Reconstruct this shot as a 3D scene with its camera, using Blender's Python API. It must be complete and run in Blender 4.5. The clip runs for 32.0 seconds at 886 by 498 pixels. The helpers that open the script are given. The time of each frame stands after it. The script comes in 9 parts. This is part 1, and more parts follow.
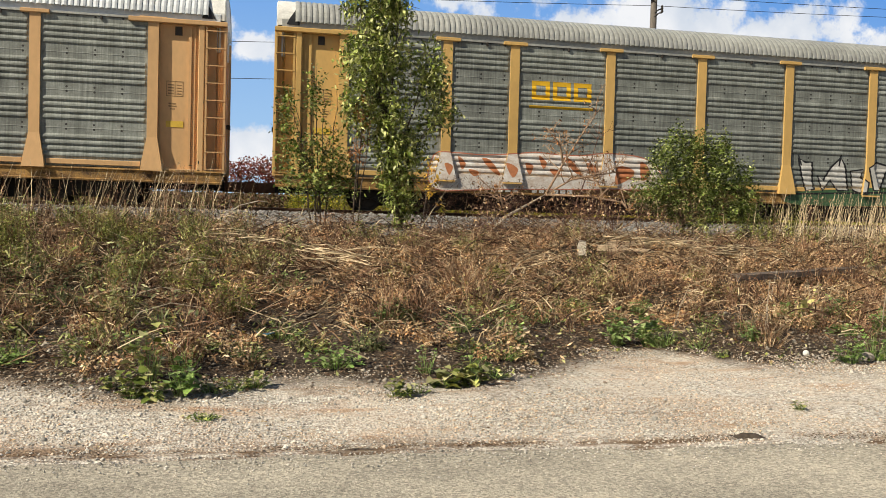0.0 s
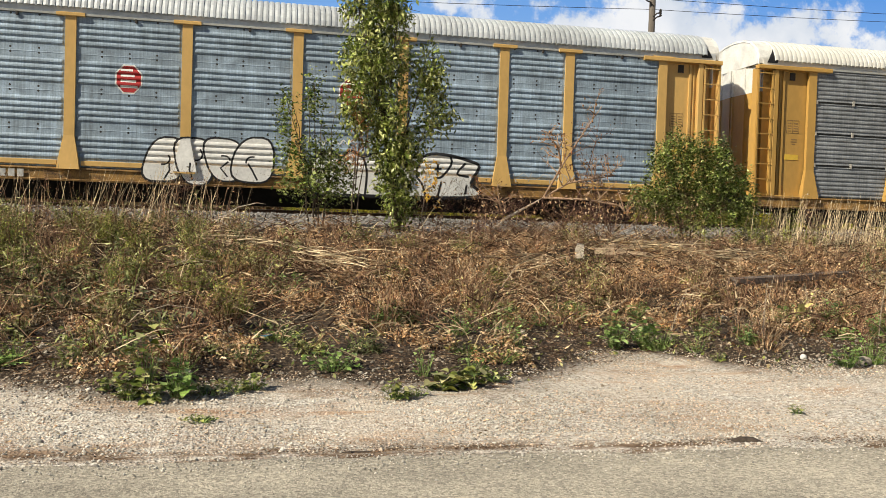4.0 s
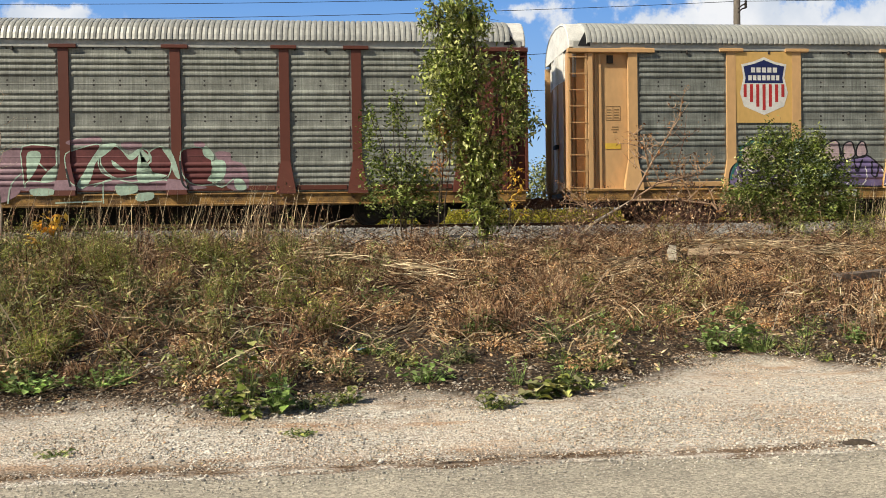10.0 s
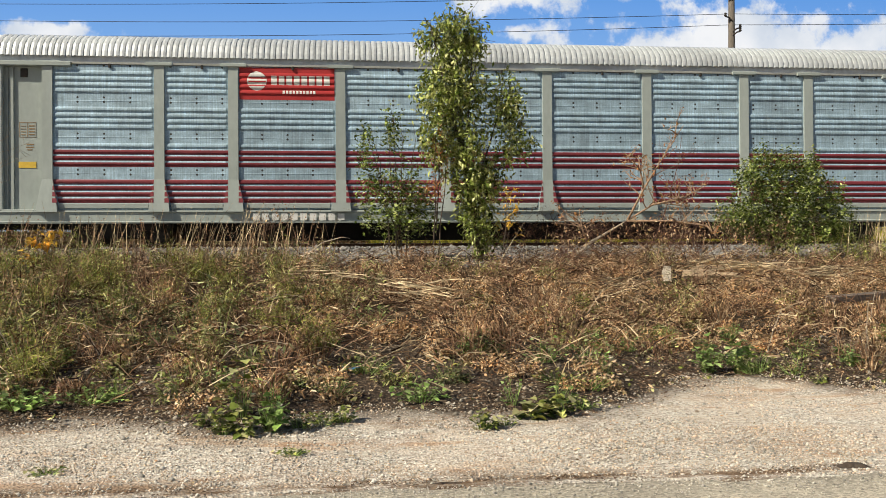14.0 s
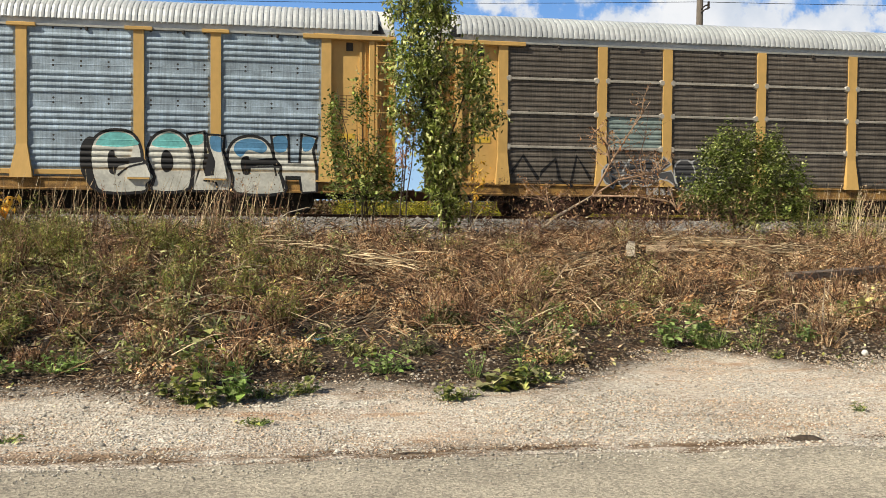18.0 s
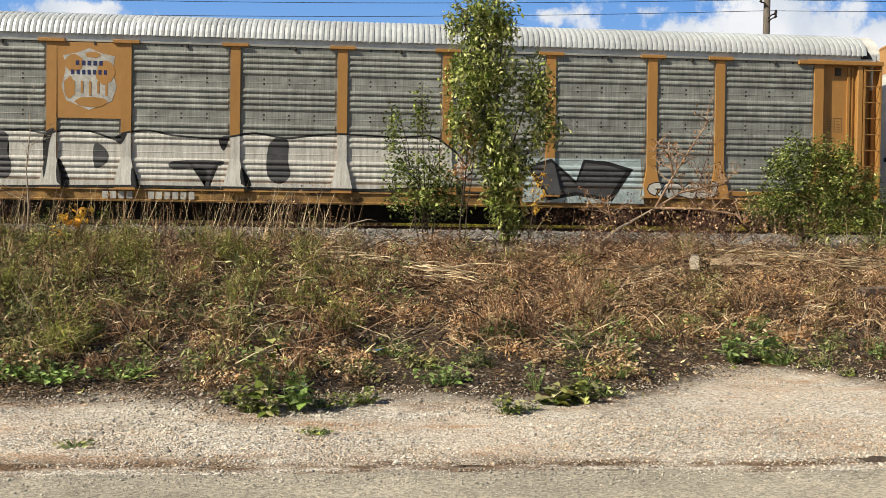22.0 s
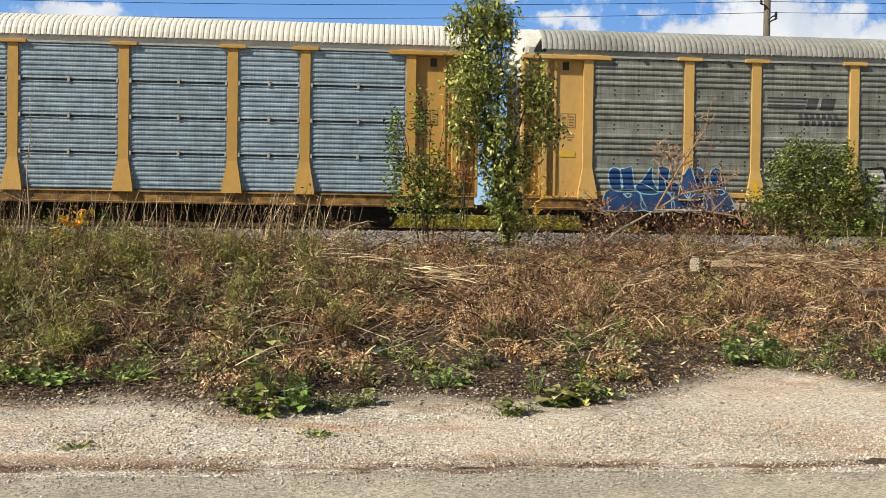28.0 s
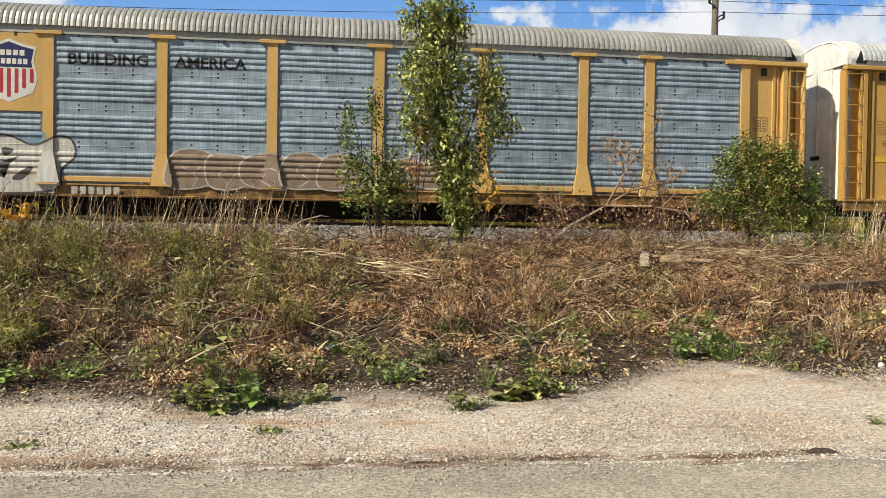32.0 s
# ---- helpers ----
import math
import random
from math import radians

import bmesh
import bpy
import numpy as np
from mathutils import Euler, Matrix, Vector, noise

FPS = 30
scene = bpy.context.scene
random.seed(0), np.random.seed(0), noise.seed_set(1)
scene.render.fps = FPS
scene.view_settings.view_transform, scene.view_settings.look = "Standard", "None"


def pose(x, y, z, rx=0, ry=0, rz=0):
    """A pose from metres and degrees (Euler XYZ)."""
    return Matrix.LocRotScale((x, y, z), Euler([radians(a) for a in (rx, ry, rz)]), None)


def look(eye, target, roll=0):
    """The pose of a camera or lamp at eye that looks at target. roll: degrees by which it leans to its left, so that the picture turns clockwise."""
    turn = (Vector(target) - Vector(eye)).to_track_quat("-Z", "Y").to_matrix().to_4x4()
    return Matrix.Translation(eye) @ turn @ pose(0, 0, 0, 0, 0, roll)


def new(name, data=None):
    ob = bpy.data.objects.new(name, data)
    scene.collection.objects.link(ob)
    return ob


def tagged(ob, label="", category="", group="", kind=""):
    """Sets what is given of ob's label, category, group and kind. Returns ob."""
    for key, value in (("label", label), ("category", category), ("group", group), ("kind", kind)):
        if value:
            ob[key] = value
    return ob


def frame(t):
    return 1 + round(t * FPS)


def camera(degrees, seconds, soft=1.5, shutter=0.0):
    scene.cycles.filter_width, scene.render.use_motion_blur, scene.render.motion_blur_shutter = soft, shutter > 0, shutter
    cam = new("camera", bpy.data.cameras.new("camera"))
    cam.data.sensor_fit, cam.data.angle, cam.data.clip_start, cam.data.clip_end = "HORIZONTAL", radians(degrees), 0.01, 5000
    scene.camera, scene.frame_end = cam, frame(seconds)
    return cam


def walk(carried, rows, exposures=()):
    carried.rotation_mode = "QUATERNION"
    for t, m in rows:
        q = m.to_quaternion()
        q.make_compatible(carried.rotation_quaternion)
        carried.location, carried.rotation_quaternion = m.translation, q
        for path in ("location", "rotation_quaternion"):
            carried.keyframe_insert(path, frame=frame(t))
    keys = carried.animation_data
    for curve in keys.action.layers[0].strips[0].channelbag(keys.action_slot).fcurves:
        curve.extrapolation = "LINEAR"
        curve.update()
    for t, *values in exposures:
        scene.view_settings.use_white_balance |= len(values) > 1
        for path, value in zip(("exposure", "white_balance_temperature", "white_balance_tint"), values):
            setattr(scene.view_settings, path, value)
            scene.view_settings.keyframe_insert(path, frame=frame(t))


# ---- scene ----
import functools

# The camera is held by hand in one place at the roadside and only turns.
EYE = (0.0, 0.0, 1.6)
cam = camera(54.8, 32.0, soft=0.5)
# seconds, yaw, pitch, roll
TURNS = [
    (0, -11.25, -1.98, -1.59), (0.5, -11.03, -1.76, -1.60), (1, -11.28, -1.64, -1.51), (1.5, -11.12, -1.46, -1.39),
    (2, -11.12, -1.17, -1.37), (2.5, -10.98, -1.38, -1.60), (4.5, -11.44, -1.91, -1.82), (5, -10.66, -2.04, -1.78),
    (5.5, -11.06, -1.89, -2.23), (6, -11.66, -1.40, -2.33), (6.5, -9.59, -1.22, -1.38), (7, -7.21, -0.76, -0.32),
    (7.5, -5.35, -0.75, 0.68), (8, -5.21, -0.29, 0.98), (8.5, -5.34, 0.11, 0.96), (9, -5.50, -0.20, 0.75),
    (9.5, -5.62, -0.90, 0.64), (10, -5.55, -1.23, 0.81), (10.5, -6.09, -0.87, 0.69), (11, -5.70, -0.29, 0.63),
    (11.5, -4.09, -0.14, 0.36), (12, -3.36, -0.14, 0.32), (12.5, -4.07, -0.25, 0.26), (13, -4.15, -0.44, 0.04),
    (13.5, -3.80, -0.25, 0.15), (14, -5.87, 0.06, 0.35), (14.5, -8.41, -0.26, 0.40), (15, -8.75, -0.70, 0.50),
    (15.5, -9.03, -0.86, 0.48), (17.5, -8.33, -1.48, -0.26), (18, -8.13, -1.80, -0.51), (18.5, -6.90, -1.81, -0.93),
    (19, -4.91, -1.75, -1.21), (19.5, -4.39, -1.75, -1.23), (20, -4.58, -1.63, -1.00), (20.5, -4.37, -1.58, -0.95),
    (21, -4.66, -0.92, -0.80), (21.5, -4.55, -0.60, -0.69), (22, -4.12, -1.04, -0.74), (22.5, -4.56, -1.42, -0.52),
    (23, -6.21, -1.39, -0.56), (23.5, -7.30, -1.85, -0.73), (24, -8.36, -1.93, -0.75), (24.5, -8.91, -1.75, -0.65),
    (25, -8.07, -1.91, -0.46), (25.5, -7.52, -1.89, -0.55), (26, -6.95, -1.73, -0.33), (26.5, -6.20, -1.62, -0.21),
    (28.5, -3.76, -0.83, -0.72), (29, -3.66, -1.13, -0.57), (29.5, -4.20, -1.49, -0.17), (30, -5.95, -1.53, -0.16),
    (30.5, -6.75, -1.91, -0.25), (31, -7.26, -1.65, -0.44), (31.5, -7.43, -1.25, -0.76), (32, -7.24, -1.22, -0.86),
]
walk(cam, [(t, pose(*EYE, 90 + pitch, roll, yaw)) for t, yaw, pitch, roll in TURNS],
     [(0, 0.25), (5.2, 0.25), (6.4, 0.15), (7.3, 0.15), (8.2, 0.25), (14.2, 0.25), (15, 0.14), (16, 0.14), (17.5, 0.25), (32, 0.25)])

# ---- light: autumn sun from behind the camera's left shoulder, blue sky with cumulus ----
SUN_TO = Vector((-0.69, -0.31, 0.65)).normalized()
world = bpy.data.worlds.new("sky")
scene.world = world
world.use_nodes = True
wn = world.node_tree
sky = wn.nodes.new("ShaderNodeTexSky")
sky.sky_type, sky.sun_disc = "NISHITA", False
sky.sun_elevation = math.asin(SUN_TO.z)
sky.sun_rotation = math.atan2(SUN_TO.x, SUN_TO.y)
wn.links.new(sky.outputs[0], wn.nodes["Background"].inputs[0])
wn.nodes["Background"].inputs[1].default_value = 0.05
sun = new("sun", bpy.data.lights.new("sun", "SUN"))
sun.data.energy, sun.data.angle, sun.data.color = 5.0, radians(0.5), (1.0, 0.915, 0.74)
sun.matrix_world = look((0, 0, 60), Vector((0, 0, 60)) - SUN_TO)
scene.view_settings.exposure = 0.25

# ---- materials ----
def mat(name, col, rough=0.7, metal=0.0, var=0.2, scale=2.0, fine=30.0, bump=0.15, col2=None, rnd=0.0,
        stretch=(1, 1, 1), island=0.0, spec=0.4):
    """A procedural surface: base colour varied by a coarse and a fine noise, with fine relief."""
    m = bpy.data.materials.new(name)
    m.use_nodes = True
    t = m.node_tree
    n, ln = t.nodes, t.links
    b = n["Principled BSDF"]
    b.inputs["Roughness"].default_value, b.inputs["Metallic"].default_value = rough, metal
    b.inputs["Specular IOR Level"].default_value = spec
    co = n.new("ShaderNodeTexCoord")
    mp = n.new("ShaderNodeMapping")
    mp.inputs["Scale"].default_value = stretch
    ln.new(co.outputs["Object"], mp.inputs["Vector"])
    src = mp.outputs[0]
    if rnd:
        oi = n.new("ShaderNodeObjectInfo")
        ad = n.new("ShaderNodeVectorMath")
        ad.operation = "MULTIPLY_ADD"
        ln.new(oi.outputs["Random"], ad.inputs[0])
        ad.inputs[1].default_value = (37, 19, 53)
        ln.new(src, ad.inputs[2])
        src = ad.outputs[0]
    big, small = n.new("ShaderNodeTexNoise"), n.new("ShaderNodeTexNoise")
    big.inputs["Scale"].default_value, big.inputs["Detail"].default_value = scale, 5
    small.inputs["Scale"].default_value, small.inputs["Detail"].default_value = fine, 3
    ln.new(src, big.inputs["Vector"]), ln.new(src, small.inputs["Vector"])
    mx = n.new("ShaderNodeMix")
    mx.inputs["Factor"].default_value = 0.4
    ln.new(big.outputs[0], mx.inputs["A"]), ln.new(small.outputs[0], mx.inputs["B"])
    ramp = n.new("ShaderNodeValToRGB")
    c2 = col2 or tuple(min(1, c * (1 + var)) for c in col)
    c1 = col if col2 else tuple(c * (1 - var) for c in col)
    ramp.color_ramp.elements[0].position, ramp.color_ramp.elements[1].position = 0.36, 0.64
    ramp.color_ramp.elements[0].color, ramp.color_ramp.elements[1].color = (*c1, 1), (*c2, 1)
    ln.new(mx.outputs[0], ramp.inputs[0])
    out = ramp.outputs[0]
    if island or rnd:
        hs = n.new("ShaderNodeHueSaturation")
        mr = n.new("ShaderNodeMapRange")
        amp = island or rnd
        mr.inputs["To Min"].default_value, mr.inputs["To Max"].default_value = 1 - amp, 1 + amp
        if island:
            ge = n.new("ShaderNodeNewGeometry")
            ln.new(ge.outputs["Random Per Island"], mr.inputs["Value"])
        else:
            ln.new(oi.outputs["Random"], mr.inputs["Value"])
        ln.new(mr.outputs[0], hs.inputs["Value"])
        ln.new(out, hs.inputs["Color"])
        out = hs.outputs[0]
    ln.new(out, b.inputs["Base Color"])
    if bump:
        bp = n.new("ShaderNodeBump")
        bp.inputs["Strength"].default_value, bp.inputs["Distance"].default_value = bump, 0.02
        ln.new(small.outputs[0], bp.inputs["Height"])
        ln.new(bp.outputs[0], b.inputs["Normal"])
    m["out"] = 0
    return m


def leafy(name, cols, rough=0.6, thru=0.3):
    """Leaves or dry stems: a colour for each island out of a few, with light through the blade and clump shade in the
    colour.
    """
    m = bpy.data.materials.new(name)
    m.use_nodes = True
    n, ln = m.node_tree.nodes, m.node_tree.links
    b = n["Principled BSDF"]
    ge = n.new("ShaderNodeNewGeometry")
    ramp = n.new("ShaderNodeValToRGB")
    ramp.color_ramp.interpolation = "LINEAR"
    while len(ramp.color_ramp.elements) < len(cols):
        ramp.color_ramp.elements.new(0.5)
    for i, c in enumerate(cols):
        e = ramp.color_ramp.elements[i]
        e.position, e.color = i / max(1, len(cols) - 1), (*c, 1)
    ln.new(ge.outputs["Random Per Island"], ramp.inputs[0])
    # noise multiplies shaded pockets and lit clumps into the leaf colour
    co, ns, mr, clump_shade = n.new("ShaderNodeTexCoord"), n.new("ShaderNodeTexNoise"), n.new("ShaderNodeMapRange"), n.new("ShaderNodeMix")
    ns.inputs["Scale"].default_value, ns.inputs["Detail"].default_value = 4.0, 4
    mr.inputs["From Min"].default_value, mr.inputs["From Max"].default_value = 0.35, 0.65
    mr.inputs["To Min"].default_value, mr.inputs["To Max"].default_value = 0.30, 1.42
    clump_shade.data_type, clump_shade.blend_type = "RGBA", "MULTIPLY"
    clump_shade.inputs["Factor"].default_value = 1.0
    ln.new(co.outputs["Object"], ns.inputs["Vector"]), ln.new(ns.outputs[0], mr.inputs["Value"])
    ln.new(ramp.outputs[0], clump_shade.inputs["A"]), ln.new(mr.outputs[0], clump_shade.inputs["B"])
    tint = clump_shade.outputs["Result"]
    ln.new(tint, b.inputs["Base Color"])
    b.inputs["Roughness"].default_value = rough
    b.inputs["Specular IOR Level"].default_value = 0.15
    if thru:
        tr = n.new("ShaderNodeBsdfTranslucent")
        ms = n.new("ShaderNodeMixShader")
        ms.inputs[0].default_value = thru
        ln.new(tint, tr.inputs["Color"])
        ln.new(b.outputs[0], ms.inputs[1]), ln.new(tr.outputs[0], ms.inputs[2])
        ln.new(ms.outputs[0], n["Material Output"].inputs["Surface"])
    return m


def panel_mat(name, col, dirt, dots=True, rough=0.6, metal=0.08, streak=0.6):
    """Galvanised wall sheet: vertical dirt streaks, rows of small punched holes, rust flecks."""
    m = bpy.data.materials.new(name)
    m.use_nodes = True
    n, ln = m.node_tree.nodes, m.node_tree.links
    b = n["Principled BSDF"]
    b.inputs["Roughness"].default_value, b.inputs["Metallic"].default_value = rough, metal
    co, oi = n.new("ShaderNodeTexCoord"), n.new("ShaderNodeObjectInfo")
    ad = n.new("ShaderNodeVectorMath")
    ad.operation = "MULTIPLY_ADD"
    ad.inputs[1].default_value = (41, 0, 17)
    ln.new(oi.outputs["Random"], ad.inputs[0]), ln.new(co.outputs["Object"], ad.inputs[2])
    st = n.new("ShaderNodeMapping")
    st.inputs["Scale"].default_value = (9, 1, 0.7)
    ln.new(ad.outputs[0], st.inputs["Vector"])
    n1, n2 = n.new("ShaderNodeTexNoise"), n.new("ShaderNodeTexNoise")
    n1.inputs["Scale"].default_value, n1.inputs["Detail"].default_value = 1.6, 5
    n2.inputs["Scale"].default_value, n2.inputs["Detail"].default_value = 1.1, 6
    ln.new(st.outputs[0], n1.inputs["Vector"]), ln.new(ad.outputs[0], n2.inputs["Vector"])
    ad2 = n.new("ShaderNodeMath")
    ad2.operation = "ADD"
    ln.new(n1.outputs[0], ad2.inputs[0]), ln.new(n2.outputs[0], ad2.inputs[1])
    mr = n.new("ShaderNodeMapRange")
    mr.inputs["From Min"].default_value, mr.inputs["From Max"].default_value = 0.8, 1.25
    mr.inputs["To Max"].default_value = streak
    ln.new(ad2.outputs[0], mr.inputs["Value"])
    mx = n.new("ShaderNodeMix")
    mx.data_type = "RGBA"
    mx.inputs["A"].default_value, mx.inputs["B"].default_value = (*col, 1), (*dirt, 1)
    ln.new(mr.outputs[0], mx.inputs["Factor"])
    # grime: blotches, thin runs down the sheet, fine speckle
    run, bl = n.new("ShaderNodeMapping"), n.new("ShaderNodeMapping")
    run.inputs["Scale"].default_value, bl.inputs["Scale"].default_value = (26, 1, 1.1), (1.2, 1, 2.6)
    ln.new(ad.outputs[0], run.inputs["Vector"]), ln.new(ad.outputs[0], bl.inputs["Vector"])
    value = None
    for src, sc, dt, lo, hi in ((run.outputs[0], 1.0, 4, 0.82, 1.22), (bl.outputs[0], 1.7, 7, 0.72, 1.25), (ad.outputs[0], 22.0, 3, 0.85, 1.15)):
        tx, rg = n.new("ShaderNodeTexNoise"), n.new("ShaderNodeMapRange")
        tx.inputs["Scale"].default_value, tx.inputs["Detail"].default_value = sc, dt
        rg.inputs["From Min"].default_value, rg.inputs["From Max"].default_value = 0.34, 0.66
        rg.inputs["To Min"].default_value, rg.inputs["To Max"].default_value = lo, hi
        ln.new(src, tx.inputs["Vector"]), ln.new(tx.outputs[0], rg.inputs["Value"])
        if value is None:
            value = rg.outputs[0]
        else:
            ml = n.new("ShaderNodeMath")
            ml.operation = "MULTIPLY"
            ln.new(value, ml.inputs[0]), ln.new(rg.outputs[0], ml.inputs[1])
            value = ml.outputs[0]
    gm = n.new("ShaderNodeMix")
    gm.data_type, gm.blend_type = "RGBA", "MULTIPLY"
    gm.inputs["Factor"].default_value = 0.8
    ln.new(mx.outputs["Result"], gm.inputs["A"]), ln.new(value, gm.inputs["B"])
    out = gm.outputs["Result"]
    if dots:
        sp = n.new("ShaderNodeSeparateXYZ")
        ln.new(co.outputs["Object"], sp.inputs[0])

        def wave(sock, per, off):
            a, f, s, q = (n.new("ShaderNodeMath") for _ in range(4))
            a.operation, f.operation, s.operation, q.operation = "MULTIPLY_ADD", "FRACT", "SUBTRACT", "MULTIPLY"
            a.inputs[1].default_value, a.inputs[2].default_value = 1 / per, off
            ln.new(sock, a.inputs[0]), ln.new(a.outputs[0], f.inputs[0]), ln.new(f.outputs[0], s.inputs[0])
            s.inputs[1].default_value = 0.5
            ln.new(s.outputs[0], q.inputs[0])
            q.inputs[1].default_value = per
            return q.outputs[0]
        # two rows of bolt holes on each plain band
        hx, ha, hb = wave(sp.outputs[0], 0.67, 0.5), wave(sp.outputs[2], 0.9525, -0.5656), wave(sp.outputs[2], 0.9525, -0.4396)
        ab, bb, mn = (n.new("ShaderNodeMath") for _ in range(3))
        ab.operation = bb.operation = "ABSOLUTE"
        mn.operation = "MINIMUM"
        ln.new(ha, ab.inputs[0]), ln.new(hb, bb.inputs[0]), ln.new(ab.outputs[0], mn.inputs[0]), ln.new(bb.outputs[0], mn.inputs[1])
        hz = mn.outputs[0]
        px, pz, sm, lt = (n.new("ShaderNodeMath") for _ in range(4))
        px.operation = pz.operation = "MULTIPLY"
        sm.operation, lt.operation = "ADD", "LESS_THAN"
        ln.new(hx, px.inputs[0]), ln.new(hx, px.inputs[1]), ln.new(hz, pz.inputs[0]), ln.new(hz, pz.inputs[1])
        ln.new(px.outputs[0], sm.inputs[0]), ln.new(pz.outputs[0], sm.inputs[1])
        ln.new(sm.outputs[0], lt.inputs[0])
        lt.inputs[1].default_value = 0.0008
        dm = n.new("ShaderNodeMix")
        dm.data_type = "RGBA"
        dm.inputs["B"].default_value = (0.03, 0.028, 0.025, 1)
        ln.new(lt.outputs[0], dm.inputs["Factor"]), ln.new(out, dm.inputs["A"])
        out = dm.outputs["Result"]
    hs, mr2 = n.new("ShaderNodeHueSaturation"), n.new("ShaderNodeMapRange")
    mr2.inputs["To Min"].default_value, mr2.inputs["To Max"].default_value = 0.88, 1.12
    ln.new(oi.outputs["Random"], mr2.inputs["Value"]), ln.new(mr2.outputs[0], hs.inputs["Value"])
    ln.new(out, hs.inputs["Color"]), ln.new(hs.outputs[0], b.inputs["Base Color"])
    return m


PAINT = {k: mat("paint_" + k, c, 0.5, 0.0, 0.10, 0.8, 9, 0.03, rnd=0.05, stretch=(1, 1, 0.5)) for k, c in {
    "amber": (0.475, 0.255, 0.085), "yellow": (0.61, 0.385, 0.13), "tan": (0.60, 0.365, 0.17), "gold": (0.50, 0.295, 0.078), "rust_yellow": (0.40, 0.205, 0.06),
    "brown": (0.12, 0.035, 0.022), "grey": (0.36, 0.40, 0.38)}.items()}
PANEL = {
    "grey": panel_mat("sheet_grey", (0.255, 0.27, 0.245), (0.08, 0.085, 0.075)),
    "light": panel_mat("sheet_light", (0.255, 0.265, 0.235), (0.09, 0.092, 0.078)),
    "blue": panel_mat("sheet_blue", (0.31, 0.395, 0.485), (0.14, 0.17, 0.19)),
    "pale_blue": panel_mat("sheet_pale_blue", (0.345, 0.475, 0.575), (0.17, 0.20, 0.21), streak=0.4),
    "pale_grey": panel_mat("sheet_pale_grey", (0.29, 0.305, 0.32), (0.13, 0.13, 0.13), dots=False, streak=0.45),
    "weathered": panel_mat("sheet_weathered", (0.30, 0.315, 0.295), (0.11, 0.11, 0.10)),
    "steel_blue": panel_mat("sheet_steel_blue", (0.30, 0.39, 0.475), (0.13, 0.165, 0.18), streak=0.4),
    "slate": panel_mat("sheet_slate", (0.27, 0.355, 0.435), (0.13, 0.17, 0.20), dots=False, streak=0.35),
    "dark": panel_mat("sheet_dark", (0.145, 0.125, 0.105), (0.058, 0.05, 0.042)),
}
PAINT["sill"] = mat("paint_grimy_sill", (0.055, 0.03, 0.017), 0.75, 0.0, 0.3, 2.2, 26, 0.2, col2=(0.46, 0.26, 0.075), rnd=0.08, stretch=(1.4, 1, 2.5))
ROOF = {
    "grey": mat("roof_grey", (0.42, 0.42, 0.39), 0.45, 0.3, 0.25, 0.6, 9, 0.05, rnd=0.06),
    "silver": mat("roof_silver", (0.60, 0.625, 0.635), 0.42, 0.25, 0.2, 0.6, 9, 0.05, rnd=0.06),
    "white": mat("roof_white", (0.70, 0.685, 0.63), 0.5, 0.0, 0.08, 0.6, 9, 0.05, rnd=0.05),
}
M_BLACK = mat("undercarriage_black", (0.022, 0.02, 0.018), 0.8, 0.1, 0.4, 4, 40)
M_DARK = mat("dark_steel", (0.05, 0.042, 0.036), 0.7, 0.2, 0.4, 3, 30)
M_RUST = mat("rusty_steel", (0.11, 0.055, 0.032), 0.75, 0.2, 0.4, 5, 50)
M_STEEL = mat("polished_rail_head", (0.42, 0.40, 0.37), 0.3, 0.9, 0.15, 2, 30, 0.02)
M_WHITE = mat("white_paint", (0.70, 0.69, 0.65), 0.6, 0, 0.18, 3, 22, 0.05, rnd=0.05)
M_CREAM = mat("cream_end_paint", (0.82, 0.78, 0.68), 0.6, 0, 0.14, 1.5, 22, 0.05, rnd=0.05)
M_INK = mat("black_paint", (0.018, 0.018, 0.02), 0.55, 0, 0.3, 3, 22, 0.03)
M_BAR = mat("light_bar", (0.42, 0.39, 0.34), 0.5, 0.2, 0.25, 3, 25)


def spray(name, col, var=0.25):
    return mat("spray_" + name, col, 0.55, 0.0, var, 3.0, 14, 0.0, stretch=(1, 1, 1))


M_ASPHALT = mat("worn_asphalt", (0.40, 0.355, 0.285), 0.9, 0, 0.30, 0.9, 60, 0.7)
M_WOOD = mat("weathered_wood", (0.16, 0.125, 0.10), 0.85, 0, 0.4, 2, 30, 0.4, stretch=(1, 8, 8))
M_BARK = mat("bark", (0.10, 0.075, 0.055), 0.9, 0, 0.35, 8, 60, 0.4)
M_PALEBARK = mat("pale_bare_branch", (0.44, 0.36, 0.27), 0.85, 0, 0.25, 6, 50, 0.3)
M_WHITEBARK = mat("bleached_bark", (0.52, 0.44, 0.35), 0.85, 0, 0.25, 6, 50, 0.3)
M_POLE = mat("grey_pole_wood", (0.14, 0.12, 0.10), 0.9, 0, 0.3, 4, 40, 0.3, stretch=(6, 6, 0.6))
M_STONE = mat("ballast_stone", (0.215, 0.20, 0.185), 0.9, 0, 0.2, 8, 60, 0.3, island=0.45)
M_PEBBLE = mat("limestone_chip", (0.49, 0.455, 0.40), 0.9, 0, 0.3, 1.3, 60, 0.3, island=0.5)
M_NOTICE = mat("yellow_notice", (0.66, 0.44, 0.06), 0.5, 0, 0.1, 5, 30, 0.02)
M_STENCIL = mat("faded_stencil", (0.24, 0.15, 0.065), 0.7, 0, 0.3, 5, 30, 0.02)


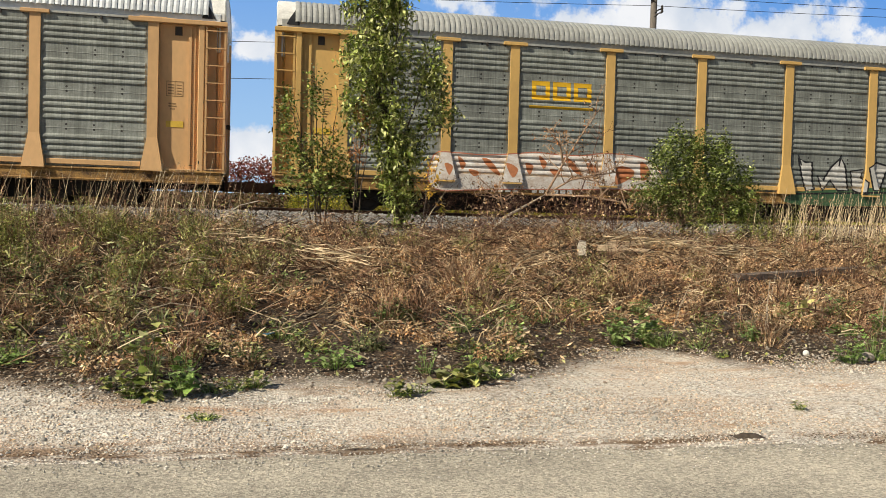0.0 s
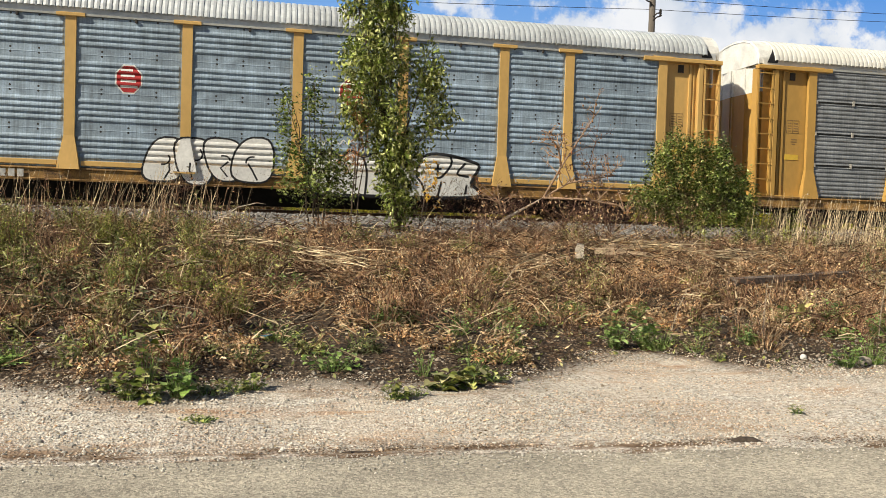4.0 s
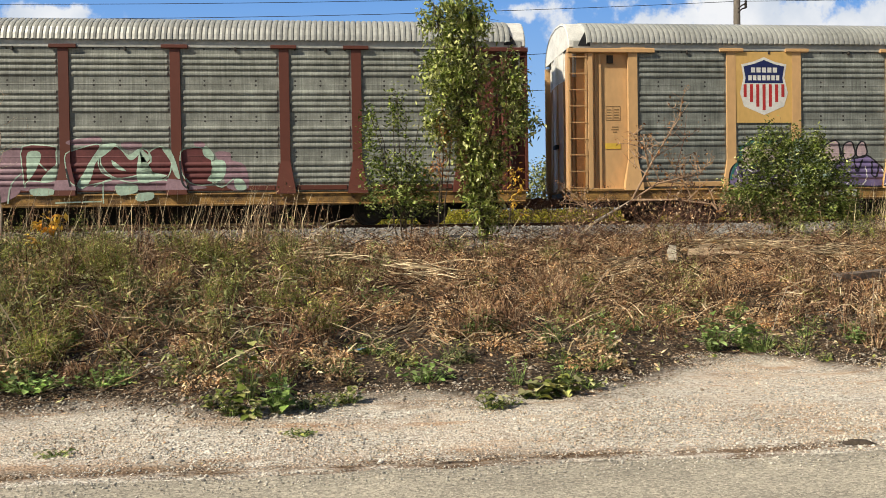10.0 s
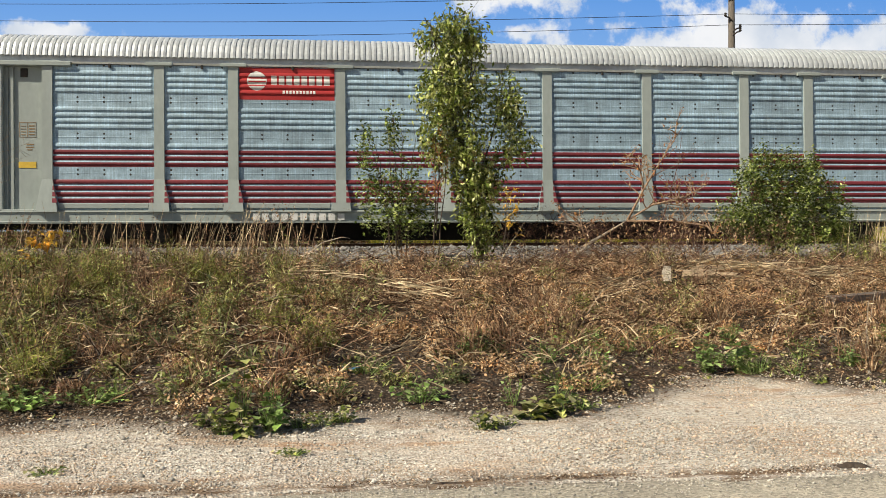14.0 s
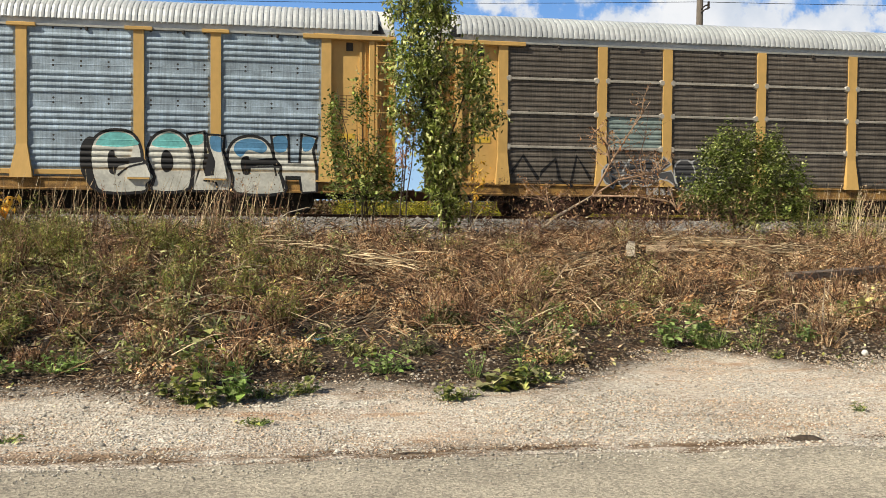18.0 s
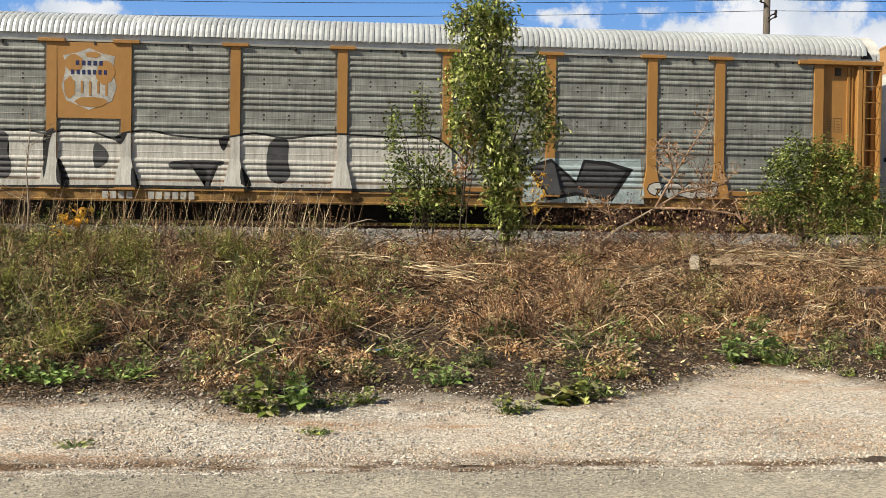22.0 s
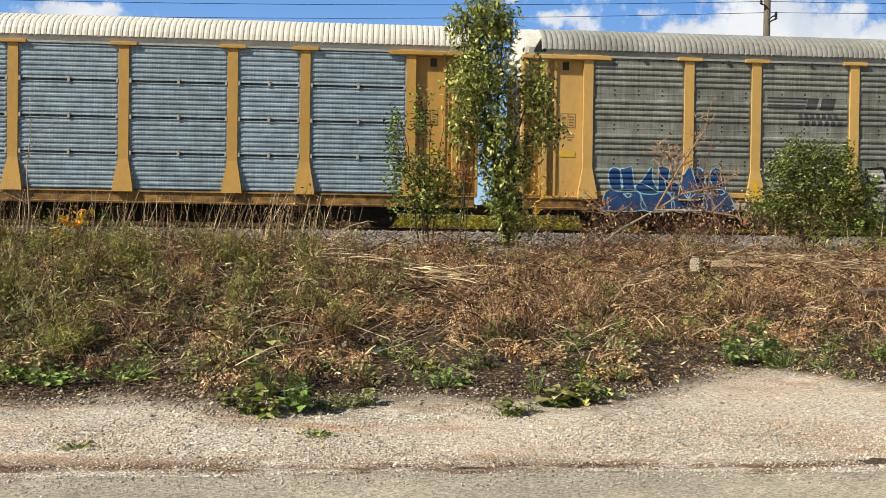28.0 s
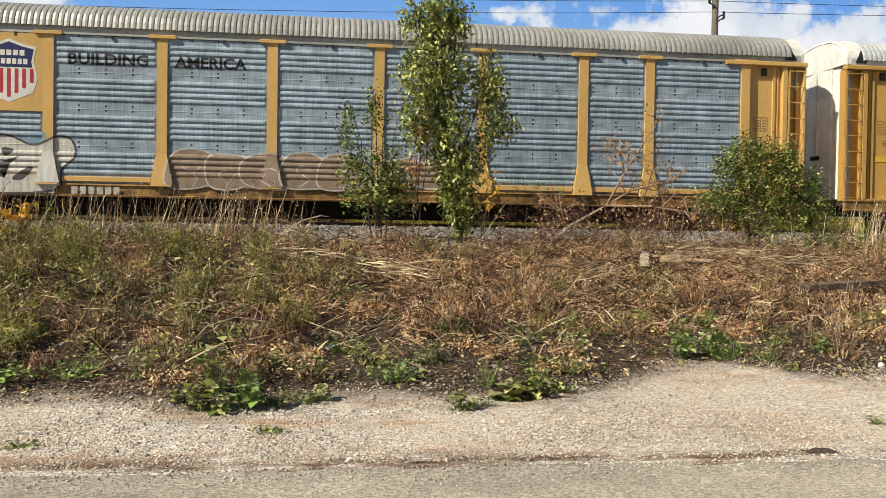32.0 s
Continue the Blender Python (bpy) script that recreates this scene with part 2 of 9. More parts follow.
def stained_asphalt(m):
    """Adds a dark damp strip and blots along the lane's edge."""
    n, ln = m.node_tree.nodes, m.node_tree.links
    b = n["Principled BSDF"]
    old = b.inputs["Base Color"].links[0].from_socket
    co, sp = n.new("ShaderNodeTexCoord"), n.new("ShaderNodeSeparateXYZ")
    mp, ns = n.new("ShaderNodeMapping"), n.new("ShaderNodeTexNoise")
    mp.inputs["Scale"].default_value = (0.55, 5.5, 1)
    ns.inputs["Scale"].default_value, ns.inputs["Detail"].default_value = 1.0, 7
    ln.new(co.outputs["Object"], mp.inputs["Vector"]), ln.new(mp.outputs[0], ns.inputs["Vector"])
    ln.new(co.outputs["Object"], sp.inputs[0])
    near = n.new("ShaderNodeMapRange")
    near.inputs["From Min"].default_value, near.inputs["From Max"].default_value = 5.35, 5.75
    near.inputs["To Min"].default_value, near.inputs["To Max"].default_value = -0.13, 0.10
    ln.new(sp.outputs[1], near.inputs["Value"])
    ad, mr, mx = n.new("ShaderNodeMath"), n.new("ShaderNodeMapRange"), n.new("ShaderNodeMix")
    ln.new(ns.outputs[0], ad.inputs[0]), ln.new(near.outputs[0], ad.inputs[1])
    mr.inputs["From Min"].default_value, mr.inputs["From Max"].default_value, mr.inputs["To Max"].default_value = 0.62, 0.74, 0.55
    ln.new(ad.outputs[0], mr.inputs["Value"])
    mx.data_type = "RGBA"
    mx.inputs["B"].default_value = (0.11, 0.08, 0.055, 1)
    ln.new(mr.outputs[0], mx.inputs["Factor"]), ln.new(old, mx.inputs["A"])
    # aggregate worn bare: pale and dark chips in the binder
    vo, sc, rp, mg = n.new("ShaderNodeTexVoronoi"), n.new("ShaderNodeSeparateColor"), n.new("ShaderNodeValToRGB"), n.new("ShaderNodeMix")
    vo.inputs["Scale"].default_value = 55
    ln.new(co.outputs["Object"], vo.inputs["Vector"]), ln.new(vo.outputs["Color"], sc.inputs[0]), ln.new(sc.outputs[0], rp.inputs[0])
    for e, (p, v) in zip(rp.color_ramp.elements, ((0.0, 0.5), (1.0, 1.45))):
        e.position, e.color = p, (v, v, v * 0.97, 1)
    mg.data_type, mg.blend_type = "RGBA", "MULTIPLY"
    mg.inputs["Factor"].default_value = 0.75
    ln.new(mx.outputs["Result"], mg.inputs["A"]), ln.new(rp.outputs[0], mg.inputs["B"]), ln.new(mg.outputs["Result"], b.inputs["Base Color"])


stained_asphalt(M_ASPHALT)

# ---- mesh helpers ----
class Shape:
    """Collects vertices and faces of one mesh."""

    def __init__(self):
        self.v, self.f = [], []

    def add(self, verts, faces):
        o = len(self.v)
        self.v += [tuple(p) for p in verts]
        self.f += [tuple(o + i for i in f) for f in faces]
        return self

    def box(self, x0, x1, y0, y1, z0, z1, c=0.0):
        """A box; c chamfers its four edges along its longest side."""
        if not c:
            p = [(x, y, z) for x in (x0, x1) for y in (y0, y1) for z in (z0, z1)]
            return self.add(p, [(0, 1, 3, 2), (4, 6, 7, 5), (0, 4, 5, 1), (2, 3, 7, 6), (0, 2, 6, 4), (1, 5, 7, 3)])
        s = (x1 - x0, y1 - y0, z1 - z0)
        ax = s.index(max(s))
        lo, hi = (x0, y0, z0), (x1, y1, z1)
        a, b = [i for i in range(3) if i != ax]
        ring = [(lo[a] + c, lo[b]), (hi[a] - c, lo[b]), (hi[a], lo[b] + c), (hi[a], hi[b] - c),
                (hi[a] - c, hi[b]), (lo[a] + c, hi[b]), (lo[a], hi[b] - c), (lo[a], lo[b] + c)]
        vs = []
        for e in (lo[ax], hi[ax]):
            for u, w in ring:
                p = [0, 0, 0]
                p[ax], p[a], p[b] = e, u, w
                vs.append(p)
        fs = [tuple(range(8))[::-1], tuple(range(8, 16))] + [(i, (i + 1) % 8, 8 + (i + 1) % 8, 8 + i) for i in range(8)]
        return self.add(vs, fs)

    def sheet(self, rows):
        """A grid surface from rows of points."""
        m = len(rows[0])
        fs = [(i * m + j, i * m + j + 1, (i + 1) * m + j + 1, (i + 1) * m + j)
              for i in range(len(rows) - 1) for j in range(m - 1)]
        return self.add([p for r in rows for p in r], fs)

    def tube(self, pts, radii, n=6, cap=True):
        """A tube through points, with a radius at each."""
        vs, pts = [], [Vector(p) for p in pts]
        for i, p in enumerate(pts):
            d = (pts[min(i + 1, len(pts) - 1)] - pts[max(i - 1, 0)]).normalized()
            a = d.orthogonal().normalized()
            b = d.cross(a)
            vs += [p + radii[i] * (math.cos(2 * math.pi * k / n) * a + math.sin(2 * math.pi * k / n) * b) for k in range(n)]
        fs = [(i * n + k, i * n + (k + 1) % n, (i + 1) * n + (k + 1) % n, (i + 1) * n + k)
              for i in range(len(pts) - 1) for k in range(n)]
        if cap:
            fs += [tuple(range(n))[::-1], tuple((len(pts) - 1) * n + k for k in range(n))]
        return self.add(vs, fs)

    def disc(self, c, axis, rings, n=20):
        """A turned solid along axis x, y or z: rings of (offset along the axis, radius)."""
        vs = []
        for off, r in rings:
            for k in range(n):
                u, w = r * math.cos(2 * math.pi * k / n), r * math.sin(2 * math.pi * k / n)
                p = {"x": (off, u, w), "y": (u, off, w), "z": (u, w, off)}[axis]
                vs.append((c[0] + p[0], c[1] + p[1], c[2] + p[2]))
        m = len(rings)
        fs = [(i * n + k, i * n + (k + 1) % n, (i + 1) * n + (k + 1) % n, (i + 1) * n + k) for i in range(m - 1) for k in range(n)]
        fs += [tuple(range(n))[::-1], tuple((m - 1) * n + k for k in range(n))]
        return self.add(vs, fs)

    def mirrored(self, on=1):
        """The same shape on the other side of x = 0."""
        if on:
            self.v = [(-x, y, z) for x, y, z in self.v]
        return self

    def mesh(self, name, smooth=False):
        me = bpy.data.meshes.new(name)
        me.from_pydata(self.v, [], self.f)
        bm = bmesh.new()
        bm.from_mesh(me)
        bmesh.ops.recalc_face_normals(bm, faces=bm.faces)
        bm.to_mesh(me)
        bm.free()
        me.materials.append(None)
        if smooth:
            me.polygons.foreach_set("use_smooth", [True] * len(me.polygons))
        return me


STORE = {}


def stored(key, build, smooth=False):
    """The mesh under that key, built at its first use."""
    if key not in STORE:
        STORE[key] = build().mesh(key.split("/")[0], smooth)
    return STORE[key]


def part(name, me, material, parent, m=None, label=""):
    """Links a mesh as one part under its parent, with its own material."""
    me = me.mesh(name) if isinstance(me, Shape) else me
    ob = new(name, me)
    if not me.materials:
        me.materials.append(None)
    ob.material_slots[0].link = "OBJECT"
    ob.material_slots[0].material = material
    ob.parent = parent
    if m is not None:
        ob.matrix_basis = m
    if label:
        tagged(ob, label)
    return ob


def thing(name, label, category, at=(0, 0, 0), group="", kind="", rz=0):
    ob = new(name)
    ob.matrix_basis = pose(*at, 0, 0, rz)
    return tagged(ob, label, category, group, kind)


def quick(name, v, faces, material, smooth=False):
    """One object from arrays of vertices and faces of equal size."""
    me = bpy.data.meshes.new(name)
    v, faces = np.asarray(v, np.float32), np.asarray(faces, np.int32)
    k = faces.shape[1]
    me.vertices.add(len(v)), me.loops.add(faces.size), me.polygons.add(len(faces))
    me.vertices.foreach_set("co", v.ravel())
    me.polygons.foreach_set("loop_start", np.arange(0, faces.size, k, dtype=np.int32))
    me.loops.foreach_set("vertex_index", faces.ravel())
    if smooth:
        me.polygons.foreach_set("use_smooth", np.ones(len(faces), bool))
    me.update(calc_edges=True)
    me.materials.append(material)
    return new(name, me)


# ---- the lie of the land ----
TOE_X = (-30, -6, -3.3, -2.3, -1.7, -1.2, -0.6, 0.0, 0.5, 1.1, 2.1, 2.6, 3.3, 4.0, 4.6, 5.0, 5.4, 8, 30)
TOE_Y = (8.3, 8.0, 7.65, 8.0, 7.7, 7.3, 7.4, 7.95, 7.9, 7.75, 7.8, 8.1, 8.9, 9.5, 9.8, 9.2, 8.55, 8.9, 8.8)
RAIL_Z, TRACK_Y, SIDE_Y = 1.79, 24.76, 23.26
wob = np.random.RandomState(5)
WAVES = [(wob.uniform(0.25, 2.4), wob.uniform(0, 6.28), wob.uniform(0, 6.28)) for _ in range(14)]


def rough_at(x, y):
    z = 0 * x
    for k, a, p in WAVES:
        z = z + np.sin(k * (x * np.cos(a) + y * np.sin(a)) * 2 + p) / (1 + k * 1.4)
    return z / 5


def height(x, y):
    """The ground's height: road, gravel verge, bank, ballast bed, land beyond."""
    x, y = np.asarray(x, float), np.asarray(y, float)
    toe = np.interp(x, TOE_X, TOE_Y)
    e = y - toe
    bank = np.interp(e, (-3, -1, 0, 0.7, 2.5, 6, 9.3, 11.3, 12.2), (0, 0.02, 0.06, 0.19, 0.43, 0.90, 1.30, 1.42, 1.45))
    bank = bank + 0.10 * rough_at(x, y) * np.clip(e / 1.5, 0, 1) * np.clip((21 - y) / 2, 0, 1)
    bed = np.interp(y, (0, 21.0, 22.5, 22.75, 26.8, 28.2, 32, 60, 400), (1.43, 1.43, 1.62, 1.64, 1.64, 1.5, 1.7, 3.0, 3.0))
    z = np.where(y > 20.6, bed, np.minimum(bank, 1.45))
    return np.where(y < 5.8, 0.0, z)

# ---- ground ----
def ground_sheet():
    xs = np.concatenate([[-1500, -600, -250, -120, -60, -36], np.arange(-26, 34.01, 0.22), [44, 70, 130, 260, 600, 1500]])
    ys = np.concatenate([[-600, -200, -60, -20, -6, 0, 3, 5, 5.6], np.arange(5.8, 23.0, 0.2), [23, 24, 26, 26.8, 28.2, 30, 34, 45, 60, 90, 150, 300, 700, 2000]])
    X, Y = np.meshgrid(xs, ys)
    Z = height(X, Y)
    near = (Y > 5.9) & (Y < 9.5) & (np.abs(X) < 36)
    Z = Z + np.where(near, 0.012 * rough_at(X * 3, Y * 3), 0)
    n = len(xs)
    v = np.stack([X.ravel(), Y.ravel(), Z.ravel()], 1)
    i, j = np.meshgrid(np.arange(len(ys) - 1), np.arange(n - 1), indexing="ij")
    a = (i * n + j).ravel()
    return quick("ground", v, np.stack([a, a + 1, a + n + 1, a + n], 1), M_GROUND, True)


def ground_material():
    m = bpy.data.materials.new("verge_gravel_and_soil")
    m.use_nodes = True
    n, ln = m.node_tree.nodes, m.node_tree.links
    b = n["Principled BSDF"]
    b.inputs["Roughness"].default_value = 0.95
    b.inputs["Specular IOR Level"].default_value = 0.2
    co = n.new("ShaderNodeTexCoord")
    sp = n.new("ShaderNodeSeparateXYZ")
    ln.new(co.outputs["Object"], sp.inputs[0])

    def noise_at(scale, detail=4):
        t = n.new("ShaderNodeTexNoise")
        t.inputs["Scale"].default_value, t.inputs["Detail"].default_value = scale, detail
        ln.new(co.outputs["Object"], t.inputs["Vector"])
        return t.outputs[0]

    def ramp(sock, *stops):
        r = n.new("ShaderNodeValToRGB")
        while len(r.color_ramp.elements) < len(stops):
            r.color_ramp.elements.new(0.5)
        for e, (p, c) in zip(r.color_ramp.elements, stops):
            e.position, e.color = p, (*c, 1)
        ln.new(sock, r.inputs[0])
        return r.outputs[0]

    def mix(fac, a, c):
        x = n.new("ShaderNodeMix")
        x.data_type = "RGBA"
        ln.new(fac, x.inputs["Factor"]), ln.new(a, x.inputs["A"]), ln.new(c, x.inputs["B"])
        return x.outputs["Result"]

    def step(sock, lo, hi, wob=0.0):
        s = sock
        if wob:
            a = n.new("ShaderNodeMath")
            a.operation = "MULTIPLY_ADD"
            a.inputs[1].default_value = wob
            ln.new(noise_at(2.2, 6), a.inputs[0]), ln.new(sock, a.inputs[2])
            s = a.outputs[0]
        r = n.new("ShaderNodeMapRange")
        r.inputs["From Min"].default_value, r.inputs["From Max"].default_value = lo, hi
        ln.new(s, r.inputs["Value"])
        return r.outputs[0]
    stones = n.new("ShaderNodeTexVoronoi")
    stones.inputs["Scale"].default_value = 42
    ln.new(co.outputs["Object"], stones.inputs["Vector"])
    sv = n.new("ShaderNodeSeparateColor")
    ln.new(stones.outputs["Color"], sv.inputs[0])
    chip = ramp(sv.outputs[0], (0.0, (0.25, 0.22, 0.18)), (0.5, (0.54, 0.485, 0.41)), (1.0, (0.79, 0.74, 0.66)))
    tan = ramp(noise_at(1.1, 6), (0.42, (0.64, 0.54, 0.43)), (0.52, (0.60, 0.46, 0.34)), (0.62, (0.42, 0.27, 0.17)))
    wide = n.new("ShaderNodeMapping")
    wide.inputs["Scale"].default_value = (0.42, 1.5, 1)
    ln.new(co.outputs["Object"], wide.inputs["Vector"])
    streaks = n.new("ShaderNodeTexNoise")
    streaks.inputs["Scale"].default_value, streaks.inputs["Detail"].default_value, streaks.inputs["Roughness"].default_value = 1.5, 8, 0.65
    ln.new(wide.outputs[0], streaks.inputs["Vector"])
    tan = mix(step(noise_at(120, 2), 0.35, 0.75), tan, chip)
    gravel = mix(step(streaks.outputs[0], 0.40, 0.62), chip, tan)
    rusty = ramp(noise_at(16, 5), (0.3, (0.30, 0.18, 0.11)), (0.6, (0.52, 0.37, 0.25)), (0.7, (0.62, 0.53, 0.42)))
    gravel = mix(step(streaks.outputs[0], 0.575, 0.66), gravel, rusty)
    # damp dirt washed along the lane's edge
    edge_y, edge_n = n.new("ShaderNodeMapRange"), n.new("ShaderNodeMath")
    edge_y.inputs["From Min"].default_value, edge_y.inputs["From Max"].default_value = 6.15, 5.85
    ln.new(sp.outputs[1], edge_y.inputs["Value"])
    edge_n.operation = "MULTIPLY"
    ln.new(edge_y.outputs[0], edge_n.inputs[0]), ln.new(step(streaks.outputs[0], 0.46, 0.56), edge_n.inputs[1])
    damp = ramp(noise_at(9, 4), (0.3, (0.10, 0.065, 0.04)), (0.7, (0.24, 0.16, 0.10)))
    gravel = mix(edge_n.outputs[0], gravel, damp)
    soil = ramp(noise_at(26, 7), (0.35, (0.026, 0.019, 0.014)), (0.55, (0.07, 0.05, 0.034)), (0.70, (0.24, 0.18, 0.125)))
    litter = ramp(noise_at(14, 6), (0.3, (0.018, 0.013, 0.008)), (0.55, (0.05, 0.034, 0.02)), (0.75, (0.15, 0.10, 0.06)))
    stone = ramp(sv.outputs[1], (0.0, (0.07, 0.065, 0.06)), (1.0, (0.24, 0.225, 0.205)))
    grass = ramp(noise_at(0.5, 6), (0.35, (0.07, 0.048, 0.03)), (0.65, (0.13, 0.09, 0.055)))
    z, y = sp.outputs[2], sp.outputs[1]
    out = mix(step(z, 0.07, 0.13, 0.07), gravel, soil)
    out = mix(step(z, 0.50, 0.75, 0.3), out, litter)
    out = mix(step(y, 17.3, 18.0, 0.6), out, stone)
    out = mix(step(y, 27.5, 28.5), out, grass)
    ln.new(out, b.inputs["Base Color"])
    bp = n.new("ShaderNodeBump")
    bp.inputs["Strength"].default_value, bp.inputs["Distance"].default_value = 0.7, 0.02
    ln.new(stones.outputs["Distance"], bp.inputs["Height"])
    ln.new(bp.outputs[0], b.inputs["Normal"])
    return m


M_GROUND = ground_material()
tagged(ground_sheet(), "gravel verge and weedy earth bank beside the tracks", "ground", kind="structure")

# road: a slightly crowned sheet that laps over the verge with a ragged edge
rx = np.arange(-40, 40.01, 0.1)
edge = 5.70 + 0.05 * np.sin(rx * 1.3) + 0.04 * np.sin(rx * 3.7 + 1) + 0.03 * np.sin(rx * 9.1) + np.random.RandomState(2).normal(0, 0.02, len(rx))
rows = [np.stack([rx, 0 * rx + y0, 0 * rx + z0], 1) for y0, z0 in ((-4.0, 0.02), (0.0, 0.03), (3.0, 0.02), (5.0, 0.012))]
rows += [np.stack([rx, edge - 0.15, 0 * rx + 0.008], 1), np.stack([rx, edge, 0 * rx + 0.003], 1), np.stack([rx, edge + 0.06, 0 * rx - 0.02], 1)]
n = len(rx)
i, j = np.meshgrid(np.arange(len(rows) - 1), np.arange(n - 1), indexing="ij")
a = (i * n + j).ravel()
tagged(quick("road", np.concatenate(rows), np.stack([a, a + 1, a + n + 1, a + n], 1), M_ASPHALT, True),
       "worn pale grey asphalt lane with ragged edge", "road", kind="structure")

# ---- track ----
rail_prof = [(-0.07, 0), (0.07, 0), (0.07, 0.012), (0.012, 0.03), (0.012, 0.125), (0.036, 0.14), (0.036, 0.172), (0.028, 0.178),
             (-0.028, 0.178), (-0.036, 0.172), (-0.036, 0.14), (-0.012, 0.125), (-0.012, 0.03), (-0.07, 0.012)]
for side in (-1, 1):
    rail = thing("rail", "rust-brown steel rail on wooden ties", "rail", (0, TRACK_Y + side * 0.753, RAIL_Z - 0.178), "running rails")
    s = Shape()
    s.add([(x, py, pz) for x in (-220, 260) for py, pz in rail_prof],
          [(k, (k + 1) % 14, 14 + (k + 1) % 14, 14 + k) for k in range(14)])
    part("web", s, M_RUST, rail)
    part("running_surface", Shape().box(-220, 260, -0.024, 0.024, 0.1785, 0.181), M_STEEL, rail, label="bright worn rail head")
tie_me = Shape().box(-0.115, 0.115, -1.3, 1.3, -0.17, 0.0, 0.015).mesh("tie")
tie_me.materials.clear()
tie_me.materials.append(M_WOOD)
for k in range(-54, 66):
    tie = new("railway_tie", tie_me)
    tie.matrix_basis = pose(k * 0.54 + random.uniform(-0.03, 0.03), TRACK_Y, RAIL_Z - 0.178, 0, 0, random.uniform(-1, 1))
    tagged(tie, "dark weathered wooden railway tie", "railway tie", "ties under the rails")


# ---- autorack cars ----
W, N = 2.840, 1.918
POSTS = [-11.858 + d for d in (0, W, W + N, 2 * W + N, 3 * W + N, 4 * W + N, 5 * W + N, 6 * W + N, 6 * W + 2 * N, 7 * W + 2 * N)]
HALF = 13.72
Z0, Z1 = 0.92, 4.73      # foot and head of the wall sheets above the rail
POST_W = 0.26


def profile(style):
    """The wall sheet's section: (height, depth out of the sheet's plane)."""
    pts = [(Z0, 0.0)]
    if style == "ribbed":
        bay = (Z1 - Z0) / 4
        for b in range(4):
            if b:
                pts += [(Z0 + b * bay - 0.002, 0.0), (Z0 + b * bay, 0.006), (Z0 + b * bay + 0.02, 0.0)]
            for r in range(4):
                z = Z0 + b * bay + 0.205 + r * 0.155
                pts += [(z, 0.0), (z + 0.014, 0.016), (z + 0.045, 0.030), (z + 0.085, 0.028), (z + 0.118, 0.014), (z + 0.135, 0.0)]
    elif style == "stacked":
        bay = (Z1 - Z0) / 4
        for b in range(4):
            z = Z0 + b * bay
            pts += [(z + 0.006, -0.04), (z + 0.034, -0.04), (z + 0.036, 0.02)]
            for r in range(7):
                q = z + 0.06 + r * 0.128
                pts += [(q, 0.02), (q + 0.02, 0.0), (q + 0.06, 0.0), (q + 0.08, 0.02)]
    else:
        for r in range(27):
            z = Z0 + 0.04 + r * 0.139
            pts += [(z, 0.0), (z + 0.02, 0.018), (z + 0.07, 0.018), (z + 0.09, 0.0)]
    return [p for p in pts if p[0] < Z1 - 0.02] + [(Z1, 0.0)]


def panel_shape(style, w):
    x, xi = w / 2 - 0.10, w / 2 - 0.20
    pr = profile(style)
    # the ribs are pressed in short of the posts
    s = Shape().sheet([[(-x, 0, z), (-xi - 0.03, 0, z), (-xi, -d, z), (xi, -d, z), (xi + 0.03, 0, z), (x, 0, z)] for z, d in pr])
    s.sheet([[(-x, 0.05, z), (x, 0.05, z)] for z in (Z0, Z1)])
    return s


def post_shape(style):
    w, s = POST_W / 2, Shape()
    foot = {"flush": 0.17, "barred": 0.20}.get(style, 0.27)
    ring = [(-foot, 0.86), (-foot * 0.93, Z0 + 0.12), (-w, Z0 + 0.80), (-w, 4.75), (w, 4.75), (w, Z0 + 0.80), (foot * 0.93, Z0 + 0.12), (foot, 0.86)]
    d = [0.16, 0.14, 0.065, 0.05, 0.05, 0.065, 0.14, 0.16] if style != "flush" else [0.07, 0.06, 0.05, 0.05, 0.05, 0.05, 0.06, 0.07]
    vs = [(x, -q, z) for (x, z), q in zip(ring, d)] + [(x, 0.05, z) for x, z in ring]
    s.add(vs, [(0, 1, 6, 7), (1, 2, 5, 6), (2, 3, 4, 5)] + [(k, (k + 1) % 8, 8 + (k + 1) % 8, 8 + k) for k in range(8)])
    if style == "ribbed" or style == "stacked":
        s.box(-0.34, 0.34, -0.10, 0.02, 4.715, 4.81, 0.012)
    return s


def roof_shape():
    sec = [(-1.565, 4.905), (-1.535, 5.06), (-1.44, 5.25), (-1.27, 5.41), (-1.0, 5.56), (-0.6, 5.67), (0, 5.72)]
    sec = sec + [(-y, z) for y, z in sec[-2::-1]]
    rows, x, k = [], -HALF + 0.55, 0
    while x < HALF - 0.55:
        for dx, lift in ((0.0, 0.0), (0.012, 0.034), (0.075, 0.042), (0.128, 0.034), (0.140, 0.0)):
            rows.append([(x + dx, y * (1 + lift * 0.5), z + lift) for y, z in sec])
        x += 0.15
    s = Shape().sheet(rows)
    s.box(-HALF + 0.2, HALF - 0.2, -1.515, -1.40, 4.75, 5.00, 0.01).box(-HALF + 0.2, HALF - 0.2, 1.40, 1.515, 4.75, 5.00, 0.01)
    return s


def roof_end_shape():
    sec = [(-1.50, 4.84), (-1.49, 5.03), (-1.40, 5.24), (-1.24, 5.42), (-0.98, 5.58), (-0.6, 5.69), (0, 5.74)]
    sec = sec + [(-y, z) for y, z in sec[-2::-1]]
    s = Shape().sheet([[(x, y * q, z + l) for y, z in sec] for x, q, l in ((0.0, 0.98, -0.06), (0.04, 1.0, 0.0), (0.62, 1.0, 0.0), (0.64, 0.98, -0.05))])
    s.add([(0.02, y, z) for y, z in sec], [tuple(range(len(sec)))])
    return s


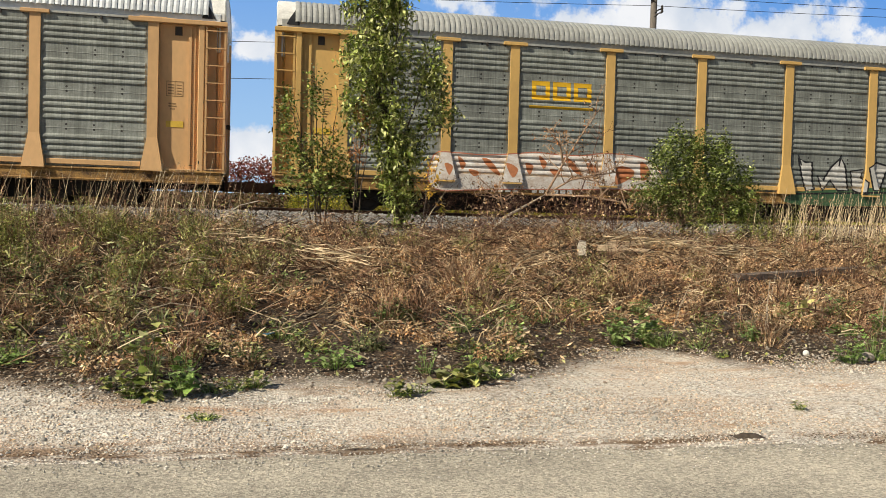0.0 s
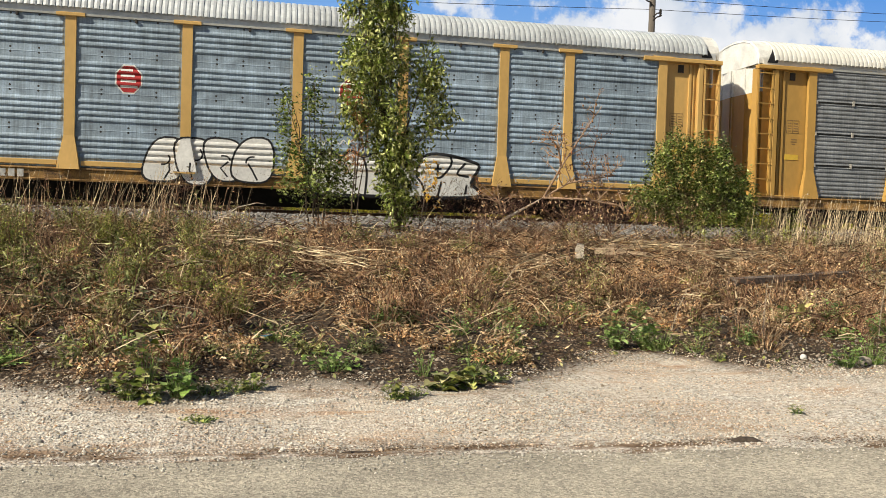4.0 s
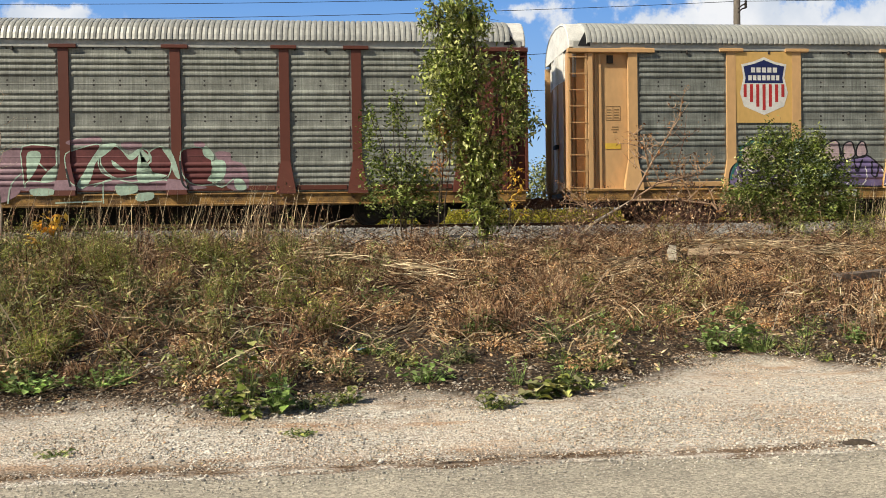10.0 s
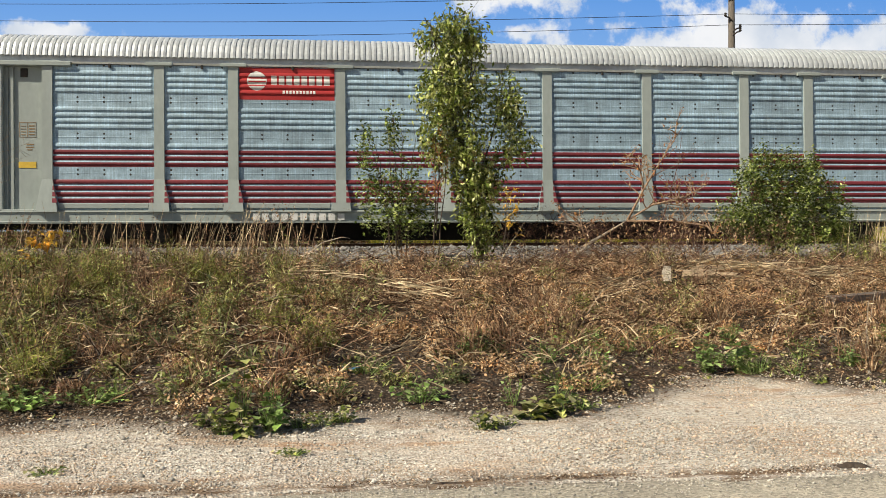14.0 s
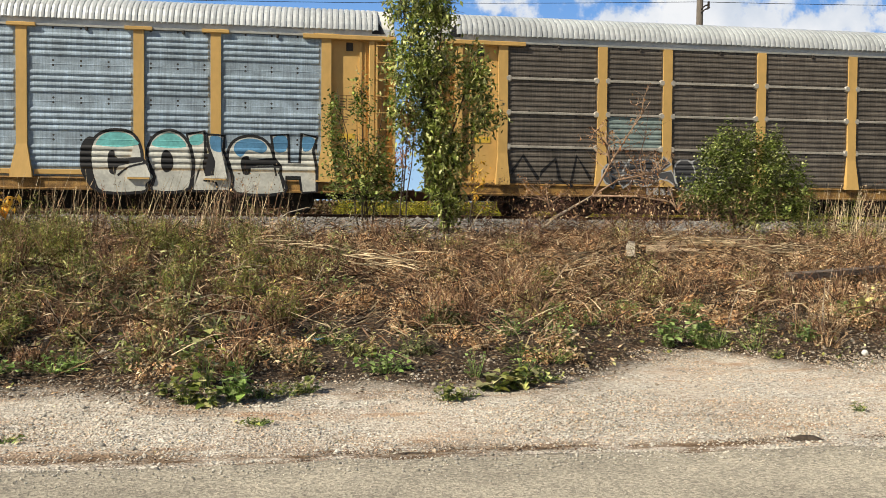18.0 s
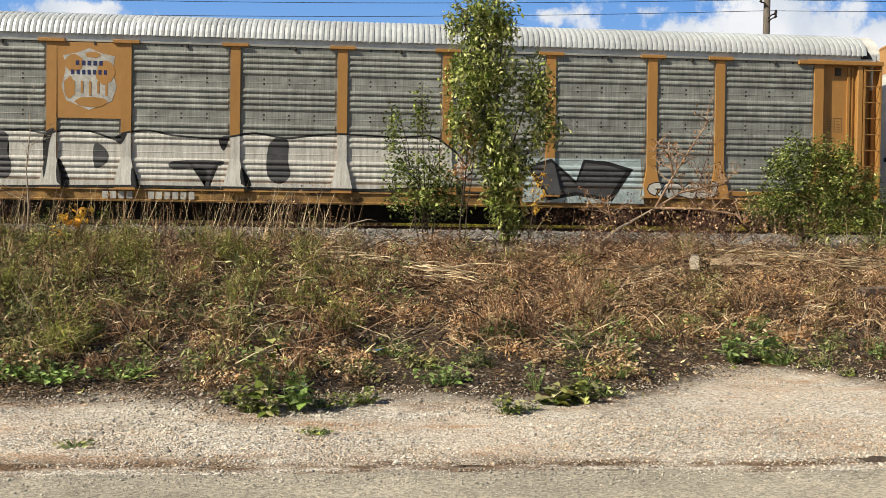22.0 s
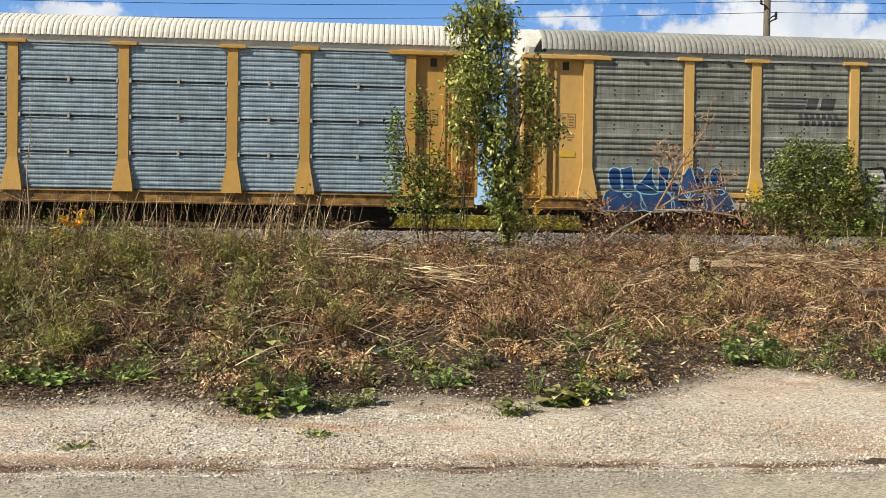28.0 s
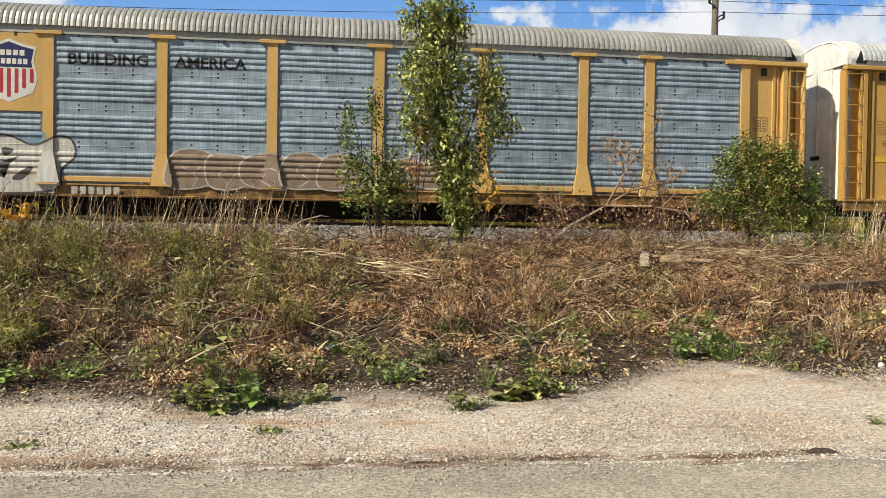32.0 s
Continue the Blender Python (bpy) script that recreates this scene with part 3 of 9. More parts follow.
def roof_gap_shade_shape():
    """A slanting black sheet as the shaded gap between the hood and the ribbed roof, wide at the eaves and thin at the
    crown.
    """
    cut = [(-1.535, 4.87, 0.26, 0.60), (-1.52, 5.03, 0.34, 0.61), (-1.43, 5.24, 0.47, 0.63), (-1.265, 5.425, 0.56, 0.65), (-1.0, 5.59, 0.62, 0.67), (-0.6, 5.70, 0.65, 0.69), (0, 5.75, 0.66, 0.70)]
    cut = cut + [(-y, z, a, b) for y, z, a, b in cut[-2::-1]]
    return Shape().sheet([[(a, y, z), (b, y, z)] for y, z, a, b in cut]).sheet([[(b, y, z - 0.012), (a, y, z - 0.012)] for y, z, a, b in cut])


def truck_frame_shape():
    s = Shape()
    ring = [(-1.15, 0.30), (-1.15, 0.52), (-0.80, 0.58), (-0.45, 0.66), (0.45, 0.66), (0.80, 0.58), (1.15, 0.52), (1.15, 0.30),
            (0.75, 0.30), (0.5, 0.14), (-0.5, 0.14), (-0.75, 0.30)]
    n = len(ring)
    s.add([(x, y, z) for y in (-0.06, 0.06) for x, z in ring], [tuple(range(n)), tuple(range(n, 2 * n))[::-1]] +
          [(k, (k + 1) % n, n + (k + 1) % n, n + k) for k in range(n)])
    for cx in (-0.15, 0.0, 0.15):
        s.disc((cx, 0, 0.22), "z", [(0.0, 0.06), (0.26, 0.06)], 8)
    return s.box(-0.30, 0.30, -0.10, 0.10, 0.48, 0.62, 0.01)


def wheelset_shape():
    s = Shape().disc((0, 0, 0.42), "y", [(-1.0, 0.075), (1.0, 0.075)], 12)
    for q in (-1, 1):
        s.disc((0, 0, 0.42), "y", [(q * 0.70, 0.44), (q * 0.725, 0.445), (q * 0.735, 0.42), (q * 0.83, 0.41), (q * 0.835, 0.36),
                                   (q * 0.79, 0.33), (q * 0.79, 0.15), (q * 0.85, 0.12), (q * 0.85, 0.05)], 24)
    return s


def end_leaf_shape(z0, z1):
    """One leaf of the bowed end doors, from the middle gap to the corner."""
    sh, ys = Shape(), np.linspace(0.03, 1.40, 8)
    bow = [0.16 * (q / 1.4) ** 2 for q in ys]
    sh.sheet([[(b, y, z) for y, b in zip(ys, bow)] for z in (z0, z1)])
    sh.sheet([[(b + 0.05, y, z) for y, b in zip(ys, bow)] for z in (z1, z0)])
    for y in (0.07, 0.70, 1.34):
        b = 0.16 * (y / 1.4) ** 2
        sh.box(b - 0.03, b + 0.02, y - 0.035, y + 0.035, z0 + 0.02, z1 - 0.02)
    return sh


def autorack(style, colour, panel, roof, x, end_mat=None, special=None):
    """One car; local x along the train, the side seen faces -y, z from the rail's top."""
    label = special["label"]
    car = thing("autorack_car", label, "railcar", (x, TRACK_Y, RAIL_Z), "cars of the passing train")
    p = PAINT[colour]
    pm = PANEL[panel]
    frame_style = "flush" if style == "flush" else style
    sheet_style = "ribbed" if style == "flush" else style
    edge = [-HALF] + POSTS + [HALF]
    for side in (-1, 1):
        m = pose(0, -1.5, 0) if side < 0 else pose(0, 1.5, 0, 0, 0, 180)
        s = stored("side_sill", lambda: Shape().add(
            [(x0, y, z) for x0 in (-HALF + 0.1, HALF - 0.1) for y, z in ((0.1, 0.56), (-0.05, 0.56), (-0.06, 0.60), (-0.02, 0.62), (-0.02, 0.84), (-0.06, 0.86), (-0.05, 0.90), (0.1, 0.90))],
            [(k, (k + 1) % 8, 8 + (k + 1) % 8, 8 + k) for k in range(8)] + [tuple(range(8)), tuple(range(8, 16))[::-1]]))
        part("side_sill", s, PAINT["sill"] if colour in ("yellow", "tan", "gold", "brown", "rust_yellow", "amber") else p, car, m)
        part("top_rail", stored("top_rail", lambda: Shape().box(-HALF + 0.1, HALF - 0.1, -0.035, 0.06, 4.74, 4.80, 0.008)), special.get("top") or ROOF["grey"], car, m)
        for k in range(9):
            w = POSTS[k + 1] - POSTS[k]
            kind = "narrow" if w < 2.2 else "wide"
            mid = (POSTS[k] + POSTS[k + 1]) / 2
            solid = style == "flush" and kind == "narrow"
            if solid:
                me = stored("plain_panel", lambda: Shape().box(-N / 2 + 0.1, N / 2 - 0.1, -0.03, 0.05, Z0, Z1, 0.01).box(-0.02, 0.02, -0.036, -0.02, Z0, Z1))
                part("panel", me, p, car, m @ pose(mid, 0, 0))
            else:
                me = stored("panel/%s/%s" % (sheet_style, kind), lambda: panel_shape(sheet_style, w))
                q = part("panel", me, special["patch"].get(k, pm) if side < 0 and "patch" in special else pm, car, m @ pose(mid, 0, 0))
                if style == "ribbed" and side < 0:
                    part("ledge", stored("ledge/" + kind, lambda: Shape().box(-w / 2 + 0.29, w / 2 - 0.29, -0.05, 0.02, 0.955, 1.085, 0.01)), p, q, pose(0, 0, 0), "painted ledge under the sheet")
                if style in ("ribbed", "barred") and side < 0:
                    part("clip", stored("eave_clip", lambda: Shape().box(-0.03, 0.03, -0.06, 0.0, 4.66, 4.75, 0.008)), M_DARK, q, pose(0.15, 0, 0), "small dark clip under the eave")
                if style == "barred" and side < 0:
                    for z in (1.92, 2.86, 3.80):
                        part("crossbar", stored("crossbar/" + kind, lambda: Shape().box(-w / 2 + 0.12, w / 2 - 0.12, -0.05, -0.01, -0.035, 0.035, 0.008)), M_BAR, q, pose(0, 0, z), "pale grey crossbar")
                        for e in (-1, 1):
                            part("bracket", stored("bracket", lambda: Shape().disc((0, 0, 0), "y", [(-0.06, 0.07), (-0.02, 0.10), (0.0, 0.10)], 8)), M_BAR, q, pose(e * (w / 2 - 0.16), 0, z))
                if style == "stacked" and side < 0:
                    for b in range(1, 4):
                        z = Z0 + b * (Z1 - Z0) / 4
                        part("clip", stored("clip", lambda: Shape().box(-0.035, 0.035, -0.05, -0.015, -0.05, 0.10, 0.006)), M_BAR, q, pose(0, 0, z), "small bright metal clip")
                        # black strip fills the sunlit recess, giving the joint its shade by colour
                        part("seam", stored("seam/" + kind, lambda: Shape().box(-w / 2 + 0.11, w / 2 - 0.11, -0.012, 0.03, 0.004, 0.036)), M_BLACK, q, pose(0, 0, z), "black strip as the shaded gap between stacked sheets")
                        for e in (-1, 1):
                            part("clip", stored("edge_clip", lambda: Shape().box(-0.03, 0.03, -0.06, -0.015, -0.04, 0.07, 0.006)), M_BAR, q, pose(e * (w / 2 - 0.17), 0, z), "small bright metal clip")
        for k, px in enumerate(POSTS):
            part("post", stored("post/" + frame_style, lambda: post_shape(frame_style)), p, car, m @ pose(px, 0, 0))
    part("deck", stored("deck", lambda: Shape().box(-HALF + 0.2, HALF - 0.2, -1.38, 1.38, 0.72, 0.86)), M_DARK, car)
    # sill drawn down almost to the rail, its black doubling as shade underneath
    part("centre_sill", stored("centre_sill", lambda: Shape().add([(x, y, z) for y in (-0.28, 0.28) for x, z in ((-HALF + 0.1, 0.72), (-HALF + 0.1, 0.44), (-9.0, 0.44), (-8.6, 0.10), (8.6, 0.10), (9.0, 0.44), (HALF - 0.1, 0.44), (HALF - 0.1, 0.72))], [tuple(range(8)), tuple(range(8, 16))] + [(k, (k + 1) % 8, 8 + (k + 1) % 8, 8 + k) for k in range(8)])), M_BLACK, car)
    part("roof", stored("roof", roof_shape, False), ROOF[roof], car)
    for e in (-1, 1):
        flip = pose(0, 0, 0) if e < 0 else pose(0, 0, 0, 0, 0, 180)
        part("roof_end", stored("roof_end", roof_end_shape), special.get("cap") or M_WHITE, car, flip @ pose(-HALF + 0.06, 0, 0), "white painted roof end cap")
        # black sheet laid over the hood, the gap's shade as plain colour
        part("roof_gap", stored("roof_gap", roof_gap_shade_shape), M_INK, car, flip @ pose(-HALF + 0.06, 0, 0), "black sheet as the shaded gap between roof and end hood")
        for way in (1, -1):
            turn = flip @ pose(-HALF + 0.08, 0, 0) @ Matrix.Diagonal((1, way, 1, 1))
            leaf = part("end_door", stored("end_leaf", lambda: end_leaf_shape(0.92, 4.02)), end_mat or p, car, turn, "bowed end door leaf")
            part("door_head", stored("end_head", lambda: end_leaf_shape(4.025, 4.86)), M_WHITE, leaf, pose(0, 0, 0), "white painted head of the end door")
        # black strip behind the slit supplies its shade; the second box is the latch
        part("door_gap", stored("door_gap", lambda: Shape().box(0.02, 0.06, -0.05, 0.05, 0.95, 4.8).box(-0.10, 0.02, -0.16, 0.16, 2.15, 2.27, 0.01)), M_BLACK, car, flip @ pose(-HALF + 0.08, 0, 0), "black strip as the shaded gap of the end doors, with their latch")
        part("coupler", stored("coupler", lambda: Shape().box(-0.62, 0.1, -0.12, 0.12, 0.42, 0.70, 0.03).box(-0.70, -0.50, -0.17, 0.17, 0.40, 0.72, 0.04)), M_RUST, car, flip @ pose(-HALF + 0.1, 0, 0))
        truck = part("truck", stored("bolster", lambda: Shape().box(-0.25, 0.25, -0.95, 0.95, 0.40, 0.60, 0.03)), M_BLACK, car, pose(e * 10.2, 0, 0))
        for y in (-1.0, 1.0):
            part("side_frame", stored("side_frame", truck_frame_shape), M_BLACK, truck, pose(0, y, 0.04))
        for wx in (-0.89, 0.89):
            part("wheelset", stored("wheelset", wheelset_shape, False), M_DARK, truck, pose(wx, 0, -0.004))
        # corner bays: recessed door edge, pillar and ladder on the side seen, plain plates on the other
        def bay(name, key, build, paint, label=""):
            part(name, stored(key + ("/a" if e < 0 else "/b"), build if e < 0 else lambda: build().mirrored()), paint, car, pose(0, -1.5, 0), label)
        dark_paint = p
        part("corner_panel", stored("plain_corner/%d" % e, lambda: Shape().box(e * (HALF - 0.06) if e < 0 else 11.95, -11.95 if e < 0 else HALF - 0.06, -0.02, 0.06, 0.9, 4.78, 0.01)), p, car, pose(0, 1.5, 0))
        if style == "flush":
            bay("corner_panel", "flush_corner", lambda: Shape().box(-HALF + 0.34, -11.95, -0.03, 0.06, 0.9, 4.80, 0.015).box(-12.92, -12.86, -0.045, -0.02, 0.9, 4.8), p)
            bay("side_ladder", "short_ladder", lambda: ladder_shape(-13.36, -12.96, 1.0, 1.9, 4).mirrored(0), p)
        else:
            bay("door_edge", "door_edge", lambda: Shape().box(-13.0, -11.9, 0.09, 0.15, 0.9, 4.68).box(-12.80, -12.73, 0.04, 0.10, 0.9, 4.66).box(-12.90, -12.87, 0.05, 0.10, 0.9, 4.66), p)
            bay("bay_floor", "bay_floor", lambda: Shape().box(-13.05, -11.9, -0.05, 0.3, 0.84, 0.93, 0.01), p)
            bay("pillar", "pillar", lambda: Shape().box(-13.14, -12.98, -0.05, 0.28, 0.86, 4.69, 0.02), p)
            bay("corner_plate", "corner_plate", lambda: Shape().box(-HALF + 0.05, -13.14, 0.18, 0.24, 0.86, 4.69).box(-HALF + 0.02, -HALF + 0.08, -0.03, 0.24, 0.86, 4.69), dark_paint)
            bay("ladder", "corner_ladder", lambda: ladder_shape(-HALF + 0.04, -13.16, 0.95, 4.55, 9), p)
            bay("header", "header", lambda: Shape().box(-HALF + 0.02, -11.25, -0.11, 0.10, 4.67, 4.79, 0.015), p)
            bay("door_cap", "door_cap", lambda: Shape().box(-12.56, -12.38, 0.05, 0.12, 4.40, 4.62, 0.02), M_DARK)
            bay("notice", "notice", lambda: Shape().box(-12.62, -12.18, 0.078, 0.088, 2.02, 2.18), M_NOTICE, "yellow notice plate")
            for key, rows_ in STENCILS:
                bay("stencil", key, functools.partial(stencil_shape, rows_), M_STENCIL, "rows of dark stencilled marks")
            bay("load_table", "load_table", table_shape, M_STENCIL, "framed table of dark stencilled marks")
    return car


STENCILS = (("stencil_middle", ((2.62, -12.42, 0.18), (2.55, -12.44, 0.20), (2.48, -12.40, 0.12))),)


def stencil_shape(rows_):
    """Small rows of marks on the recessed door."""
    s = Shape()
    for z, x, w in rows_:
        s.box(x, x + w, 0.084, 0.088, z, z + 0.028)
    return s


def table_shape():
    """A framed table of marks on the recessed door."""
    s = Shape()
    for z in (2.82, 3.20):
        s.box(-12.60, -12.18, 0.084, 0.088, z, z + 0.014)
    for x in (-12.60, -12.40, -12.192):
        s.box(x, x + 0.012, 0.084, 0.088, 2.82, 3.21)
    for k in range(4):
        s.box(-12.56, -12.44, 0.084, 0.088, 2.88 + 0.075 * k, 2.90 + 0.075 * k).box(-12.36, -12.22, 0.084, 0.088, 2.88 + 0.075 * k, 2.91 + 0.075 * k)
    return s


def ladder_shape(x0, x1, z0, z1, n):
    s = Shape().box(x0, x0 + 0.05, -0.05, 0.0, z0 - 0.1, z1 + 0.1).box(x1 - 0.05, x1, -0.05, 0.0, z0 - 0.1, z1 + 0.1)
    for k in range(n):
        z = z0 + (z1 - z0) * k / (n - 1)
        s.box(x0, x1, -0.065, -0.04, z - 0.013, z + 0.013)
    return s


# style, frame colour, sheet, roof, offset from even spacing, roof end paint, label
CARS = [
    ("ribbed", "tan", "grey", "silver", -0.044, "autorack railcar with yellow posts and dirty grey ribbed sides"),
    ("ribbed", "yellow", "grey", "grey", -0.027, "autorack railcar with yellow posts, yellow emblem and white graffiti"),
    ("ribbed", "yellow", "blue", "silver", 0.044, "autorack railcar with yellow posts, blue-grey sides, red octagon signs"),
    ("stacked", "gold", "pale_grey", "white", 0.025, "autorack railcar with gold posts, pale grey sides and white roof"),
    ("ribbed", "brown", "light", "grey", 0.001, "autorack railcar with dark red posts and teal graffiti"),
    ("ribbed", "tan", "grey", "grey", -0.078, "autorack railcar with tan posts, shield emblem and white graffiti"),
    ("ribbed", "grey", "pale_blue", "silver", -0.145, "pale blue autorack railcar with red stripes and red sign"),
    ("ribbed", "yellow", "blue", "silver", 0.028, "autorack railcar with yellow posts, blue-grey sides, teal graffiti"),
    ("barred", "yellow", "dark", "silver", 0.143, "autorack railcar with yellow posts and dark brown barred sides"),
    ("ribbed", "rust_yellow", "weathered", "silver", 0.09, "autorack railcar with rusty posts and huge white block graffiti"),
    ("flush", "amber", "steel_blue", "silver", 0.05, "newer yellow autorack railcar with flush pale blue panels"),
    ("stacked", "gold", "slate", "white", -0.032, "autorack railcar with gold posts, slate blue sides, white roof"),
    ("ribbed", "yellow", "grey", "grey", -0.042, "autorack railcar with yellow posts, grey sides, blue and green graffiti"),
    ("ribbed", "yellow", "blue", "grey", -0.012, "autorack railcar with yellow posts, shield emblem and lettered blue sides"),
    ("ribbed", "gold", "grey", "silver", 0.0, "autorack railcar with yellow corner bay and cream end"),
]
TRAIN = []
for k, (style, colour, sheet, roof, off, label) in enumerate(CARS):
    sp = {"label": label}
    if style == "flush":
        sp["top"] = PAINT["amber"]
        sp["cap"] = PAINT["amber"]
    TRAIN.append((autorack(style, colour, sheet, roof, -14.92 + 28.6 * k + off, M_CREAM if k in (10, 14) else None, sp), -14.92 + 28.6 * k + off))
TRAIN[7][0].scale.x = 1.014      # one car is a little longer than the rest

# ---- paint on the cars: emblems, letters, graffiti, all laid on the ribs, posts and sill ----
def half_post(z):
    return float(np.interp(z, (0.9, Z0 + 0.12, Z0 + 0.80, Z0 + 0.81), (0.30, 0.28, POST_W / 2, POST_W / 2)))


def post_out(z):
    return float(np.interp(z, (0.86, Z0 + 0.12, Z0 + 0.80, 4.8), (0.16, 0.14, 0.065, 0.05)))


PROFILES = {s: profile(s) for s in ("ribbed", "stacked", "barred")}


def paint_on(car, style, polys, material, layer=1, name="graffiti", label=""):
    """Flat outlines (along the car, height) become a skin of paint that follows the car's side."""
    pr = PROFILES["ribbed" if style == "flush" else style]
    bm = bmesh.new()
    for k, poly in enumerate(polys):
        bm.faces.new([bm.verts.new((x, -0.00005 * k, z)) for x, z in poly])
    bmesh.ops.triangulate(bm, faces=[f for f in bm.faces if len(f.verts) > 4])
    xs = [v.co.x for v in bm.verts]
    zs = [v.co.z for v in bm.verts]
    lo, hi, zl, zh = min(xs), max(xs), min(zs), max(zs)

    def cut(co, no):
        bmesh.ops.bisect_plane(bm, geom=bm.verts[:] + bm.edges[:] + bm.faces[:], dist=1e-5, plane_co=co, plane_no=no)
    for z in [0.905] + ([1.087] if style == "ribbed" else []) + [q for q, _ in pr]:
        if zl < z < zh:
            cut((0, 0, z), (0, 0, 1))
    for px in POSTS:
        if lo - 0.3 < px < hi + 0.3:
            for e in (-1, 1):
                cut((px + e * POST_W / 2, 0, 0), (1, 0, 0))
                if zl < Z0 + 0.8:
                    dx, dz = 0.28 - POST_W / 2, -0.68
                    cut((px + e * POST_W / 2, 0, Z0 + 0.8), (dz, 0, -e * dx))
            if zl < Z0 + 0.8 < zh:
                cut((0, 0, Z0 + 0.8), (0, 0, 1))
    region = {}
    for f in bm.faces:
        c = f.calc_center_median()
        near = min(POSTS, key=lambda q: abs(q - c.x))
        region[f] = "sill" if c.z < 0.905 else "post" if abs(c.x - near) < half_post(c.z) else "ledge" if style == "ribbed" and c.z < 1.087 else "wall"
    bmesh.ops.split_edges(bm, edges=[e for e in bm.edges if len(e.link_faces) == 2 and region[e.link_faces[0]] != region[e.link_faces[1]]])
    pz, pd = [q for q, _ in pr], [d for _, d in pr]
    solid = style == "flush"
    for v in bm.verts:
        f = v.link_faces[0] if v.link_faces else None
        if not f or f not in region:
            continue
        z, kind = v.co.z, region[f]
        if kind == "sill":
            out = 0.066
        elif kind == "ledge":
            out = 0.052
        elif kind == "post":
            out = 0.075 if solid else post_out(z)
        else:
            out = float(np.interp(z, pz, pd))
            if solid and (POSTS[1] < v.co.x < POSTS[2] or POSTS[7] < v.co.x < POSTS[8] or abs(v.co.x) > POSTS[9]):
                out = 0.05
        v.co.y += -out - 0.004 * layer
    me = bpy.data.meshes.new(name)
    bm.to_mesh(me)
    bm.free()
    return part(name, me, material, car, pose(0, -1.5, 0), label)


def stroke(pts, w, closed=False):
    """A thick line as a strip of quads."""
    n = len(pts)
    out, P = [], [np.array(p, float) for p in pts]
    offs = []
    for i in range(n):
        a = P[(i - 1) % n] if closed or i else P[i]
        b = P[(i + 1) % n] if closed or i < n - 1 else P[i]
        d = (b - a) / (np.linalg.norm(b - a) + 1e-9)
        offs.append(np.array((-d[1], d[0])) * w / 2)
    if not closed:
        d0, d1 = P[0] - P[1], P[-1] - P[-2]
        P[0], P[-1] = P[0] + d0 / np.linalg.norm(d0) * w * 0.4, P[-1] + d1 / np.linalg.norm(d1) * w * 0.4
    for i in range(n if closed else n - 1):
        j = (i + 1) % n
        out.append([P[i] - offs[i], P[j] - offs[j], P[j] + offs[j], P[i] + offs[i]])
    return out


def arc(cx, cz, rx, rz, a0, a1, n=10):
    return [(cx + rx * math.cos(radians(a0 + (a1 - a0) * k / n)), cz + rz * math.sin(radians(a0 + (a1 - a0) * k / n))) for k in range(n + 1)]


FORMS = [
    arc(0.5, 0.5, 0.34, 0.38, 20, 320, 12),
    [(0.12, 0.25), (0.30, 0.80), (0.55, 0.35), (0.90, 0.75)],
    arc(0.45, 0.62, 0.35, 0.28, -60, 200, 9) + [(0.30, 0.12)],
    arc(0.5, 0.70, 0.30, 0.18, 10, 240, 8) + arc(0.5, 0.30, 0.36, 0.20, 70, -150, 8),
    [(0.10, 0.85), (0.25, 0.30)] + arc(0.55, 0.36, 0.32, 0.26, 190, 350, 8) + [(0.70, 0.70)],
    [(0.10, 0.50), (0.45, 0.92), (0.60, 0.45), (0.95, 0.30), (0.55, 0.08)],
]


def tag_strokes(u0, u1, z0, z1, n, seed, w=0, lean=0.08):
    """n groups of bulging, turned and overlapping strokes side by side; no letters."""
    r = random.Random(seed)
    step, out = (u1 - u0) / n, []
    for k in range(n):
        a = u0 + k * step - 0.06 * step
        h0, h1 = z0 + r.uniform(0, 0.12) * (z1 - z0), z1 - r.uniform(0, 0.2) * (z1 - z0)
        lines = []
        for f in r.sample(FORMS, 2 if k % 2 else 1):
            t, fl = radians(r.choice((0, 90, 180, 270)) + r.uniform(-25, 25)), r.choice((-1, 1))
            line = []
            for x, z in f:
                dx, dz = (x - 0.5) * fl, z - 0.5
                p, q = dx * math.cos(t) - dz * math.sin(t), dx * math.sin(t) + dz * math.cos(t)
                p, q = max(-0.5, min(0.5, p * 1.15)), max(-0.5, min(0.5, q * 1.15))
                line.append((a + (0.5 + p + lean * q) * step * 1.12, h0 + (0.5 + q) * (h1 - h0)))
            lines.append(line)
        out.append(lines)
    return out


def scribble(car, style, u0, u1, z0, z1, n, seed, w, material, layer=1):
    """One thin looping line, too loose to read."""
    r = random.Random(seed)
    pts = [(u0 + (u1 - u0) * (k + r.uniform(-0.9, 0.9)) / n, z0 + (z1 - z0) * (0.5 + 0.5 * math.sin(k * 2.0 + r.uniform(-0.6, 0.6)))) for k in range(n + 1)]
    paint_on(car, style, stroke(pts, w), material, layer, "scribble")


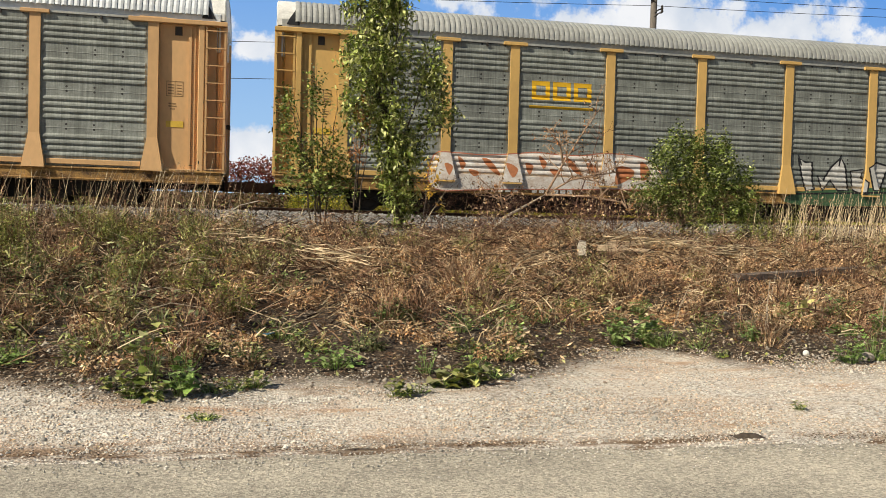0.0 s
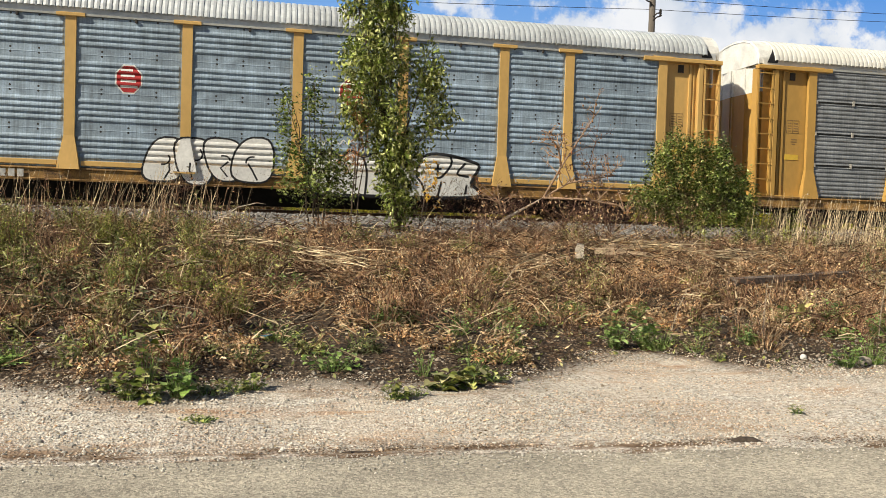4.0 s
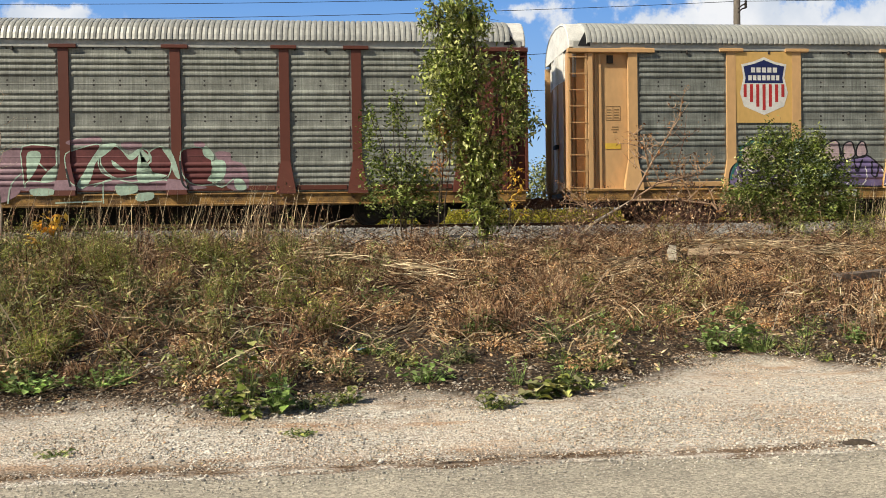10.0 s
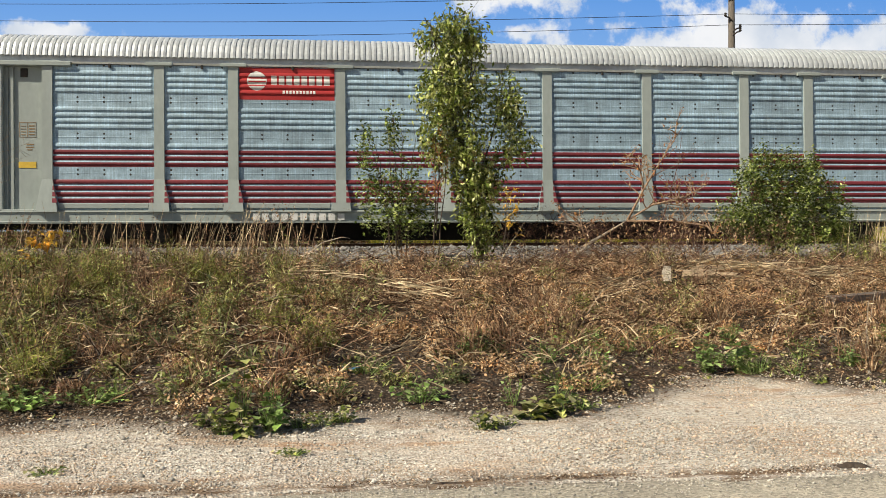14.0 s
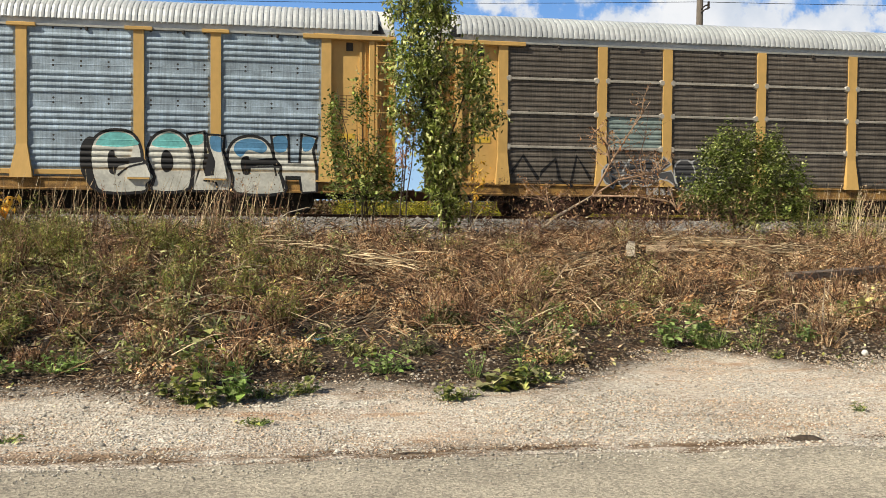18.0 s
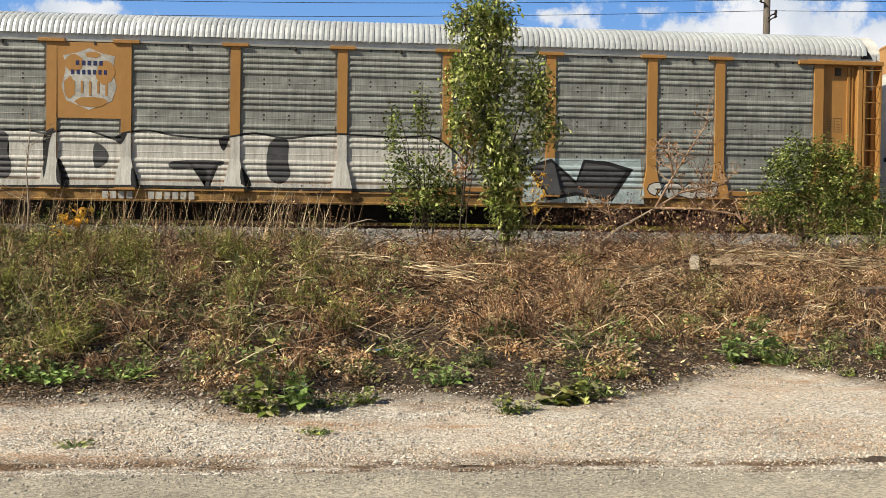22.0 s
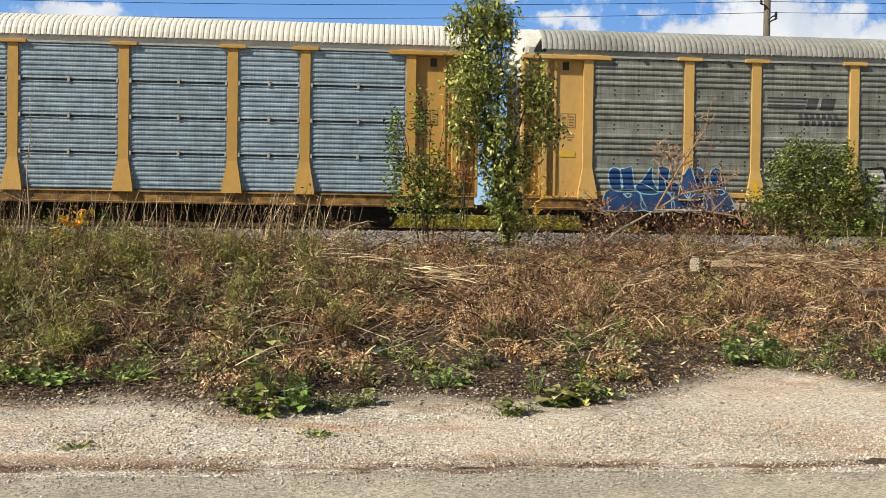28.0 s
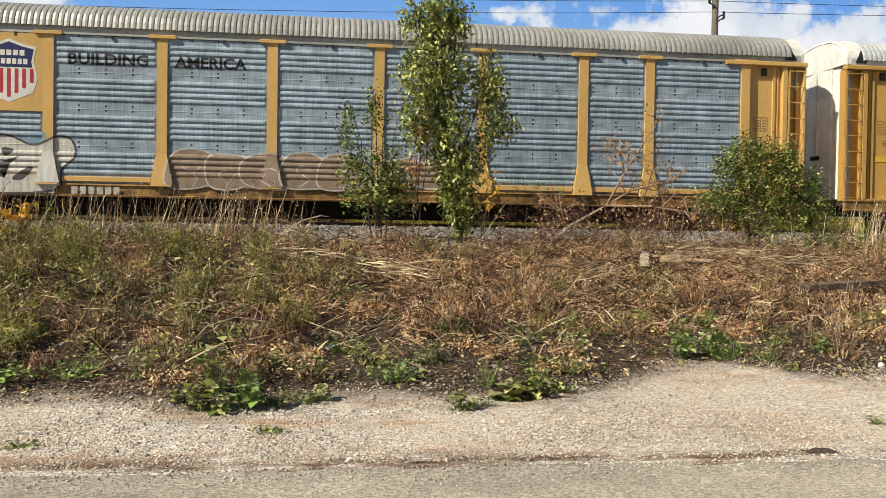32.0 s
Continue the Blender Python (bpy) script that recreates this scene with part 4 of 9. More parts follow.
def graffiti(car, style, u0, u1, z0, z1, n, fill, edge, seed, fat=0.24, rim=0.055, label="", shade=None, top=None):
    """Overlapping forms side by side, each with its own rim."""
    w = fat * (z1 - z0)
    cutz = z0 + 0.62 * (z1 - z0)
    for k, lines in enumerate(tag_strokes(u0, u1, z0 + w / 2, z1 - w / 2, n, seed)):
        up = 0.55 * k
        if shade:
            paint_on(car, style, [q for l in lines for q in stroke([(x - 0.10, z - 0.05) for x, z in l], w + rim * 2)], shade, 0.4, "graffiti_shadow")
        paint_on(car, style, [q for l in lines for q in stroke(l, w + rim * 2)], edge, 1 + up, "graffiti_outline", label)
        paint_on(car, style, [q for l in lines for q in stroke(l, w)], fill, 1.3 + up, "graffiti_fill")
        hi = [q for l in lines for q in stroke(l, w * 0.82) if min(p[1] for p in q) > cutz] if top else []
        if hi:
            paint_on(car, style, hi, top, 1.45 + up, "graffiti_fade")


def bubbles(car, style, u0, u1, z0, z1, n, fill, edge, seed, rim=0.05, label="", fade=None, spiky=0.0, shade=None):
    """A throw-up: fat overlapping lobes, rimmed, with short curved lines inside."""
    r = random.Random(seed)
    step, mid, hz = (u1 - u0) / n, (z0 + z1) / 2, (z1 - z0) / 2
    for k in range(n):
        cu, cz = u0 + (k + 0.5) * step, mid + r.uniform(-0.06, 0.06)
        ru, rz, tilt, ph = step * r.uniform(0.62, 0.74), hz * r.uniform(0.86, 1.0), r.uniform(-0.18, 0.22), r.uniform(0, 6)

        def ring(grow):
            out = []
            for i in range(22):
                a = 2 * math.pi * i / 22
                ca, sa = math.cos(a), math.sin(a)
                q = 1 + 0.06 * math.sin(3 * a + ph) + spiky * (0.16 if i % 5 == k % 5 else -0.06)
                x, z = math.copysign(abs(ca) ** 0.75, ca) * (ru * q + grow), math.copysign(abs(sa) ** 0.75, sa) * (rz * q + grow)
                out.append((cu + x + tilt * z, cz + z))
            return out
        up = 0.7 * k
        if shade:
            paint_on(car, style, [[(x - 0.10, z - 0.06) for x, z in ring(rim)]], shade, 0.4, "graffiti_shadow")
        paint_on(car, style, [ring(rim)], edge, 1 + up, "graffiti_outline", label)
        paint_on(car, style, [ring(0)], fill, 1.3 + up, "graffiti_fill")
        if fade:
            paint_on(car, style, [[(x, max(z, mid + 0.12 * hz)) for x, z in ring(-0.03)]], fade, 1.4 + up, "graffiti_fade")
        a0 = r.uniform(0, 360)
        paint_on(car, style, stroke(arc(cu + r.uniform(-0.1, 0.1) * ru, cz + r.uniform(-0.2, 0.35) * rz, ru * 0.34, rz * 0.26, a0, a0 + r.uniform(70, 150), 7), rim * 0.9), edge, 1.5 + up, "graffiti_line")
        paint_on(car, style, stroke([(cu + r.uniform(-0.2, 0.2) * ru, cz - rz * 0.85), (cu + r.uniform(-0.3, 0.3) * ru, cz - rz * 0.45), (cu + r.uniform(-0.3, 0.3) * ru, cz - rz * 0.15)], rim * 0.9), edge, 1.55 + up, "graffiti_line")


def words(text, size, bold=0.0, wide=1.0, space=1.0):
    """Outlines of letters in the built-in font, from (0, 0)."""
    cu = bpy.data.curves.new("letters", "FONT")
    cu.body, cu.size, cu.offset, cu.space_character, cu.resolution_u, cu.fill_mode = text, size, bold, space, 3, "FRONT"
    ob = bpy.data.objects.new("letters", cu)
    me = bpy.data.meshes.new_from_object(ob)
    polys = [[(me.vertices[i].co.x * wide, me.vertices[i].co.y) for i in p.vertices] for p in me.polygons]
    bpy.data.objects.remove(ob)
    bpy.data.curves.remove(cu)
    bpy.data.meshes.remove(me)
    return polys


def fit_to(polys, u0, u1, z0, z1):
    xs, zs = [x for p in polys for x, _ in p], [z for p in polys for _, z in p]
    kx, kz = (u1 - u0) / (max(xs) - min(xs)), (z1 - z0) / (max(zs) - min(zs))
    return [[(u0 + (x - min(xs)) * kx, z0 + (z - min(zs)) * kz) for x, z in p] for p in polys]


def rect(u0, u1, z0, z1):
    return [(u0, z0), (u1, z0), (u1, z1), (u0, z1)]


def blob(cu, cz, ru, rz, seed=0, n=14, k=0.12):
    r = random.Random(seed)
    return [(cu + ru * q * math.cos(2 * math.pi * i / n), cz + rz * q * math.sin(2 * math.pi * i / n)) for i in range(n) for q in [1 + r.uniform(-k, k)]]


S_WHITE = spray("white", (0.70, 0.69, 0.66), 0.15)
S_DIRTY = spray("dirty_white", (0.46, 0.45, 0.42), 0.3)
S_INK = spray("black", (0.014, 0.014, 0.016), 0.3)
S_SALMON = spray("salmon", (0.45, 0.16, 0.10))
S_PINK = spray("pink", (0.55, 0.25, 0.27))
S_GREEN = spray("dull_green", (0.05, 0.11, 0.05))
S_TEAL = spray("teal", (0.03, 0.14, 0.13))
S_MINT = spray("mint", (0.38, 0.50, 0.40))
S_AQUA = spray("aqua", (0.16, 0.50, 0.50))
S_EMERALD = spray("emerald", (0.01, 0.33, 0.22), 0.15)
S_BLUE = spray("blue", (0.03, 0.10, 0.30))
S_SKY = spray("sky_blue", (0.28, 0.48, 0.62))
S_PURPLE = spray("purple", (0.17, 0.13, 0.26))
S_MAROON = spray("maroon", (0.13, 0.035, 0.035))
S_ORANGE = spray("rust_orange", (0.30, 0.11, 0.035))
S_BROWN = spray("pale_brown", (0.27, 0.20, 0.15))
S_SILVER = spray("silver", (0.40, 0.40, 0.40))
S_FADED = mat("spray_faded_white", (0.50, 0.40, 0.33), 0.6, 0, 0.3, 2.2, 12, 0.0, col2=(0.72, 0.70, 0.67), stretch=(1.5, 1, 2.5))
S_CHALK = mat("spray_chalk_white", (0.40, 0.385, 0.35), 0.6, 0, 0.3, 1.5, 12, 0.0, col2=(0.70, 0.69, 0.65), stretch=(7, 1, 0.8))
S_RUSTORANGE = spray("burnt_orange", (0.42, 0.16, 0.07))
S_NAVY = spray("navy", (0.022, 0.068, 0.20))
S_WINE = spray("wine", (0.16, 0.065, 0.06))
S_PALEPINK = spray("pale_pink", (0.48, 0.36, 0.38))
S_MAUVE = spray("mauve", (0.27, 0.17, 0.20))
S_BONE = spray("bone_white", (0.56, 0.56, 0.51), 0.2)
S_DENIM = spray("denim_blue", (0.085, 0.23, 0.40))
S_HAZE = spray("blue_haze", (0.20, 0.30, 0.40))
S_GREY = spray("slate_grey", (0.07, 0.07, 0.075))
E_YELLOW = spray("emblem_yellow", (0.72, 0.42, 0.02), 0.12)
E_NAVY = spray("emblem_navy", (0.012, 0.02, 0.10), 0.1)
E_RED = spray("emblem_red", (0.42, 0.03, 0.03), 0.12)


def sill_marks(car, style, u, seed, material=None):
    """Reporting marks and number on the sill as plain bars."""
    r = random.Random(seed)
    x = u
    for k in range(10):
        paint_on(car, style, [rect(x, x + 0.15, 0.63, 0.63 + 0.19)], material or S_DIRTY, 1, "number_bar")
        x += 0.21 + (0.35 if k == 3 else 0)


def stripes_emblem(car, style, u, z, dark=S_INK):
    """The striped emblem: four tapering bars, a slanted block and two short bars below."""
    polys = [rect(u - 1.05, u + 0.15 - 0.05 * k, z + 0.30 - 0.10 * k, z + 0.345 - 0.10 * k) for k in range(4)]
    polys += [[(u + 0.05, z), (u + 0.35, z), (u + 0.45, z + 0.34), (u + 0.15, z + 0.34)], [(u + 0.45, z), (u + 0.85, z), (u + 0.95, z + 0.34), (u + 0.55, z + 0.34)]]
    for k in range(7):
        polys.append(rect(u - 0.15 + k * 0.17, u - 0.04 + k * 0.17, z - 0.24, z - 0.10))
        polys.append(rect(u - 0.15 + k * 0.19, u - 0.03 + k * 0.19, z - 0.44, z - 0.30))
    paint_on(car, style, polys, dark, 1, "emblem", "black striped emblem over two rows of bars")


def bracket_emblem(car, style, u, z, dark=S_INK):
    polys = [rect(u - 0.85, u - 0.78, z - 0.32, z + 0.32), rect(u + 0.78, u + 0.85, z - 0.32, z + 0.32)]
    for e in (-1, 1):
        polys += [rect(u + min(e * 0.78, e * 0.62), u + max(e * 0.78, e * 0.62), z + 0.25, z + 0.32), rect(u + min(e * 0.78, e * 0.62), u + max(e * 0.78, e * 0.62), z - 0.32, z - 0.25)]
        polys += [blob(u + e * 0.42, z - 0.40, 0.055, 0.055, 1, 10, 0), blob(u + e * 0.58, z - 0.40, 0.055, 0.055, 1, 10, 0)]
    for k in (-1, 0, 1):
        polys += stroke([(u + k * 0.36 - 0.11, z - 0.15), (u + k * 0.36 - 0.11, z + 0.15), (u + k * 0.36 + 0.11, z + 0.15), (u + k * 0.36 + 0.11, z - 0.15)], 0.09, True)
    paint_on(car, style, polys, dark, 1, "emblem", "dark bracketed emblem of plain blocks")


def shield_emblem(car, u, z, faded=False):
    """A shield: dark head, upright stripes below, on a plain plate that covers the narrow bay."""
    plate = PAINT["rust_yellow"] if faded else PAINT["yellow"]
    part("plate", Shape().box(u - N / 2 + 0.12, u + N / 2 - 0.12, -0.045, -0.02, z - 1.05, Z1 - 0.01, 0.006), plate, car, pose(0, -1.5, 0))
    pts = [(-0.62, 0.55), (-0.30, 0.62), (0, 0.74), (0.30, 0.62), (0.62, 0.55), (0.56, 0.2), (0.66, -0.2), (0.55, -0.55), (0, -0.78), (-0.55, -0.55), (-0.66, -0.2), (-0.56, 0.2)]

    def lay(polys, material, k, label=""):
        for q in polys:
            part("emblem", Shape().add([(u + x, -0.047 - 0.003 * k, z + y) for x, y in q], [tuple(range(len(q)))]), material, car, pose(0, -1.5, 0), label)
    lay([[(x * 1.07, y * 1.07) for x, y in pts]], S_DIRTY if faded else S_WHITE, 1, "shield emblem")
    if faded:
        lay([blob(-0.40, 0.40, 0.26, 0.22, 3), blob(0.42, 0.15, 0.24, 0.30, 5), blob(0.05, -0.62, 0.40, 0.14, 6), blob(-0.5, -0.25, 0.14, 0.3, 8), blob(0.1, 0.62, 0.2, 0.08, 9)], plate, 2)
        lay([rect(-0.34 + 0.15 * k, -0.25 + 0.15 * k, 0.34, 0.46) for k in range(5)] + [rect(-0.46 + 0.14 * k, -0.38 + 0.14 * k, 0.10, 0.22) for k in range(7)], E_NAVY, 3)
        lay([rect(-0.42 + 0.21 * k, -0.36 + 0.21 * k, -0.45 + 0.06 * (k % 2), -0.08) for k in range(5)], plate, 3)
        return
    lay([[(-0.60, 0.53), (-0.30, 0.60), (0, 0.71), (0.30, 0.60), (0.60, 0.53), (0.54, 0.2), (0.57, 0.06), (-0.57, 0.06), (-0.54, 0.2)]], E_NAVY, 2)
    lay([[(-0.60 + 0.185 * k, 0.03), (-0.51 + 0.185 * k, 0.03), (-0.51 + 0.185 * k, -0.70 + 0.30 * abs(k - 3) ** 1.2 / 3), (-0.60 + 0.185 * k, -0.70 + 0.30 * abs(k - 3) ** 1.2 / 3)] for k in range(7)], E_RED, 2)
    lay([rect(-0.38 + 0.16 * k, -0.26 + 0.16 * k, 0.36, 0.50) for k in range(5)] + [rect(-0.46 + 0.135 * k, -0.36 + 0.135 * k, 0.14, 0.28) for k in range(7)], S_WHITE, 3)


def spline(pts, closed=False, n=3):
    """A smooth run through the points."""
    m, out = len(pts), []
    for i in range(m if closed else m - 1):
        a, b, c, d = (np.array(pts[k % m] if closed else pts[min(max(k, 0), m - 1)], float) for k in (i - 1, i, i + 1, i + 2))
        for q in range(n):
            t = q / n
            out.append(tuple(0.5 * (2 * b + (c - a) * t + (2 * a - 5 * b + 4 * c - d) * t * t + (3 * b - a - 3 * c + d) * t ** 3)))
    return out if closed else out + [tuple(pts[-1])]


def mural(car, style, label, outline, fill, rim, rim_w, layer, angular=False):
    """One filled graffiti form with a rim round it."""
    ring = outline if angular else spline(outline, True)
    paint_on(car, style, [ring], fill, layer, "graffiti_fill", label)
    paint_on(car, style, stroke(ring, rim_w, True), rim, layer + 0.4, "graffiti_outline")


def marks(car, style, runs, material, w, layer):
    """Sprayed lines within or beside a form."""
    for k, run in enumerate(runs):
        paint_on(car, style, stroke(spline(run), w), material, layer + 0.04 * k, "graffiti_line")


def patches(car, style, polys, material, layer):
    """Rounded patches of sprayed colour."""
    for k, p in enumerate(polys):
        paint_on(car, style, [spline(p, True)], material, layer + 0.03 * k, "graffiti_patch")


def paint_train():
    car = [c for c, _ in TRAIN]
    st = [c[0] for c in CARS]
    for k in range(15):
        if k not in (11, 6):
            sill_marks(car[k], st[k], -7.7, k)
    # second car: yellow block emblem, pale graffiti on salmon, black-rimmed letters on green
    c, s = car[1], st[1]
    paint_on(c, s, [q for k in (-1, 0, 1) for q in stroke([(-5.70 + k * 0.62 - 0.2, 3.32), (-5.70 + k * 0.62 - 0.2, 3.72), (-5.70 + k * 0.62 + 0.2, 3.72), (-5.70 + k * 0.62 + 0.2, 3.32)], 0.18, True)] + [rect(-6.65, -4.75, 3.02, 3.09)], E_YELLOW, 1, "emblem", "yellow emblem of plain blocks over a bar")
    mural(c, s, "faded white graffiti over orange paint", [(-9.34, 1.58), (-8.81, 1.67), (-7.89, 1.64), (-6.95, 1.72), (-6.4, 1.78), (-5.76, 1.74), (-5.03, 1.74), (-4.38, 1.83), (-3.55, 1.81), (-3.04, 1.7), (-2.7, 1.46), (-2.62, 0.9), (-4.52, 0.79), (-7.72, 0.69), (-9.37, 0.66)], S_FADED, S_SALMON, 0.03, 1.2)
    patches(c, s, [[(-6.71, 1.46), (-6.47, 1.39), (-6.59, 1.13)], [(-6.32, 1.69), (-6.08, 1.49), (-6.19, 1.32)], [(-5.99, 1.33), (-5.67, 1.26), (-5.83, 1.12)], [(-5.6, 1.64), (-5.35, 1.6), (-5.02, 1.2), (-5.27, 1.27)], [(-4.91, 1.54), (-4.53, 1.39), (-4.69, 1.13)], [(-3.96, 1.45), (-3.54, 1.43), (-3.45, 1.22), (-4.03, 0.94)], [(-3.25, 1.61), (-3.04, 1.53), (-2.95, 1.24), (-3.2, 1.1)]], S_RUSTORANGE, 1.8)
    patches(c, s, [[(-9.04, 1.36), (-8.81, 1.29), (-8.92, 1.04)], [(-8.66, 1.58), (-8.43, 1.39), (-8.54, 1.22)], [(-8.35, 1.23), (-8.04, 1.16), (-8.19, 1.03)], [(-7.97, 1.53), (-7.73, 1.5), (-7.42, 1.1), (-7.65, 1.18)], [(-7.3, 1.44), (-6.95, 1.29), (-7.1, 1.03)]], S_RUSTORANGE, 1.8)
    patches(c, s, [[(1.73, 0.91), (3.39, 1.06), (6.18, 1.22), (6.24, 0.69), (1.74, 0.55)]], S_GREEN, 0.5)
    mural(c, s, "black-rimmed spiky graffiti over green", [(1.83, 1.96), (2.07, 1.84), (2.3, 1.85), (2.31, 1.31), (2.37, 1.04), (2.09, 0.98), (1.94, 1.47)], S_DIRTY, S_INK, 0.06, 1.2, True)
    mural(c, s, "black-rimmed spiky graffiti over green", [(2.49, 1.45), (2.68, 1.32), (2.91, 1.69), (3.27, 2.02), (3.42, 1.8), (3.53, 1.03), (3.16, 1.02), (2.92, 1.33), (2.65, 1)], S_DIRTY, S_INK, 0.06, 1.2, True)
    mural(c, s, "black-rimmed spiky graffiti over green", [(3.61, 1.63), (4.04, 1.69), (3.95, 1.46), (4.19, 1.29), (4.11, 0.92), (3.68, 1.04)], S_DIRTY, S_INK, 0.06, 1.2, True)
    mural(c, s, "black-rimmed spiky graffiti over green", [(4.22, 1.74), (4.51, 1.92), (4.94, 1.82), (4.85, 1.68), (4.63, 1.07), (4.34, 1.06)], S_DIRTY, S_INK, 0.06, 1.2, True)
    mural(c, s, "black-rimmed spiky graffiti over green", [(4.99, 1.78), (6.06, 1.87), (5.97, 1.63), (5.68, 1.57), (5.59, 1.11), (5.21, 1.09), (5.14, 1.51)], S_DIRTY, S_INK, 0.06, 1.2, True)
    marks(c, s, [[(1.83, 2.04), (1.94, 1.76)], [(3.27, 2.09), (3.22, 1.78)], [(4.86, 2.09), (4.97, 1.79)], [(1.77, 0.88), (6.09, 1.06)]], S_INK, 0.05, 2)
    # third car: two red octagon signs and white throw-ups
    c, s = car[2], st[2]
    for u in (-2.85, 2.85):
        paint_on(c, s, [[(u + 0.36 * math.cos(radians(22.5 + 45 * k)), 3.22 + 0.40 * math.sin(radians(22.5 + 45 * k))) for k in range(8)]], S_WHITE, 1, "sign_rim")
        paint_on(c, s, [[(u + 0.32 * math.cos(radians(22.5 + 45 * k)), 3.22 + 0.36 * math.sin(radians(22.5 + 45 * k))) for k in range(8)]], E_RED, 2, "sign", "red octagon sign with pale bars")
        for piece in [rect(u - 0.2, u + 0.1 + 0.04 * k, 3.42 - 0.14 * k, 3.48 - 0.14 * k) for k in range(4)]:
            paint_on(c, s, [piece], S_WHITE, 3, "sign_bar")
    graffiti(c, s, -11.1, -9.6, 0.75, 1.55, 2, S_SILVER, S_DIRTY, 31, 0.3, 0.04, "small silver graffiti")
    bubbles(c, s, -2.3, 0.7, 0.62, 1.85, 4, S_WHITE, S_INK, 32, 0.05, "white graffiti with black rim")
    mural(c, s, "large white graffiti with black rim", [(1.79, 0.82), (1.84, 1.27), (2.14, 1.59), (2.41, 1.62), (2.61, 1.47), (2.88, 1.67), (3.19, 1.52), (3.66, 1.63), (4.06, 1.61), (4.38, 1.58), (4.79, 1.57), (5.11, 1.68), (5.6, 1.66), (6.18, 1.53), (6.47, 1.38), (6.24, 0.92), (6.45, 0.72), (6.35, 0.53), (4.81, 0.47), (3.21, 0.46), (2, 0.48)], S_WHITE, S_INK, 0.085, 1.2)
    marks(c, s, [[(3.22, 1.5), (3.33, 1.13), (3.29, 0.48)], [(2.46, 1.21), (2.61, 1.11), (2.77, 1.25)], [(3.59, 1.48), (3.79, 1.22)], [(3.79, 1.48), (3.59, 1.23)], [(3.56, 1.06), (3.99, 1.16), (4.19, 1.07)], [(4.26, 1.55), (4.23, 1.17), (4.2, 0.54)], [(4.85, 1.56), (4.68, 1.11), (4.84, 0.86), (4.97, 0.51)]], S_INK, 0.06, 2.1)
    marks(c, s, [[(5.2, 1.26), (5.38, 1.27)], [(5.29, 1.39), (5.29, 1.12)], [(5.64, 1.64), (5.67, 1.41), (5.41, 1.06), (5.2, 1.03)], [(6.06, 1.44), (5.84, 1.16), (6.15, 1.09)], [(5.39, 0.89), (5.3, 0.51)], [(6.11, 0.83), (6.08, 0.62)]], S_INK, 0.06, 2.1)
    marks(c, s, [[(1.98, 1.81), (2.1, 1.91), (2.14, 1.77), (2.25, 1.94), (2.37, 1.79), (2.44, 1.93), (2.58, 1.82), (2.68, 1.94), (2.8, 1.83), (2.91, 1.95), (3.03, 1.82)], [(3.19, 1.89), (3.3, 1.9)], [(3.38, 1.98), (3.41, 1.84)], [(3.5, 1.99), (3.5, 1.92), (3.6, 1.92), (3.59, 1.99), (3.6, 1.82)], [(3.7, 1.86), (3.7, 2), (3.82, 1.95), (3.72, 1.9)], [(3.88, 1.91), (3.98, 1.96), (4.04, 1.9), (4.14, 1.99)]], S_WHITE, 0.035, 1)
    scribble(c, s, 7.3, 10.0, 1.0, 1.3, 27, 5, 0.03, S_DIRTY)
    # white-roofed car
    c, s = car[3], st[3]
    paint_on(c, s, [rect(-7.0, -4.42, 2.95, 4.0)], spray("dark_patch", (0.13, 0.12, 0.10)), 0.5, "patch", "darker repainted patch")
    stripes_emblem(c, s, -5.75, 3.50)
    # dark red car: teal piece and maroon piece
    c, s = car[4], st[4]
    stripes_emblem(c, s, -5.75, 3.45)
    scribble(c, s, -11.6, -9.3, 1.0, 1.6, 15, 17, 0.05, S_GREY)
    patches(c, s, [[(-5.23, 1.62), (-5.02, 2.01), (-4.33, 2.13), (-3.65, 2.09), (-2.78, 2.13), (-1.91, 2.13), (-1.56, 1.99), (-1.58, 0.63), (-3.32, 0.6), (-5.03, 0.66), (-5.29, 1.01)]], S_TEAL, 0.5)
    patches(c, s, [[(-4.93, 2.01), (-4.67, 2.14), (-4.33, 2.09), (-4.38, 1.89), (-4.76, 1.88)], [(-6.3, 0.98), (-6.21, 1.41), (-5.7, 1.49), (-5.28, 1.36), (-5.33, 0.97)], [(-2.78, 2.13), (-2.43, 2.23), (-2.09, 2.14), (-2.18, 2), (-2.7, 2)]], S_PINK, 0.9)
    marks(c, s, [[(-6.04, 1.36), (-6.25, 1.5), (-6.19, 1.75), (-5.87, 1.79), (-5.66, 1.78)], [(-6, 1.62), (-5.66, 1.58), (-5.7, 1.36), (-6, 1.35)], [(-5.11, 1.7), (-5.09, 1.31)], [(-4.85, 1.75), (-4.84, 1.31)], [(-5.07, 1.51), (-4.85, 1.53)], [(-4.36, 1.35), (-4.27, 1.87), (-4.08, 2), (-3.82, 1.87), (-3.78, 1.44), (-4.17, 1.31), (-4.36, 1.35)], [(-4.34, 1.31), (-4.69, 1.14), (-4.78, 0.97)]], S_MINT, 0.11, 1.4)
